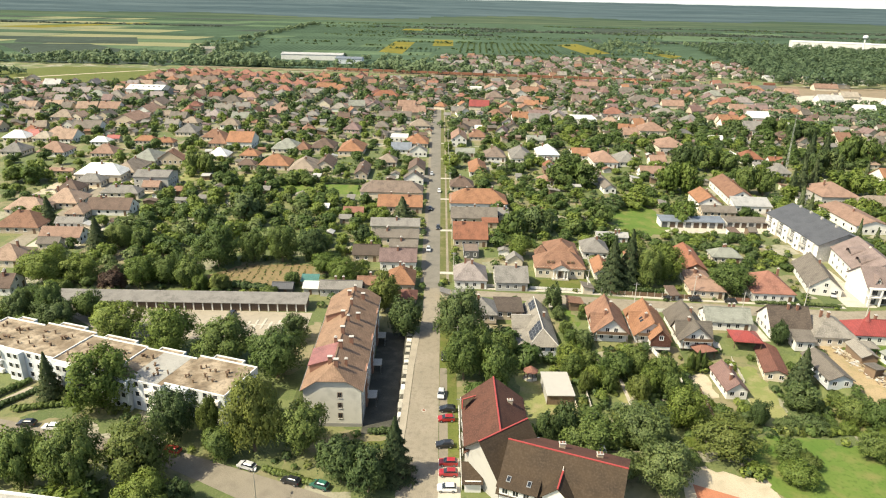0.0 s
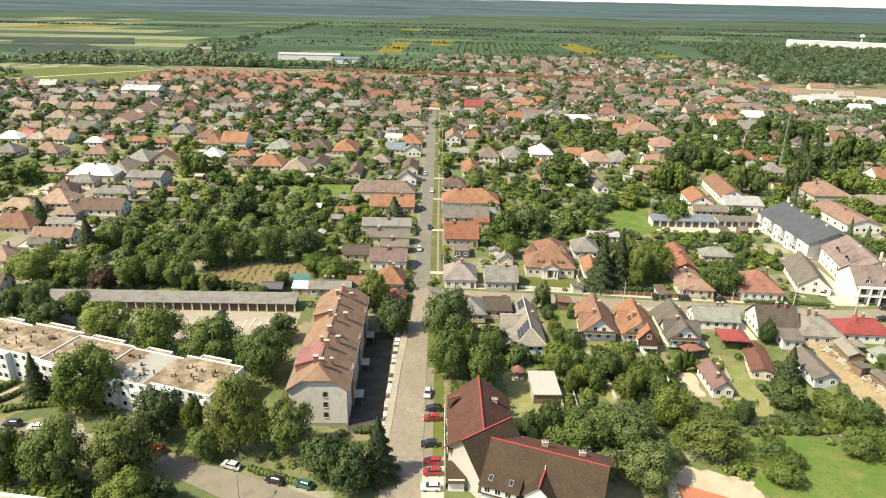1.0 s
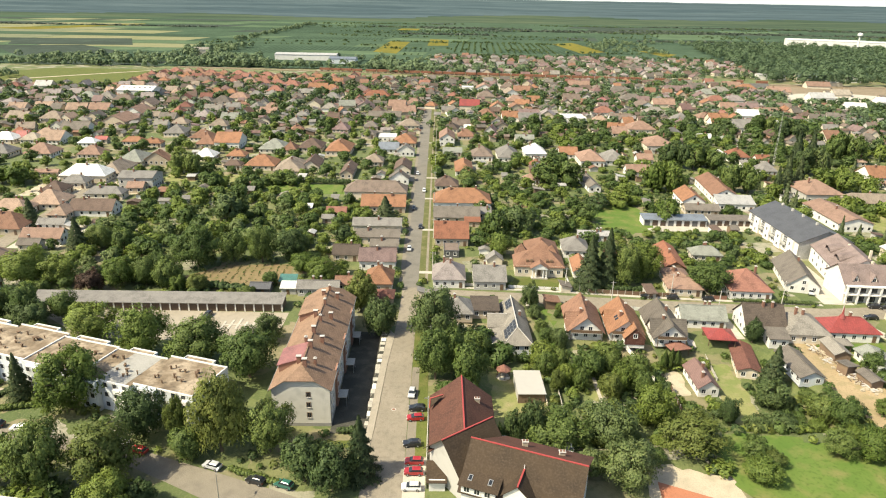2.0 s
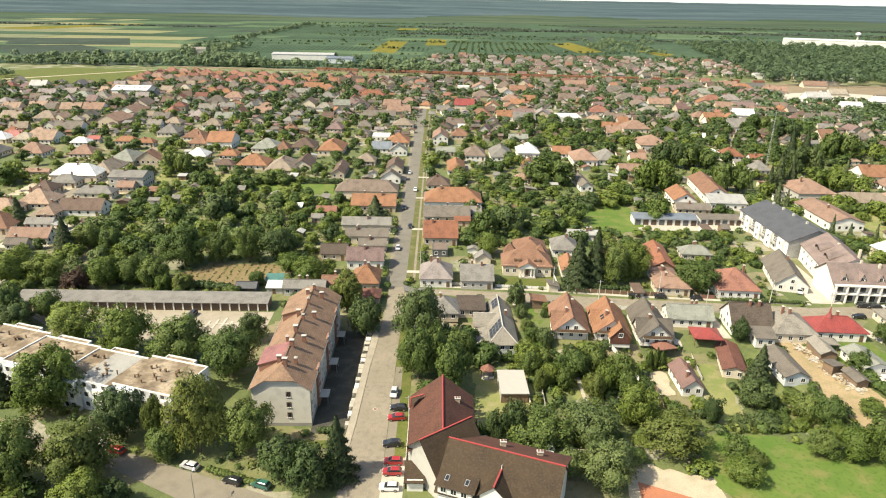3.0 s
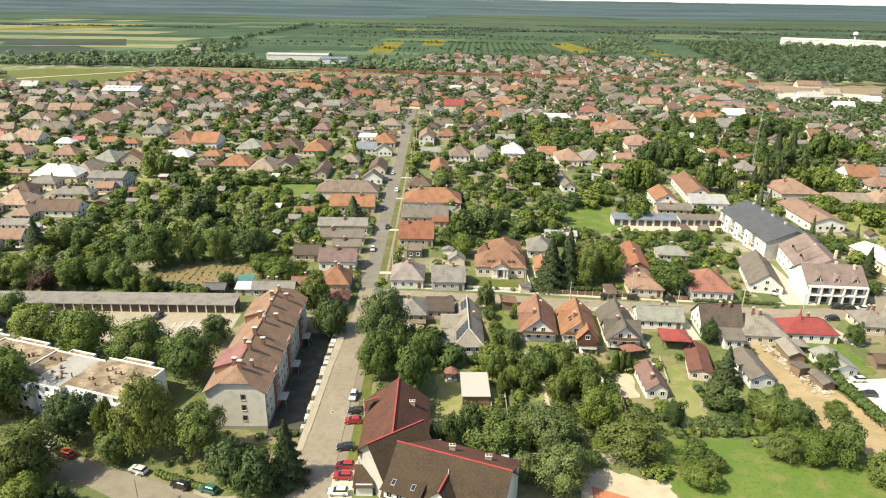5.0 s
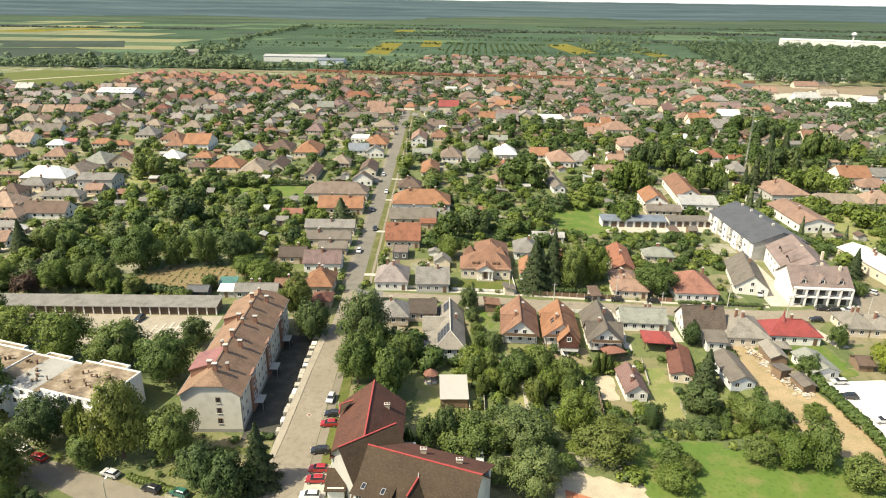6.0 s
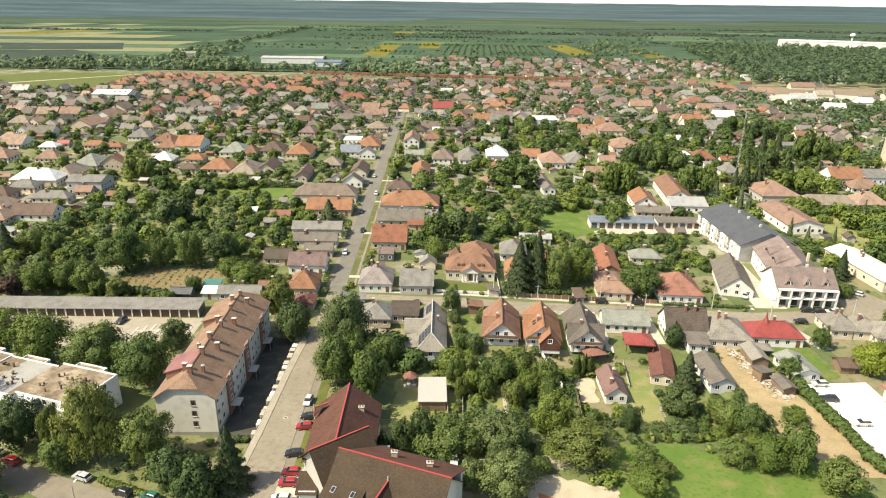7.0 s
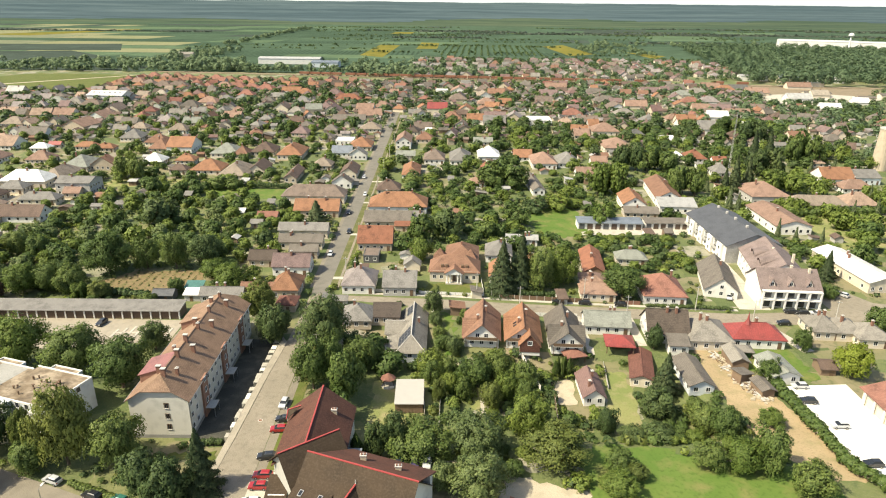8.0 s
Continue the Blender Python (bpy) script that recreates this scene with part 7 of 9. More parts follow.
for u in np.arange(-18.5, 19, 3.7):
    part("pillar", Geo().box(u - 0.2, u + 0.2, -7.7, -7.3, 0, 3.8), "frame_white", hall)


# ---- trees ----
def crown_geo(seed, kind, cards, leaf):
    """A unit crown (radius 1, from z 0.05 to 1) of many small three-cornered leaf sprays set on clumps along the limbs."""
    r = np.random.RandomState(seed)
    if kind == "conifer":
        z = 0.06 + 0.94 * r.rand(cards) ** 1.3
        whorl = np.round(z * 15) / 15 + r.normal(0, 0.012, cards)
        ang = r.rand(cards) * 2 * np.pi
        lobes = 0.76 + 0.26 * np.cos(ang * 5 + whorl * 40) + r.normal(0, 0.06, cards)
        rad = (1.03 - whorl) * lobes * (0.45 + 0.55 * r.rand(cards) ** 0.5)
        c = np.stack([rad * np.cos(ang), rad * np.sin(ang), whorl - rad * 0.07], 1)
        out = np.stack([np.cos(ang), np.sin(ang), np.full(cards, 0.9)], 1)
        size = leaf * (0.8 + 0.9 * r.rand(cards))
    else:
        n = 110 if cards > 5000 else 70 if cards > 1500 else 30
        d = r.normal(size=(n, 3))
        d /= np.linalg.norm(d, axis=1)[:, None]
        d[:, 2] = d[:, 2] * 0.9 + 0.06
        swell = 1 + 0.13 * np.sin(3 * np.arctan2(d[:, 1], d[:, 0]) + seed) + 0.10 * np.sin(5 * d[:, 2] + 2 * seed)
        reach = (0.35 + 0.52 * r.rand(n) ** 0.7) * swell
        cc = d * reach[:, None]
        cr = (0.10 + 0.17 * r.rand(n) ** 1.4) * (1.0 if n > 60 else 1.25 if n > 40 else 1.7)
        idx = r.choice(n, cards * 2, p=cr ** 2 / (cr ** 2).sum())
        o = r.normal(size=(cards * 2, 3))
        o /= np.linalg.norm(o, axis=1)[:, None]
        o[:, 2] = np.where(o[:, 2] < -0.6, -o[:, 2], o[:, 2])
        spread = 1.35 * r.rand(cards * 2) ** 0.45
        p = cc[idx] + o * (cr[idx] * spread)[:, None] * np.array([0.92, 0.92, 1.15])
        dist = np.linalg.norm(p[:, None, :] - cc[None], axis=2) / cr[None]
        keep = np.where((dist < 0.45).sum(1) == 0)[0][:cards]
        c, out = p[keep], o[keep] * 0.45 + p[keep] * 0.75
        out[:, 2] += 0.25
        if kind == "column":
            c[:, :2] *= (1.15 - np.abs(c[:, 2:3]) * 0.8)
        c[:, 2] = 0.5 + c[:, 2] * 0.53
        c[:, 2] = np.where(c[:, 2] < 0.03, 0.03 + 0.2 * r.rand(len(c)), c[:, 2])
        cards = len(c)
        size = leaf * (0.7 + 0.8 * r.rand(cards))
    nrm = out + r.normal(0, 0.6, (cards, 3))
    nrm /= np.linalg.norm(nrm, axis=1)[:, None]
    t = np.cross(nrm, r.normal(size=(cards, 3)))
    t /= np.linalg.norm(t, axis=1)[:, None]
    b = np.cross(nrm, t)
    zs = np.array([1, 1, 0.62 if kind != "conifer" else 0.45])
    tri = [c + (t * u + b * v) * (size * (0.75 + 0.5 * r.rand(cards)))[:, None] * zs for u, v in ((-0.8, -0.8), (0.75, -0.6), (0.15, 1.35))]
    soft = out / np.linalg.norm(out, axis=1)[:, None] + nrm * 0.45
    return np.stack(tri, 1).reshape(-1, 3), np.arange(cards * 3).reshape(-1, 3), np.repeat(soft, 3, axis=0)


def mesh_np(name, v, f, mat, soft):
    """A mesh of leaf sprays; soft are the normals by which the sprays catch the light together, as a clump does."""
    me = bpy.data.meshes.new(name)
    me.from_pydata(v.tolist(), [], f.tolist())
    me.materials.append(MATS[mat])
    me.polygons.foreach_set("use_smooth", [True] * len(me.polygons))
    me.normals_split_custom_set_from_vertices((soft / np.linalg.norm(soft, axis=1)[:, None]).tolist())
    return me


def trunk_geo(kind, seed):
    r = random.Random(seed)
    g = Geo()
    if kind == "conifer":
        return g.tube((0, 0, -0.02), (0, 0, 0.95), 0.05, 0.008, 6)
    g.tube((0, 0, -0.02), (0.02, 0.01, 0.34), 0.06, 0.042, 7)
    g.tube((0.02, 0.01, 0.34), (0.0, 0.0, 0.8), 0.042, 0.012, 6)
    for i in range(5):
        a = i * 1.26 + r.uniform(-0.3, 0.3)
        z = r.uniform(0.22, 0.4)
        g.tube((0.02, 0.01, z), (0.62 * math.cos(a), 0.62 * math.sin(a), z + r.uniform(0.2, 0.32)), 0.03, 0.008, 5)
    return g


KINDS = dict(mid="broad", light="broad", dark="broad", olive="broad", silver="broad", purple="broad", yellow="broad", bush="broad", birch="broad", conifer="conifer", column="column")
LEAF = dict(bush="leaf_mid", birch="leaf_olive", column="leaf_mid")
WORDS = dict(mid="leafy green broadleaf tree", light="pale green spreading broadleaf tree", dark="dense dark green broadleaf tree", olive="olive-green tree with loose foliage",
             silver="large tree with silvery green leaves", purple="small purple-leaved ornamental tree", yellow="golden yellow-green leafy tree", bush="rounded dense green bush",
             birch="slender birch trees with thin foliage", conifer="tall dark green conifer", column="narrow dark green columnar cypress")
CROWNS, TRUNKS = {}, {}


JOINED = {}
UNITS = {}


def join_tree(x, y, r, h, kind):
    """A tree past the ones that can be counted: its crown goes into the joined garden trees."""
    shape, var = KINDS[kind], rng.randrange(4)
    if (shape, var) not in UNITS:
        UNITS[(shape, var)] = crown_geo(300 + var, shape, 900, 0.11)
    a = rng.uniform(0, 6.28)
    v, _, n = UNITS[(shape, var)]
    ca, sa = math.cos(a), math.sin(a)
    place = np.stack([x + (v[:, 0] * ca - v[:, 1] * sa) * r, y + (v[:, 0] * sa + v[:, 1] * ca) * r, v[:, 2] * h + ground_z(x, y)], 1)
    JOINED.setdefault(LEAF.get(kind, "leaf_" + kind), []).append((place, np.stack([n[:, 0] * ca - n[:, 1] * sa, n[:, 0] * sa + n[:, 1] * ca, n[:, 2]], 1)))
    PLANTED.append((x, y, r))


def tree(x, y, r, h, kind, near=None, turn=None, group=""):
    shape = KINDS[kind]
    near = y < 235 if near is None else near
    var = rng.randrange(4)
    size = 0 if not near or shape == "column" else 2 if r > 5.2 else 1
    cards, leaf = ((2400, 0.07), (7000, 0.041), (10500, 0.030))[size]
    key = (kind, size, var)
    if key not in CROWNS:
        v, f, n = crown_geo(100 + var * 7 + len(shape), shape, cards, leaf)
        CROWNS[key] = mesh_np("crown", v, f, LEAF.get(kind, "leaf_" + kind), n)
        if (shape, var) not in TRUNKS:
            TRUNKS[(shape, var)] = trunk_geo(shape, var).mesh("trunk", "bark")
    ob = new("bush" if kind == "bush" or h < 2.6 else "tree")
    ob.empty_display_size = 0.3
    ob.matrix_basis = pose(x, y, ground_z(x, y), 0, 0, rng.uniform(0, 360)) @ Matrix.Diagonal((r * rng.uniform(0.92, 1.08), r, h, 1))
    tagged(ob, WORDS[kind], "bush" if ob.name.startswith("bush") else "tree", group)
    part("trunk", TRUNKS[(shape, var)], None, ob)
    part("crown", CROWNS[key], None, ob)
    PLANTED.append((x, y, r))
    return ob


PLANTED = []
tree(-80.6, 129.6, 8.0, 15.6, 'light')
tree(-94.0, 132.8, 4.0, 12.5, 'conifer')
tree(-82.9, 103.3, 4.6, 13.2, 'mid')
tree(-72.8, 103.3, 6.4, 15.2, 'mid')
tree(-61.9, 105.6, 7.1, 13.2, 'olive')
tree(-56.6, 96.2, 5.8, 8.7, 'light')
tree(-59.6, 119.6, 5.7, 12.1, 'dark')
tree(-51.2, 117.9, 2.5, 11.9, 'olive')
tree(-47.7, 113.3, 4.1, 6.8, 'bush')
tree(-41.1, 115.1, 6.4, 19.4, 'olive')
tree(-31.0, 115.3, 6.3, 12.4, 'mid')
tree(-21.7, 106.1, 4.8, 10.6, 'dark')
tree(-15.6, 103.3, 4.5, 10.3, 'dark')
tree(-10.6, 107.6, 5.4, 14.4, 'conifer')
tree(-123.7, 170.9, 4.6, 10.4, 'dark')
tree(-116.4, 173.6, 5.5, 12.0, 'mid')
tree(-111.9, 169.0, 6.0, 8.5, 'dark')
tree(-106.2, 174.9, 4.3, 8.9, 'mid')
tree(-92.6, 164.2, 8.2, 10.1, 'light')
tree(-74.2, 154.7, 7.8, 14.4, 'light')
tree(-58.6, 151.1, 7.8, 13.1, 'mid')
tree(-43.0, 144.1, 8.3, 13.9, 'mid')
tree(-42.7, 163.2, 4.3, 8.5, 'dark')
tree(-132.3, 199.6, 8.0, 12.0, 'light')
tree(-128.9, 227.5, 5.7, 14.0, 'conifer')
tree(-122.0, 202.2, 6.6, 8.4, 'light')
tree(-107.9, 194.8, 4.7, 6.8, 'purple')
tree(-99.9, 198.4, 6.2, 11.0, 'light')
tree(-92.6, 200.5, 5.3, 10.3, 'mid')
tree(-84.5, 198.3, 5.0, 10.2, 'mid')
tree(-88.3, 203.5, 4.3, 10.0, 'mid')
tree(-80.8, 216.5, 8.4, 15.3, 'mid')
tree(-123.7, 234.1, 5.5, 9.1, 'mid')
tree(-112.9, 229.6, 5.0, 9.2, 'mid')
tree(-85.3, 268.7, 8.1, 12.3, 'dark')
tree(-78.0, 327.7, 5.3, 6.3, 'mid')
tree(-69.9, 325.5, 5.0, 6.2, 'mid')
tree(-73.7, 330.7, 4.3, 6.1, 'mid')
tree(-135.1, 345.7, 5.4, 11.5, 'mid')
tree(-126.8, 343.5, 5.0, 11.3, 'mid')
tree(-130.7, 348.7, 4.3, 11.1, 'mid')
tree(-59.3, 221.5, 5.3, 13.6, 'mid')
tree(-48.5, 222.8, 6.4, 13.1, 'dark')
tree(-69.4, 221.0, 5.3, 11.5, 'mid')
tree(-42.5, 212.3, 5.6, 7.6, 'light')
tree(-34.7, 206.1, 6.4, 8.0, 'light')
tree(-32.1, 241.6, 4.0, 7.8, 'dark')
tree(-74.1, 195.7, 3.8, 6.1, 'olive')
tree(-163.5, 257.2, 5.5, 11.8, 'conifer')
tree(-215.6, 321.2, 6.5, 9.0, 'light')
tree(-205.7, 318.6, 6.0, 8.9, 'light')
tree(-210.3, 324.8, 5.2, 8.7, 'light')
tree(-18.5, 274.1, 6.6, 9.8, 'conifer')
tree(-27.7, 273.1, 5.1, 5.6, 'light')
tree(3.8, 162.4, 7.2, 17.4, 'dark')
tree(4.4, 144.5, 5.3, 13.8, 'mid')
tree(12.5, 142.3, 4.9, 13.6, 'mid')
tree(8.6, 147.4, 4.2, 13.3, 'mid')
tree(14.4, 158.6, 5.0, 9.4, 'mid')
tree(-11.7, 170.1, 5.1, 11.6, 'dark')
tree(-18.9, 182.7, 5.0, 12.6, 'olive')
tree(33.5, 151.9, 2.9, 7.0, 'mid')
tree(38.4, 147.0, 2.5, 6.5, 'light')
tree(42.2, 151.2, 2.8, 6.8, 'mid')
tree(37.7, 154.0, 3.1, 7.2, 'mid')
tree(35.6, 144.2, 2.3, 6.3, 'olive')
tree(41.9, 144.9, 2.4, 6.4, 'mid')
tree(45.7, 150.9, 4.0, 8.5, 'mid')
tree(52.4, 144.2, 3.4, 8.0, 'light')
tree(57.6, 149.9, 3.8, 8.3, 'mid')
tree(51.4, 153.7, 4.3, 8.8, 'mid')
tree(48.6, 140.4, 3.1, 7.7, 'olive')
tree(57.1, 141.4, 3.2, 7.8, 'mid')
tree(32.2, 121.2, 7.1, 9.3, 'mid')
tree(44.0, 122.6, 7.2, 11.0, 'dark')
tree(56.4, 130.9, 5.5, 10.4, 'light')
tree(60.4, 116.7, 7.0, 9.1, 'birch')
tree(43.6, 106.2, 6.4, 9.8, 'silver')
tree(36.6, 108.6, 3.2, 6.4, 'silver')
tree(22.0, 121.4, 3.2, 9.4, 'dark')
tree(26.4, 122.4, 3.6, 11.4, 'dark')
tree(33.8, 155.1, 4.3, 8.0, 'light')
tree(40.4, 148.1, 3.8, 5.1, 'light')
tree(93.6, 148.4, 4.9, 11.6, 'conifer')
tree(92.4, 116.4, 3.8, 6.0, 'mid')
tree(99.1, 115.1, 4.2, 7.3, 'light')
tree(104.8, 115.4, 4.6, 10.4, 'mid')
tree(110.4, 108.7, 4.8, 6.7, 'mid')
tree(73.6, 115.5, 3.3, 4.6, 'mid')
tree(76.4, 112.4, 2.7, 3.4, 'olive')
tree(74.9, 131.7, 2.6, 6.5, 'dark')
tree(88.2, 138.5, 4.9, 7.6, 'dark')
tree(79.4, 127.0, 3.2, 4.5, 'dark')
tree(85.1, 127.0, 3.9, 4.9, 'dark')
tree(89.5, 127.1, 3.0, 3.7, 'mid')
tree(97.9, 132.7, 4.2, 6.6, 'mid')
tree(100.7, 128.2, 4.1, 7.3, 'mid')
tree(98.4, 140.2, 2.5, 3.1, 'bush')
tree(112.6, 131.4, 3.2, 4.0, 'light')
tree(99.4, 122.2, 2.3, 2.9, 'light')
tree(72.0, 107.7, 4.0, 5.1, 'light')
tree(93.9, 127.0, 2.7, 3.4, 'light')
tree(143.4, 152.2, 4.9, 9.8, 'yellow')
tree(121.1, 150.7, 3.4, 5.5, 'mid')
tree(56.2, 203.2, 7.0, 18.4, 'conifer')
tree(62.5, 205.3, 6.3, 20.2, 'conifer')
tree(69.1, 205.9, 6.0, 14.8, 'mid')
tree(77.7, 211.1, 6.1, 13.4, 'light')
tree(95.7, 200.8, 7.8, 11.1, 'mid')
tree(27.4, 250.1, 5.9, 12.4, 'mid')
tree(38.7, 258.3, 7.3, 11.9, 'dark')
tree(28.3, 231.2, 5.0, 9.3, 'light')
tree(61.0, 335.7, 8.3, 13.0, 'mid')
tree(73.7, 332.4, 7.7, 12.9, 'mid')
tree(67.7, 340.4, 6.7, 12.6, 'mid')
tree(114.3, 324.3, 6.2, 16.0, 'light')
tree(123.8, 321.9, 5.8, 15.9, 'light')
tree(119.3, 327.8, 5.0, 15.5, 'light')
tree(138.9, 376.7, 5.5, 15.1, 'dark')
tree(147.3, 374.5, 5.1, 15.0, 'dark')
tree(143.3, 379.8, 4.4, 14.7, 'dark')
tree(153.3, 373.5, 7.0, 12.9, 'mid')
tree(164.0, 370.7, 6.5, 12.7, 'mid')
tree(158.9, 377.4, 5.6, 12.5, 'mid')
tree(153.9, 324.3, 5.6, 14.9, 'mid')
tree(162.5, 322.1, 5.2, 14.7, 'mid')
tree(158.4, 327.4, 4.5, 14.4, 'mid')
tree(203.8, 329.3, 6.7, 11.8, 'light')
tree(214.0, 326.6, 6.3, 11.7, 'light')
tree(209.2, 333.1, 5.4, 11.4, 'light')
tree(211.9, 364.2, 5.9, 15.3, 'dark')
tree(220.9, 361.8, 5.5, 15.2, 'dark')
tree(216.6, 367.5, 4.8, 14.8, 'dark')
tree(90.0, 298.3, 6.9, 7.4, 'light')
tree(78.8, 294.9, 6.8, 5.8, 'dark')
tree(4.7, 369.4, 7.0, 7.9, 'light')
tree(20.3, 336.2, 6.1, 6.3, 'mid')
tree(29.7, 345.2, 5.1, 4.6, 'light')
tree(245.5, 457.2, 6.1, 16.0, 'dark')
tree(254.8, 454.7, 5.7, 15.9, 'dark')
tree(250.4, 460.6, 4.9, 15.5, 'dark')
tree(240.1, 486.4, 6.4, 13.7, 'mid')
tree(250.0, 483.8, 6.0, 13.6, 'mid')
tree(245.3, 490.0, 5.2, 13.3, 'mid')
tree(247.3, 393.7, 6.3, 19.1, 'mid')
tree(257.0, 391.2, 5.9, 18.9, 'mid')
tree(252.4, 397.3, 5.1, 18.5, 'mid')
tree(105.9, 276.1, 6.4, 9.7, 'light')
tree(137.7, 285.3, 3.3, 5.4, 'mid')
tree(54.2, 257.5, 4.9, 7.3, 'mid')
tree(68.8, 273.4, 5.7, 8.7, 'mid')
tree(164.2, 203.6, 4.8, 4.0, 'mid')
tree(137.7, 166.5, 2.9, 6.3, 'mid')
tree(166.1, 176.8, 5.1, 8.5, 'mid')
tree(171.6, 216.8, 4.1, 10.9, 'conifer')
tree(203.7, 246.4, 5.5, 8.7, 'light')
tree(33.9, 186.2, 3.4, 8.4, 'dark')
tree(34.6, 179.5, 2.2, 4.6, 'dark')
tree(35.6, 173.6, 2.3, 4.4, 'mid')
tree(36.6, 168.8, 2.6, 5.2, 'mid')
tree(39.8, 165.0, 2.8, 6.0, 'dark')
tree(43.0, 184.5, 1.5, 3.0, 'bush')
tree(41.6, 180.0, 1.2, 2.6, 'bush')
tree(-46.5, 95.5, 2.4, 3.6, 'bush')
tree(-42.0, 93.4, 1.8, 2.8, 'bush')
tree(-51.5, 98.6, 3.0, 5.6, 'dark')
tree(-37.0, 92.0, 1.5, 2.4, 'bush')
tree(95.8, 166.4, 2.6, 7.0, 'dark')
tree(96.9, 168.9, 2.4, 6.8, 'conifer')
for tx, ty, tr, th in ((183.5, 326.0, 5.2, 19.5), (191.8, 330.0, 5.0, 18.5), (177.0, 322.0, 4.2, 14.5), (218.2, 384.0, 6.2, 22.0), (229.0, 388.0, 5.8, 21.0)):
    tree(tx, ty, tr, th, "conifer", group="tall conifers behind the terrace")
for tx, ty in ((67.2, 156.0), (68.3, 154.6), (69.2, 156.4), (70.2, 154.8), (66.4, 154.2)):
    tree(tx, ty, 0.9, 6.5, "column", True, group="cypresses by the yard")
for tx, ty in ((18.6, 118.6), (17.9, 121.2)):
    tree(tx, ty, 1.2, 6.8, "column", True)


def scatter(x0, x1, y0, y1, gap, kinds, rmin, rmax, seed, hk=1.55):
    """Garden trees on a loose grid, kept off buildings, roads and open ground."""
    r = random.Random(seed)
    y = y0
    while y < y1:
        x = x0
        while x < x1:
            px, py = x + r.uniform(-0.45, 0.45) * gap, y + r.uniform(-0.45, 0.45) * gap
            rad = r.uniform(rmin, rmax)
            k = r.choice(kinds)
            hh = rad * r.uniform(hk * 0.8, hk * 1.25)
            if free(px, py, rad * 0.55) and all(abs(px - a) + abs(py - b) > (rad + c) * 0.75 for a, b, c in PLANTED):
                plant = tree if py < 206 and len(PLANTED) < 300 else join_tree
                plant(px, py, rad * (0.55 if k == "conifer" else 1), hh * (1.5 if k == "conifer" else 1), k)
            x += gap
        y += gap


scatter(-128, -44, 226, 300, 8.6, ("mid", "silver", "light", "light", "mid"), 2.2, 4.4, 21, 1.5)
scatter(-128, -50, 192, 226, 7.6, ("mid", "silver", "light", "mid"), 2.4, 4.2, 22)
scatter(-128, -88, 160, 182, 7.0, ("mid", "light", "mid"), 2.6, 4.2, 23)
scatter(30, 64, 114, 164, 5.4, ("mid", "light", "light", "olive"), 1.2, 2.5, 24, 1.25)
scatter(60, 74, 110, 146, 5.6, ("mid", "light", "dark"), 1.2, 2.4, 25, 1.3)
scatter(84, 104, 122, 142, 5.6, ("mid", "mid", "light"), 1.0, 1.8, 26, 1.2)
scatter(-2, 20, 128, 182, 7.0, ("mid", "dark"), 2.8, 4.4, 27)
scatter(72, 128, 206, 262, 5.8, ("mid", "light", "dark"), 1.5, 3.0, 28, 1.2)
scatter(24, 74, 226, 345, 8.6, ("mid", "mid", "light", "light"), 2.0, 4.0, 29, 1.3)
scatter(96, 160, 284, 385, 11.0, ("mid", "light", "mid", "light"), 2.4, 4.8, 30, 1.4)
scatter(-46, -22, 206, 300, 8.0, ("mid", "light", "light"), 1.6, 3.2, 31)
scatter(-130, -46, 300, 348, 9.5, ("mid", "light", "mid"), 2.0, 4.0, 32)
scatter(160, 270, 215, 380, 11.0, ("mid", "light", "light", "conifer"), 2.6, 5.0, 33)
scatter(-215, -130, 185, 350, 12.0, ("mid", "light", "light"), 1.8, 3.6, 34)
scatter(4, 75, 345, 520, 11.0, ("mid", "dark", "light"), 2.0, 4.0, 35)
scatter(-130, -12, 348, 520, 12.0, ("mid", "mid", "light"), 1.8, 3.8, 36)
scatter(75, 300, 385, 520, 12.0, ("mid", "dark", "mid", "light"), 2.8, 5.6, 37)
scatter(-330, -130, 350, 520, 13.0, ("mid", "light", "light"), 2.0, 4.0, 38)
scatter(-110, -66, 88, 108, 6.0, ("mid", "dark", "light"), 2.6, 4.4, 39)


for leafmat, crowns in JOINED.items():
    allv, alln = np.concatenate([c[0] for c in crowns]), np.concatenate([c[1] for c in crowns])
    tagged(new("garden_trees", mesh_np("garden_trees", allv, np.arange(len(allv)).reshape(-1, 3), leafmat, alln)), "many garden trees and shrubs between far houses", "trees", kind="stuff")


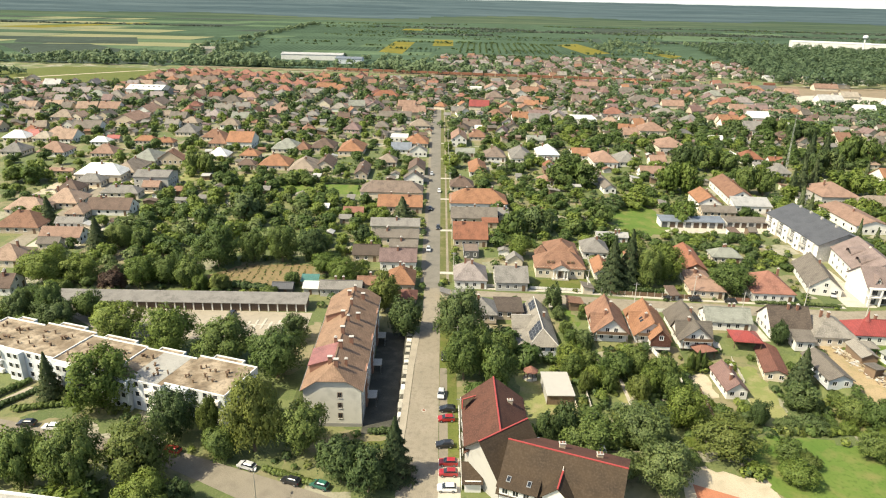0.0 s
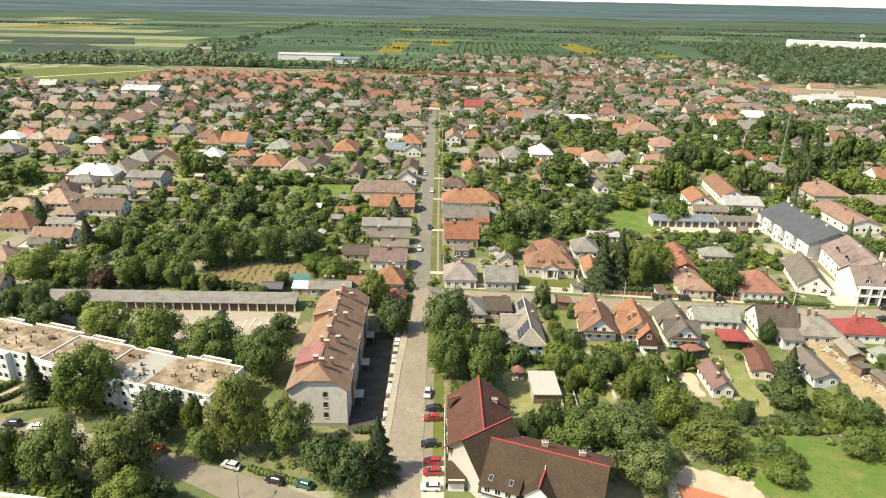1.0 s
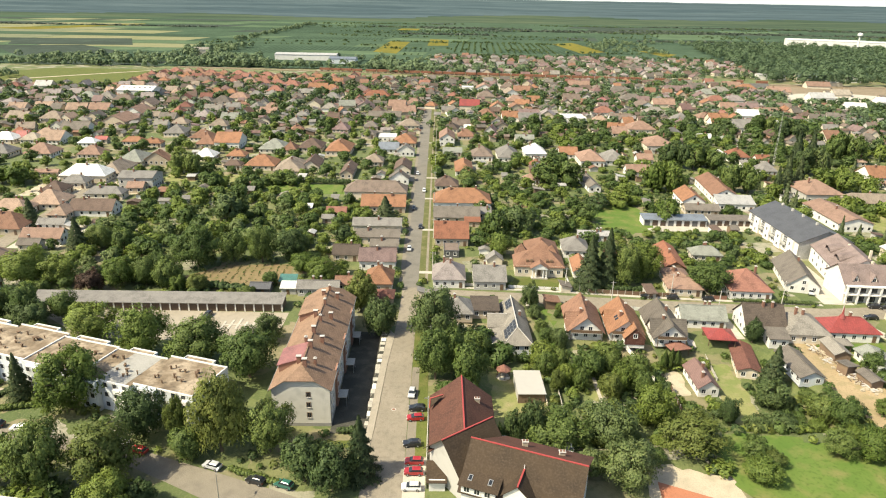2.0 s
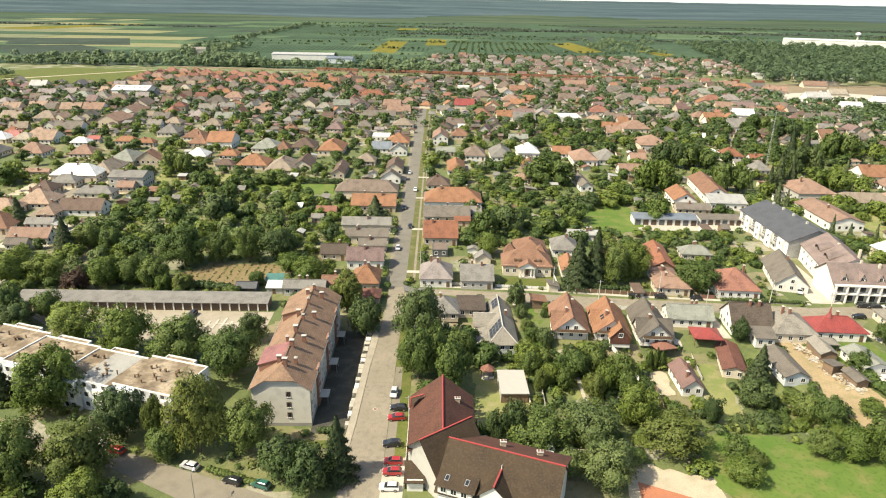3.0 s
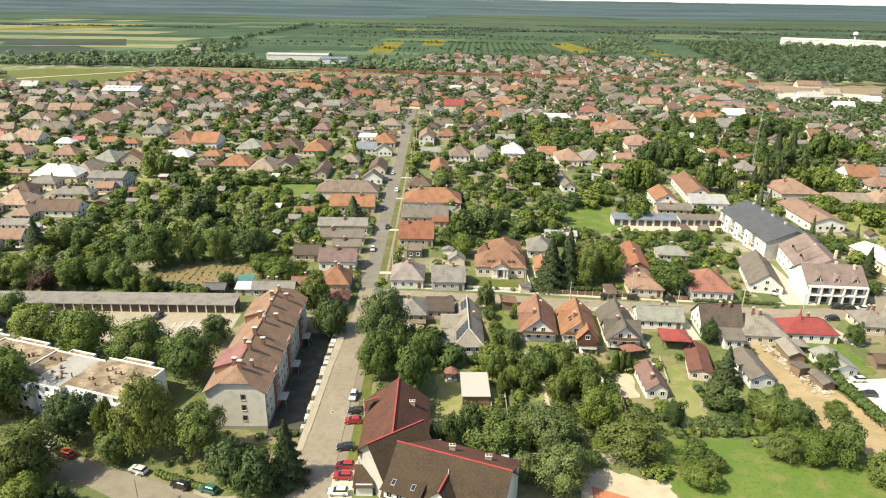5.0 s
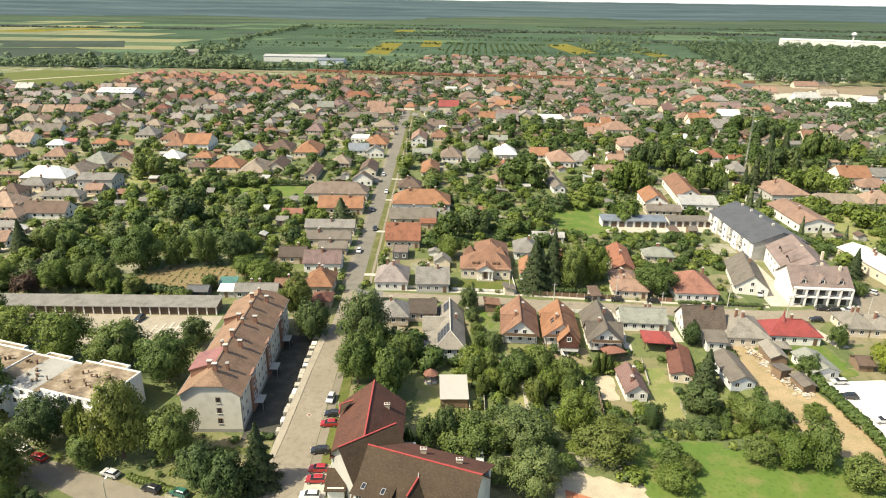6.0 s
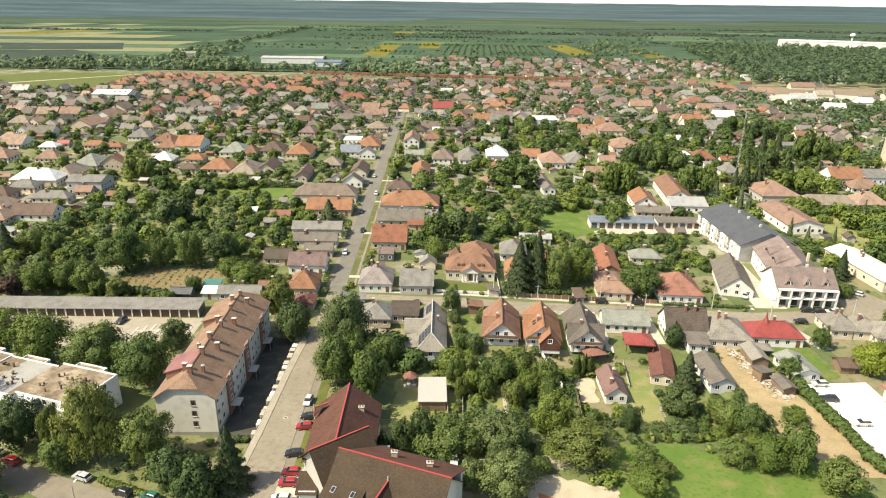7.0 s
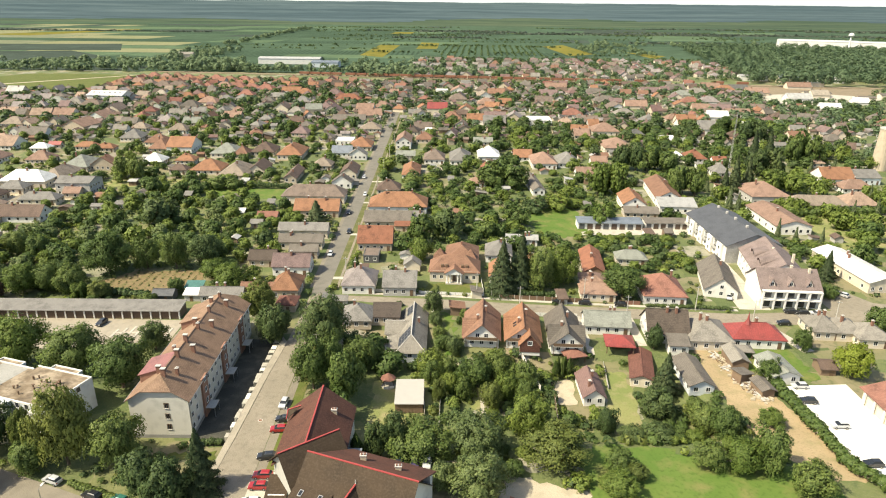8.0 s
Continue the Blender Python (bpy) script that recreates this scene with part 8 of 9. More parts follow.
def leaf_mass(name, spots, label, category, mat, seed, card=0.55, per=46):
    """Uncounted growth: hedges, far woods and garden trees joined into one mesh."""
    r = np.random.RandomState(seed)
    n = len(spots)
    s = np.array([(x, y, rad, h, z + ground_z(x, y)) for x, y, rad, h, z in spots])      # x, y, radius, height, base
    k = np.repeat(np.arange(n), per)
    o = r.normal(size=(n * per, 3))
    o /= np.linalg.norm(o, axis=1)[:, None]
    o[:, 2] = np.where(o[:, 2] < -0.45, -o[:, 2], o[:, 2])
    lump = 0.78 + 0.3 * r.rand(n * per) + 0.12 * np.sin(o[:, 0] * 7 + k) + 0.1 * np.sin(o[:, 1] * 8 + 2 * k)
    c = np.stack([s[k, 0] + o[:, 0] * s[k, 2] * lump, s[k, 1] + o[:, 1] * s[k, 2] * lump, s[k, 4] + s[k, 3] * (0.52 + 0.46 * o[:, 2] * lump)], 1)
    nrm = o + r.normal(0, 0.4, o.shape)
    nrm[:, 2] += 0.3
    nrm /= np.linalg.norm(nrm, axis=1)[:, None]
    t = np.cross(nrm, r.normal(size=o.shape))
    t /= np.linalg.norm(t, axis=1)[:, None]
    b = np.cross(nrm, t)
    size = s[k, 2] * card * (0.6 + 0.6 * r.rand(n * per))
    q = np.stack([c + (t * u + b * w) * size[:, None] for u, w in ((-1, -0.75), (1, -0.7), (0.1, 1.15))], 1).reshape(-1, 3)
    me = mesh_np(name, q, np.arange(len(q)).reshape(-1, 3), mat, np.repeat(o + nrm * 0.4, 3, axis=0))
    return tagged(new(name, me), label, category, kind="stuff")


def hedge(x0, y0, x1, y1, h, w, mat="leaf_dark", seed=1):
    r = random.Random(seed)
    n = max(3, int(math.hypot(x1 - x0, y1 - y0) / (w * 0.8)))
    spots = [(x0 + (x1 - x0) * i / n + r.uniform(-0.15, 0.15), y0 + (y1 - y0) * i / n + r.uniform(-0.15, 0.15), w * r.uniform(0.55, 0.75), h * r.uniform(0.85, 1.15), 0) for i in range(n + 1)]
    leaf_mass("hedge", spots, "clipped green garden hedge", "hedge", mat, seed, 0.22, 260)


hedge(-17.5, 124.2, -12.5, 124.6, 1.5, 1.2, "leaf_dark", 2)
hedge(-37, 108.8, -27, 105.0, 1.2, 1.2, "leaf_mid", 3)
hedge(52, 202.6, 74, 200.0, 2.0, 1.4, "leaf_dark", 4)
hedge(121.0, 146, 122.4, 116, 2.6, 2.4, "leaf_mid", 5)
hedge(122.4, 116, 131, 100, 2.6, 2.4, "leaf_mid", 6)
hedge(102, 193.5, 128, 191.5, 1.3, 1.0, "leaf_dark", 7)
hedge(-100, 128, -88, 131, 1.3, 1.4, "leaf_mid", 8)
hedge(-112.5, 126.5, -103.5, 139.5, 1.4, 1.5, "leaf_mid", 17)
hedge(-107.0, 125.4, -99.5, 136.0, 1.2, 1.3, "leaf_dark", 18)
hedge(196, 292, 240, 296, 3.5, 4.0, "leaf_mid", 9)
hedge(165, 268, 182, 236, 3.0, 3.0, "leaf_dark", 10)
hedge(4.2, 214, 4.2, 228, 1.0, 0.8, "leaf_dark", 12)
hedge(28.2, 236, 26.2, 268, 2.2, 1.4, "leaf_dark", 13)
hedge(-82, 329.5, -42, 329.5, 2.6, 1.8, "leaf_dark", 14)
hedge(-110, 205, -60, 196.5, 2.5, 2.6, "leaf_dark", 15)
hedge(20, 202.8, 28, 202.4, 1.2, 0.9, "leaf_mid", 16)


# ---- the far town: rows of houses along parallel streets ----
def far_town():
    r = random.Random(42)
    # roof and wall colours run darker here, dimming the distant town by colour
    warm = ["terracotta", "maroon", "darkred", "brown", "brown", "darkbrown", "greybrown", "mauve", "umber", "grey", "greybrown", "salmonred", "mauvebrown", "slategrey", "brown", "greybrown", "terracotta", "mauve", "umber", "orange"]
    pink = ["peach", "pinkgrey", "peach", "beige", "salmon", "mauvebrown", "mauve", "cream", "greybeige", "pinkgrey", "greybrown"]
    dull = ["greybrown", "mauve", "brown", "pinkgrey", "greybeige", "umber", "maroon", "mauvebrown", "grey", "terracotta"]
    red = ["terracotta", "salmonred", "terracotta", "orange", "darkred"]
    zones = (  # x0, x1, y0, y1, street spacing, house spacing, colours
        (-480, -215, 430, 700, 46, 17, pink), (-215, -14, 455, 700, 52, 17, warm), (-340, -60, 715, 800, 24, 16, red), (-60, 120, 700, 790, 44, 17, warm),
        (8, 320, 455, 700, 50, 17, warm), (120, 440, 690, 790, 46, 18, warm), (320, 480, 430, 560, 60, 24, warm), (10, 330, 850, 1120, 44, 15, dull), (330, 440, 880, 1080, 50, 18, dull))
    for x0, x1, y0, y1, sx, sy, cols in zones:
        x = x0
        while x < x1:
            y = y0 + r.uniform(0, 8)
            while y < y1:
                for side in (-1, 1):
                    px, py = x + side * (sx * 0.22) + r.uniform(-6, 6), y + r.uniform(-4.5, 4.5)
                    w, d = r.uniform(7.5, 12), r.uniform(7.5, 12)
                    if r.random() < (0.86 if py > 700 else 0.5) and free(px, py, 6.0):
                        rise = r.uniform(2.6, 4.0)
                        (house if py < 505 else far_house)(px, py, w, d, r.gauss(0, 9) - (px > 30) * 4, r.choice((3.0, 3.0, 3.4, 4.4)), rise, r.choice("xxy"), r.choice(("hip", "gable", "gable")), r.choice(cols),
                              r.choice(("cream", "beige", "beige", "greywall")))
                y += sy
            x += sx
    for i in range(2600):          # sheds, summer kitchens and garages behind the houses
        x, y = r.uniform(-460, 380), r.uniform(440, 800)
        w, d = r.uniform(3, 6.5), r.uniform(3, 5.5)
        if free(x, y, 2.6):
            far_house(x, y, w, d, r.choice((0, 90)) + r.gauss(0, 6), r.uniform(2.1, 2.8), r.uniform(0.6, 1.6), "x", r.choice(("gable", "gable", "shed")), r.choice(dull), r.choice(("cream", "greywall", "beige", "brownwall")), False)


far_town()
tagged(new("far_houses", FAR_HOUSES.mesh("far_houses", *FAR_MATS)), "hundreds of far tiled houses in rows", "houses", kind="stuff")


def outbuildings():
    """Small sheds in the back gardens."""
    r = random.Random(77)
    made = 0
    for i in range(900):
        x, y = r.uniform(-150, 200), r.uniform(185, 420)
        w, d = r.uniform(2.4, 4.6), r.uniform(2.4, 5.5)
        if made < 80 and (abs(x) < 75 or y > 250) and free(x, y, 2.2) and all(abs(x - a) + abs(y - b) > c + 2 for a, b, c in PLANTED):
            house(x, y, w, d, r.choice((0, 90)) + r.uniform(-6, 6), r.uniform(2.0, 2.5), r.uniform(0.5, 1.1), "x", r.choice(("gable", "shed", "shed")), r.choice(("grey", "greybrown", "brown", "greybeige", "terracotta", "lightgrey")),
                  r.choice(("brownwall", "cream", "greywall", "white")), False)
            made += 1


outbuildings()


def shrubs():
    r = random.Random(19)
    s = {"leaf_mid": [], "leaf_light": [], "leaf_dark": [], "leaf_olive": []}
    for x0, x1, y0, y1, n in ((-130, 130, 185, 340, 2100), (-240, 280, 300, 500, 1500), (28, 112, 108, 165, 620), (-112, -12, 108, 135, 90), (120, 280, 190, 300, 300)):
        for i in range(n):
            x, y, rad = r.uniform(x0, x1), r.uniform(y0, y1), r.uniform(0.5, 1.6)
            if free(x, y, rad * 0.6):
                s[r.choice(tuple(s))].append((x, y, rad, rad * r.uniform(1.1, 1.7), 0))
    for i, (m, spots) in enumerate(s.items()):
        leaf_mass("shrubs", spots, "low garden shrubs and vegetable beds", "shrubs", m, 80 + i, 0.33, 48)


    rows = []
    for k in range(13):        # beds and vine rows
        for i in range(34):
            if r.random() < 0.5:
                rows.append((-82 + k * 2.7 + r.uniform(-0.3, 0.3), 199 + i * 0.62 + (k % 4) * 0.5, r.uniform(0.18, 0.42), r.uniform(0.25, 0.6), 0))
    for x, y0, y1, h in ((43.2, 143, 157, 1.5), (49.6, 128, 150, 1.2), (53.2, 130, 156, 1.6), (57.4, 128, 152, 1.4), (60.4, 134, 150, 1.7), (40.4, 140, 158, 1.2)):
        for i in range(int((y1 - y0) / 0.45)):
            rows.append((x + r.uniform(-0.12, 0.12), y0 + i * 0.45, r.uniform(0.3, 0.5), h * r.uniform(0.8, 1.1), 0))
    leaf_mass("bed_rows", [q for q in rows if free(q[0], q[1], 0.2) or q[0] < 0], "rows of vegetables and vines in the gardens", "plants", "leaf_mid", 90, 0.42, 16)


shrubs()


def far_trees():
    r = random.Random(9)
    spots = {"leaf_far": [], "leaf_mid": [], "leaf_dark": [], "leaf_belt": []}
    for x0, x1, y0, y1, n in ((-480, 420, 490, 800, 6400), (0, 450, 840, 1140, 1500), (300, 520, 380, 760, 700), (-520, -330, 350, 640, 260)):
        for i in range(n):
            x, y, rad = r.uniform(x0, x1), r.uniform(y0, y1), r.uniform(1.3, 3.9)
            if free(x, y, rad * 0.4):
                # many eastern trees take the paler leaf colour with haze in it
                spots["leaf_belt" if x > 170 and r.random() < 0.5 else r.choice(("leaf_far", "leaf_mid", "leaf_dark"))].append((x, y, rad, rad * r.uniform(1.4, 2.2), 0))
    for i, (m, s) in enumerate(spots.items()):
        leaf_mass("town_trees", s, "many green garden trees among far houses", "trees", m, 50 + i, 0.34, 46)


far_trees()


def woods():
    r = random.Random(14)
    s = []
    for i in range(1900):      # the wood beyond the eastern edge of town
        x, y = r.uniform(410, 1100), r.uniform(790, 1420)
        if x > 400 + (y - 800) * 0.2 and not (740 < x < 960 and 1400 < y):
            rad = r.uniform(4.5, 8.5)
            s.append((x, y, rad, rad * r.uniform(1.7, 2.4), 0))
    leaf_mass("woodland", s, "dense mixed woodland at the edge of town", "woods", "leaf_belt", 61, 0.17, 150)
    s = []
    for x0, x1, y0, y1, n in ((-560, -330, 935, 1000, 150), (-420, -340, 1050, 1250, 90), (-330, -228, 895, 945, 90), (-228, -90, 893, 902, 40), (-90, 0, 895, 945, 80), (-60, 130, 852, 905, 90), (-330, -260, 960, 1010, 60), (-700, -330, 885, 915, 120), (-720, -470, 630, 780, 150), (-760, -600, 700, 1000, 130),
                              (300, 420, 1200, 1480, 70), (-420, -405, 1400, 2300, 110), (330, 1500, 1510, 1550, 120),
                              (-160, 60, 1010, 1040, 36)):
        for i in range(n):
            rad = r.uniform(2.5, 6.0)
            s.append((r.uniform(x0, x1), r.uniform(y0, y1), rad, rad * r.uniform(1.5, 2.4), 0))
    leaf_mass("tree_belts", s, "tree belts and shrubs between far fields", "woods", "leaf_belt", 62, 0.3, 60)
    s = []
    for i in range(15):        # thin windbreaks lying crosswise on the plain
        y, xm, half = r.uniform(1480, 2600), r.uniform(-1500, 1900), r.uniform(120, 420)
        z = 80 * max(0.0, (y - 2650) / 2250) ** 1.1
        for k in range(int(half / 1.6)):
            rad = r.uniform(2.5, 4.5)
            s.append((xm + r.uniform(-half, half), y + r.uniform(-6, 6), rad, rad * r.uniform(0.8, 1.2), z - 1))
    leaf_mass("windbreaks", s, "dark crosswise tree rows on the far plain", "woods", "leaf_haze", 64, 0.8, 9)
    s = []
    for row in range(16):      # orchard rows on the plain
        for i in range(26):
            s.append((30 + row * 12 + i * 0.6 + r.uniform(-1, 1), 1215 + i * 11 + r.uniform(-2, 2), r.uniform(1.3, 2.0), r.uniform(2.0, 3.0), 0))
    for line in range(120):
        y, xm, half = r.uniform(1050, 2600), r.uniform(-1300, 1500), r.uniform(40, 190)
        if not (380 < xm < 1100 and y < 1450) and xm > -330:
            for k in range(int(half / 4.5)):
                s.append((xm + r.uniform(-half, half), y + r.uniform(-3, 3), r.uniform(1.5, 3.4), r.uniform(2.0, 4.5), 0))
    leaf_mass("orchard_trees", s, "long rows of orchard trees", "orchard", "leaf_dark", 63, 0.6, 10)


woods()
sky_card = Geo().poly([(-5300, 5235, -20), (5300, 5235, -20), (5300, 5235, 900), (-5300, 5235, 900)], [(0, 1, 2, 3)])
tagged(new("backdrop", sky_card.mesh("backdrop", "horizon_haze")), "bright hazy summer sky low over the horizon", "sky", kind="structure")


# ---- far landmarks ----
def simple_hall(name, x, y, w, d, rot, eave, rise, roof, wall, label):
    ob = thing(name, x, y, rot, label, "hall")
    claim(x, y, w, d, rot)
    part("wall", wall_geo(w, d, eave, rise, "gable"), "wall_" + wall, ob)
    part("roof", roof_geo(w, d, eave, rise, "gable", 0.5), "roof_" + roof, ob)
    return ob


simple_hall("factory_hall", -196, 1030, 92, 26, 0, 8, 2, "lightgrey", "white", "long white factory hall with pale roof")
simple_hall("factory_hall", -135, 984, 38, 24, -2, 7, 2, "bluegrey", "bluewhite", "pale blue factory hall")
simple_hall("warehouse", 830, 1470, 150, 70, -22, 19, 2, "white", "white", "huge white warehouse behind the woods")
simple_hall("warehouse", 920, 1440, 90, 60, -22, 18, 2, "white", "white", "white warehouse beside the water tower")
simple_hall("industrial_shed", 428, 862, 34, 14, -4, 6, 1.5, "lightgrey", "white", "pale industrial shed by the railway")
simple_hall("industrial_shed", 470, 800, 26, 12, -4, 5, 1.5, "white", "cream", "pale industrial shed by the railway")
simple_hall("factory_hall", -370, 1075, 22, 14, 10, 9, 3, "greybeige", "cream", "pale mill building among trees")
for hx, hy, hw, hd in ((352, 712, 22, 10), (398, 690, 18, 9), (430, 712, 26, 10), (462, 678, 16, 9), (500, 700, 20, 10)):
    simple_hall("industrial_shed", hx, hy, hw, hd, -8, 4, 1.4, "greybrown", "cream", "low shed in the dusty railway yard")
sheet = simple_hall("white_hall", -277, 629, 33, 22, -2, 6.5, 3.0, "white", "white", "white metal-roofed hall with dark rooflights")
for u in range(6):
    part("rooflight", Geo().box(-13 + u * 4.9, -11.4 + u * 4.9, -5.2, -3.8, 8.2, 8.7), "glass_dark", sheet)
wt = thing("water_tower", 818, 1330, 0, "white water tower with round tank above the woods", "tower")
part("shaft", Geo().tube((0, 0, 0), (0, 0, 34), 2.0, 1.4, 12), "frame_white", wt)
part("tank", Geo().tube((0, 0, 33), (0, 0, 36), 1.6, 5.0, 14).tube((0, 0, 36), (0, 0, 39), 5.0, 4.6, 14).tube((0, 0, 39), (0, 0, 41), 4.6, 1.2, 14), "frame_white", wt)
br = thing("brick_tower", 293.5, 384, 0, "tapering brown brick tower", "tower")
part("shaft", Geo().tube((0, 0, 0), (0, 0, 24), 4.6, 3.8, 20), "wall_beige", br)
part("rim", Geo().tube((0, 0, 24), (0, 0, 24.9), 4.1, 4.1, 16), "concrete_post", br)

wag = thing("freight_wagon", 0, 0, 0, "rust-brown open freight wagon on the railway", "wagon", "freight train")
part("body", Geo().box(-6.6, 6.6, -1.4, 1.4, 1.2, 3.9).box(-6.2, -6.0, -1.5, -1.4, 1.2, 3.9).box(-2.1, -1.9, -1.5, -1.4, 1.2, 3.9).box(1.9, 2.1, -1.5, -1.4, 1.2, 3.9).box(6.0, 6.2, -1.5, -1.4, 1.2, 3.9), "rust", wag)
for u in (-5.2, -3.4, 3.4, 5.2):
    part("wheel", Geo().tube((u, -0.8, 0.5), (u, 0.8, 0.5), 0.5, 0.5, 10), "tyre", wag)
TRACK = [(-150, 870), (-90, 861), (152, 828), (355, 806), (420, 799)]
first = True
for (ax, ay), (bx, by) in zip(TRACK[:-1], TRACK[1:]):
    seg = math.hypot(bx - ax, by - ay)
    for i in range(int(seg / 14.2)):
        t = (i + 0.5) * 14.2 / seg
        if ax + (bx - ax) * t > 250 and i % 2:
            continue
        m = pose(ax + (bx - ax) * t, ay + (by - ay) * t, 0.6, 0, 0, math.degrees(math.atan2(by - ay, bx - ax)))
        if first:
            wag.matrix_basis, first = m, False
        else:
            copy_thing(wag, m)


# ---- cars ----
def build_car(paint, label):
    ob = new("car")
    tagged(ob, label, "car", "parked cars")
    body = [(-1.92, 0.32), (-2.0, 0.62), (-1.9, 0.84), (-1.55, 0.95), (-0.95, 1.02), (0.3, 1.06), (1.75, 1.06), (1.93, 0.98), (1.97, 0.6), (1.9, 0.32)]
    n = len(body)
    pts = [(x, s * (0.84 if 0.5 < z < 0.95 else 0.79), z) for s in (-1, 1) for x, z in body]
    faces = [tuple(range(n)), tuple(range(2 * n - 1, n - 1, -1))] + [(i, i + n, (i + 1) % n + n, (i + 1) % n) for i in range(n)]
    part("body", Geo().poly(pts, faces), "paint_" + paint, ob)
    part("glasshouse", Geo().poly([(-1.0, -0.76, 1.0), (1.85, -0.76, 1.04), (1.85, 0.76, 1.04), (-1.0, 0.76, 1.0), (-0.2, -0.6, 1.46), (1.35, -0.6, 1.48), (1.35, 0.6, 1.48), (-0.2, 0.6, 1.46)],
                               [(0, 1, 5, 4), (1, 2, 6, 5), (2, 3, 7, 6), (3, 0, 4, 7)]), "glass_dark", ob, "dark tinted windows")
    part("roof", Geo().poly([(-0.3, -0.63, 1.44), (1.45, -0.63, 1.46), (1.45, 0.63, 1.46), (-0.3, 0.63, 1.44), (-0.05, -0.5, 1.54), (1.25, -0.5, 1.55), (1.25, 0.5, 1.55), (-0.05, 0.5, 1.54)],
                            [(4, 5, 6, 7), (0, 1, 5, 4), (1, 2, 6, 5), (2, 3, 7, 6), (3, 0, 4, 7), (3, 2, 1, 0)]), "paint_" + paint, ob)
    for x in (-1.22, 1.22):
        for s in (-1, 1):
            w = part("wheel", Geo().tube((x, s * 0.66, 0.31), (x, s * 0.86, 0.31), 0.31, 0.31, 12), "tyre", ob)
            part("rim", Geo().tube((x, s * 0.86, 0.31), (x, s * 0.875, 0.31), 0.18, 0.16, 8), "steel", w)
    for s in (-1, 1):
        part("headlight", Geo().box(-2.0, -1.9, s * 0.62 - 0.16, s * 0.62 + 0.16, 0.62, 0.78), "lamp_clear", ob)
        part("tail_light", Geo().box(1.9, 1.99, s * 0.66 - 0.12, s * 0.66 + 0.12, 0.68, 0.88), "lamp_red", ob)
        part("mirror", Geo().box(-0.78, -0.62, s * 0.88 - 0.08, s * 0.88 + 0.08, 0.98, 1.1), "paint_" + paint, ob)
    return ob


CAR_WORDS = dict(red="bright red hatchback parked beside the street", white="white hatchback car parked by the kerb", black="glossy black parked hatchback car", silver="silver grey parked hatchback car", green="dark green parked hatchback car", violet="dark violet parked hatchback car")
CARS = {}


def car(x, y, rot, paint):
    m = pose(x, y, 0.1 + ground_z(x, y), 0, 0, rot)
    if paint in CARS:
        return copy_thing(CARS[paint], m)
    ob = build_car(paint, CAR_WORDS[paint])
    ob.matrix_basis = m
    CARS[paint] = ob
    return ob


car(0.2, 111.7, 0, 'red')
car(0.2, 108.5, 0, 'red')
car(-0.1, 104.0, 0, 'white')
car(-0.5, 117.6, 5, 'black')
car(-0.1, 127.0, 5, 'red')
car(0.2, 130.8, 0, 'black')
car(-1.3, 137.1, 85, 'silver')
car(-0.5, 155.0, 92, 'black')
car(-41.3, 109.6, -20, 'silver')
car(-31.3, 105.4, -20, 'black')
car(-25.4, 104.3, -20, 'green')
car(-58.4, 114.3, -20, 'red')
car(-63.5, 117.1, -20, 'white')
car(-94.0, 122.6, 0, 'black')
car(-87.8, 121.4, 0, 'white')
car(-64.8, 177.7, 80, 'black')
car(73.6, 195.3, -4, 'black')
car(82.0, 194.8, -4, 'black')
car(93.4, 194.0, -4, 'black')
car(145.8, 189.9, -6, 'black')
car(149.3, 189.2, -6, 'black')
car(153.4, 188.9, -6, 'silver')
car(139.9, 182.0, -4, 'black')
car(127.1, 147.0, 0, 'silver')
car(125.9, 140.4, -5, 'black')
car(128.0, 130.5, 0, 'silver')
car(127.5, 117.1, 0, 'black')
car(126.0, 113.2, 0, 'silver')
car(27.7, 116.5, 85, 'green')
car(31.0, 116.0, 85, 'violet')
car(33.5, 116.1, 85, 'silver')
car(35.2, 121.6, 85, 'white')
car(167.7, 205.8, -50, 'black')
car(169.7, 203.1, -50, 'silver')
car(130.8, 200.4, 70, 'silver')
for cx, cy, cp in ((-6.4, 236, "silver"), (-2.8, 262, "black"), (-6.6, 288, "black"), (-2.6, 318, "white"), (-6.9, 352, "silver")):
    car(cx, cy, 90, cp)


# ---- poles, lamps, fences ----
def pole(x, y, h, label="weathered concrete utility pole with crossarm"):
    ob = thing("utility_pole", x, y, 0, label, "pole", "utility poles")
    part("shaft", Geo().tube((0, 0, -0.1), (0, 0, h), 0.17, 0.1, 8), "concrete_post", ob)
    part("crossarm", Geo().box(-0.9, 0.9, -0.06, 0.06, h - 0.6, h - 0.48), "steel", ob)
    return ob


p0 = pole(2.9, 213, 8.5)
for px, py in ((2.9, 250), (2.8, 288), (2.8, 326), (2.8, 364), (2.8, 404), (2.8, 444), (47.6, 200.2), (82.0, 196.4), (116.5, 191.4), (60.5, 189.5), (92.5, 183.6), (130, 181.2), (155.0, 181.5), (3.0, 158), (2.9, 124)):
    copy_thing(p0, pose(px, py, 0))


def street_lamp(x, y, h, rot):
    ob = thing("street_lamp", x, y, rot, "steel street lamp with white head", "street lamp", "street lamps")
    part("pole", Geo().tube((0, 0, -0.1), (0, 0, h), 0.09, 0.06, 8), "steel", ob)
    part("arm", Geo().tube((0, 0, h), (1.1, 0, h + 0.15), 0.045, 0.045, 6), "steel", ob)
    part("head", Geo().box(0.8, 1.6, -0.16, 0.16, h + 0.08, h + 0.22), "frame_white", ob)


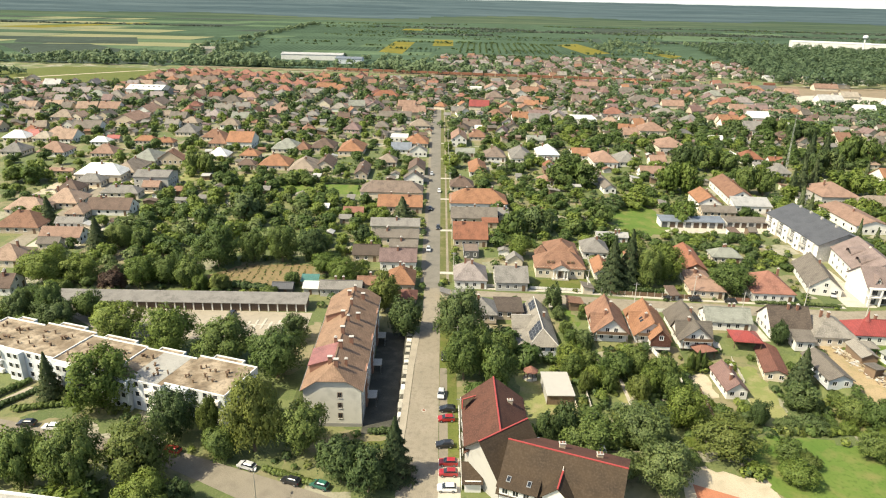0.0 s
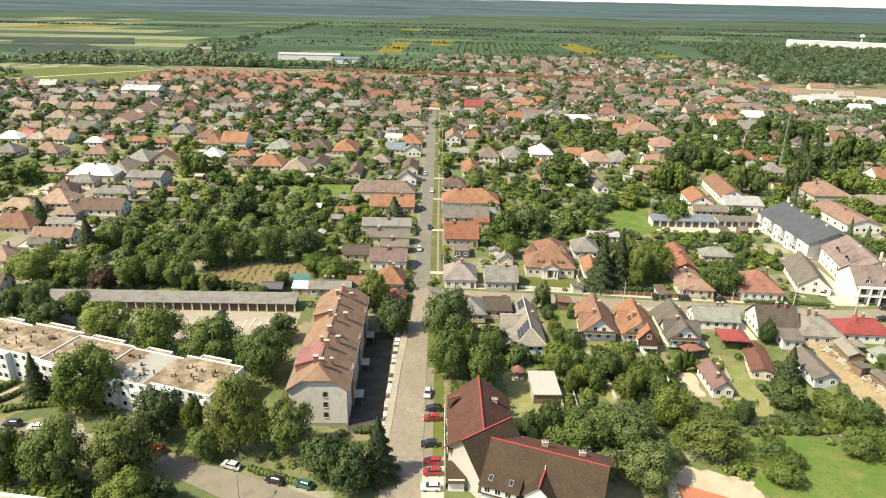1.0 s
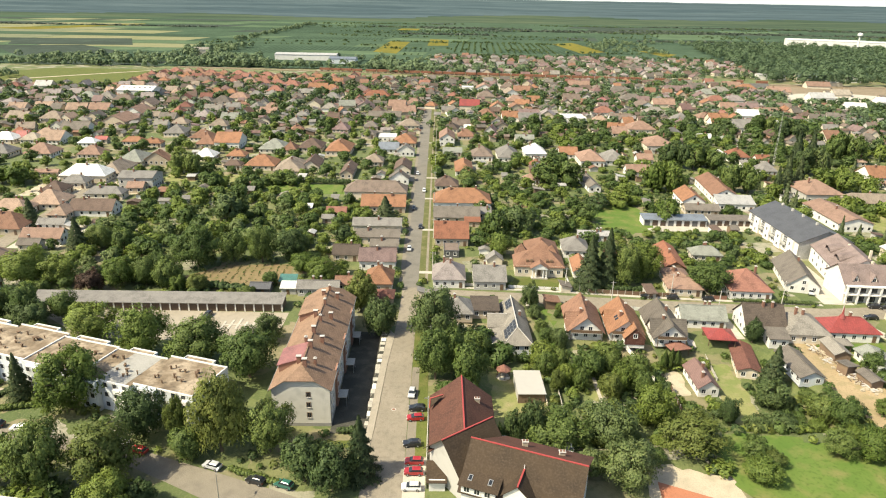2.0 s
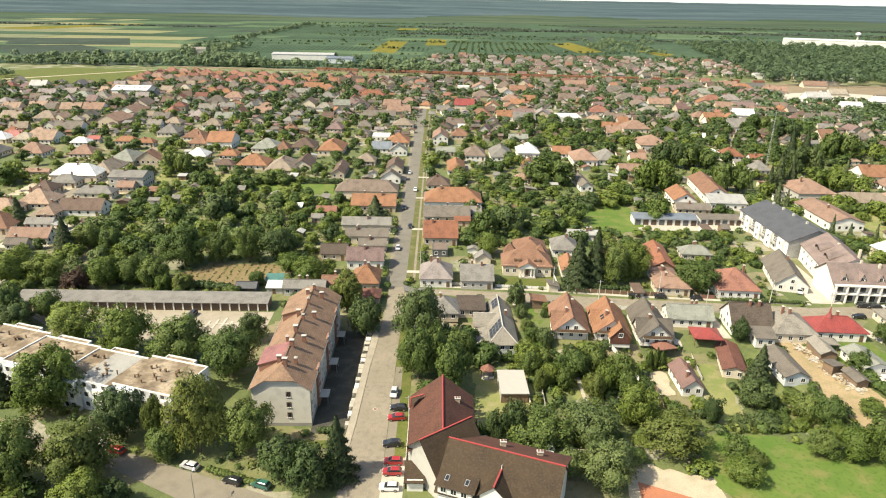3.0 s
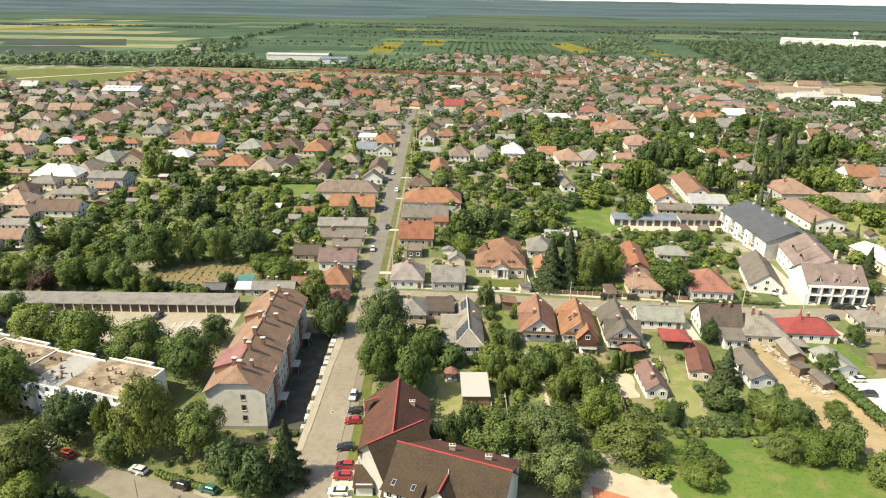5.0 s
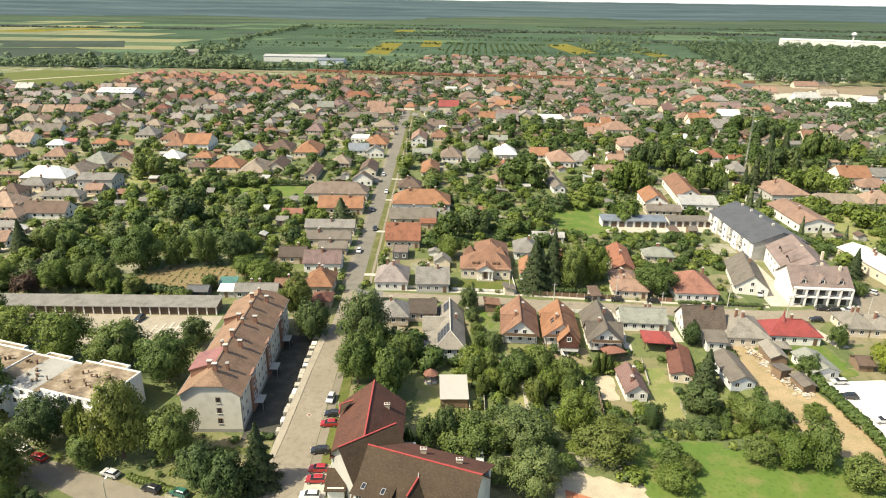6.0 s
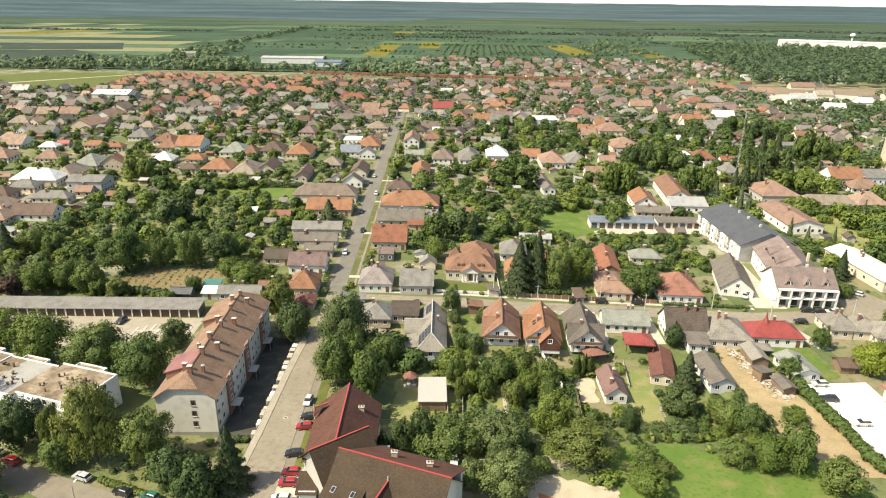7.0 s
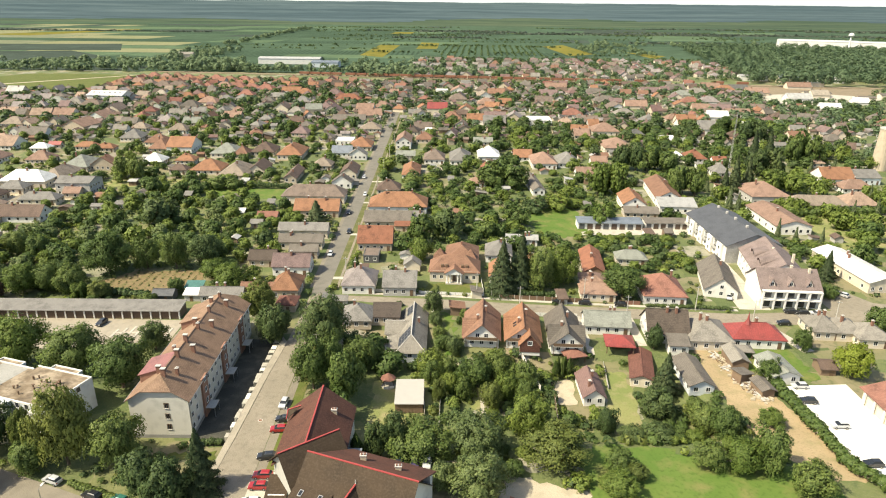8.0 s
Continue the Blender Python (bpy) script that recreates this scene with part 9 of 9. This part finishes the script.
for px, py, rr in ((-36.5, 99.0, 90), (-98.5, 117.5, 90), (128.4, 108.0, 90)):
    street_lamp(px, py, 7.5, rr)
mast = thing("lattice_mast", 205, 384, 0, "slim tall steel lattice mast among trees", "mast")
lm = Geo()
for s0, s1 in ((-1, -1), (1, -1), (0, 1)):
    lm.tube((s0 * 0.6, s1 * 0.5, 0), (s0 * 0.22, s1 * 0.2, 33), 0.07, 0.05, 5)
for i in range(22):
    z = i * 1.5
    u = 0.6 - 0.38 * z / 33
    lm.tube((-u, -u * 0.8, z), (u, -u * 0.8, z + 1.5), 0.04, 0.04, 4).tube((u, -u * 0.8, z), (0, u * 0.8, z + 1.5), 0.04, 0.04, 4)
part("lattice", lm, "steel", mast)


def fence(pts, h, panel, label, step=2.4):
    """Posts and infill panels from corner to corner."""
    ob = thing("fence", pts[0][0], pts[0][1], 0, label, "fence")
    x0, y0 = pts[0]
    post = Geo().box(-0.08, 0.08, -0.08, 0.08, -0.1, h + 0.12).mesh("post", "concrete_post")
    for (ax, ay), (bx, by) in zip(pts[:-1], pts[1:]):
        L = math.hypot(bx - ax, by - ay)
        n = max(1, round(L / step))
        ang = math.degrees(math.atan2(by - ay, bx - ax))
        pan = Geo().box(0.08, L / n - 0.08, -0.03, 0.03, 0.05, h).mesh("panel", panel)
        for i in range(n):
            m = pose(ax - x0 + (bx - ax) * i / n, ay - y0 + (by - ay) * i / n, 0, 0, 0, ang)
            part("post", post, None, ob, m=m)
            part("panel", pan, None, ob, m=m)


fence([(10, 203.2), (29, 202.0)], 1.1, "concrete_post", "low concrete garden fence along the street")
fence([(29, 202.0), (50, 200.2), (49.8, 214)], 1.0, "frame_white", "white garden fence round the villa")
fence([(52.5, 199.8), (54, 232)], 1.6, "wall_greywall", "grey garden wall beside the lane")
fence([(55, 198.6), (84, 196.0)], 1.5, "wood_brown", "brown board fence along the pavement")
fence([(93, 195.0), (100, 194.6)], 1.5, "brick_red", "red-brown fence beside the bungalow")
fence([(58.2, 164), (60.4, 150), (61.4, 146)], 1.4, "wall_white", "white plastered garden wall beside the yard")
fence([(31.0, 124), (32.3, 134), (32.0, 150)], 1.3, "wall_cream", "pale garden wall beside the shed")
fence([(121.0, 133), (124.4, 112)], 1.5, "wall_beige", "pale boundary fence beside the dirt yard")
fence([(2.8, 131), (2.8, 104)], 1.5, "frame_white", "white mesh fence beside the pavement")
fence([(3.8, 204), (3.8, 232)], 1.2, "concrete_post", "low concrete garden fence along the street")
fence([(3.7, 256), (3.7, 268)], 1.2, "concrete_post", "low concrete garden fence along the street")
fence([(62, 186.2), (78, 185.4)], 1.3, "wall_white", "white front garden wall")
bench = thing("bench", -24.0, 119.4, 15, "low timber sandbox frame on the lawn", "sandbox")
for bx in ((-1.3, 1.3, -0.9, -0.75), (-1.3, 1.3, 0.75, 0.9), (-1.3, -1.15, -0.75, 0.75), (1.15, 1.3, -0.75, 0.75)):
    part("board", Geo().box(*bx, 0, 0.35), "wood_brown", bench)


def rubble(seed):
    r = random.Random(seed)
    for mat, count, label in (("gravel", 150, "pale heap of rubble and broken slabs"), ("wood_brown", 46, "scattered old planks in the dirt"), ("cap_pale", 40, "pale boards and sheets lying on rubble")):
        g = Geo()
        for i in range(count):
            t = r.random()
            x, y = 111.6 + t * 4 + r.gauss(0, 0.9), 164 - t * 24 + r.uniform(-1.5, 1.5)
            z = ground_z(x, y)
            s = r.uniform(0.15, 0.55)
            if mat == "gravel":
                g.slab([(x - s, y - s * 0.7, z + s), (x + s * 0.8, y - s, z + s * 0.7), (x + s, y + s * 0.8, z + s * 0.9), (x - s * 0.7, y + s, z + s * 0.6)], s)
            else:
                k, n, w = r.uniform(0, math.pi), r.uniform(0.4, 1.1), 0.1 if mat == "wood_brown" else r.uniform(0.12, 0.4)
                c, d, h = math.cos(k), math.sin(k), z + r.uniform(0.15, 0.6)
                g.slab([(x - c * n + d * w, y - d * n - c * w, h), (x + c * n + d * w, y + d * n - c * w, h + 0.2), (x + c * n - d * w, y + d * n + c * w, h + 0.2), (x - c * n - d * w, y - d * n + c * w, h)], 0.06)
        tagged(new("rubble", g.mesh("rubble", mat)), label, "rubble", kind="stuff")


rubble(4)
cover = thing("manhole_cover", -5.4, 131.0, 0, "round rusty manhole cover in the asphalt", "manhole cover")
part("lid", Geo().tube((0, 0, 0.02), (0, 0, 0.085), 0.42, 0.40, 14).box(-0.25, 0.25, -0.03, 0.03, 0.085, 0.095), "rust", cover)
part("ring", Geo().tube((0, 0, 0.0), (0, 0, 0.07), 0.58, 0.56, 14), "concrete_post", cover)

fence([(35.6, 124), (36.4, 160)], 1.2, "concrete_post", "grey garden fence between plots")
fence([(47.8, 124), (49.2, 161)], 1.2, "wood_brown", "weathered wooden garden fence")
fence([(62.8, 124), (64.2, 142)], 1.2, "wood_brown", "weathered wooden garden fence")
fence([(79.6, 150), (81.6, 167)], 1.1, "concrete_post", "grey garden fence between plots")
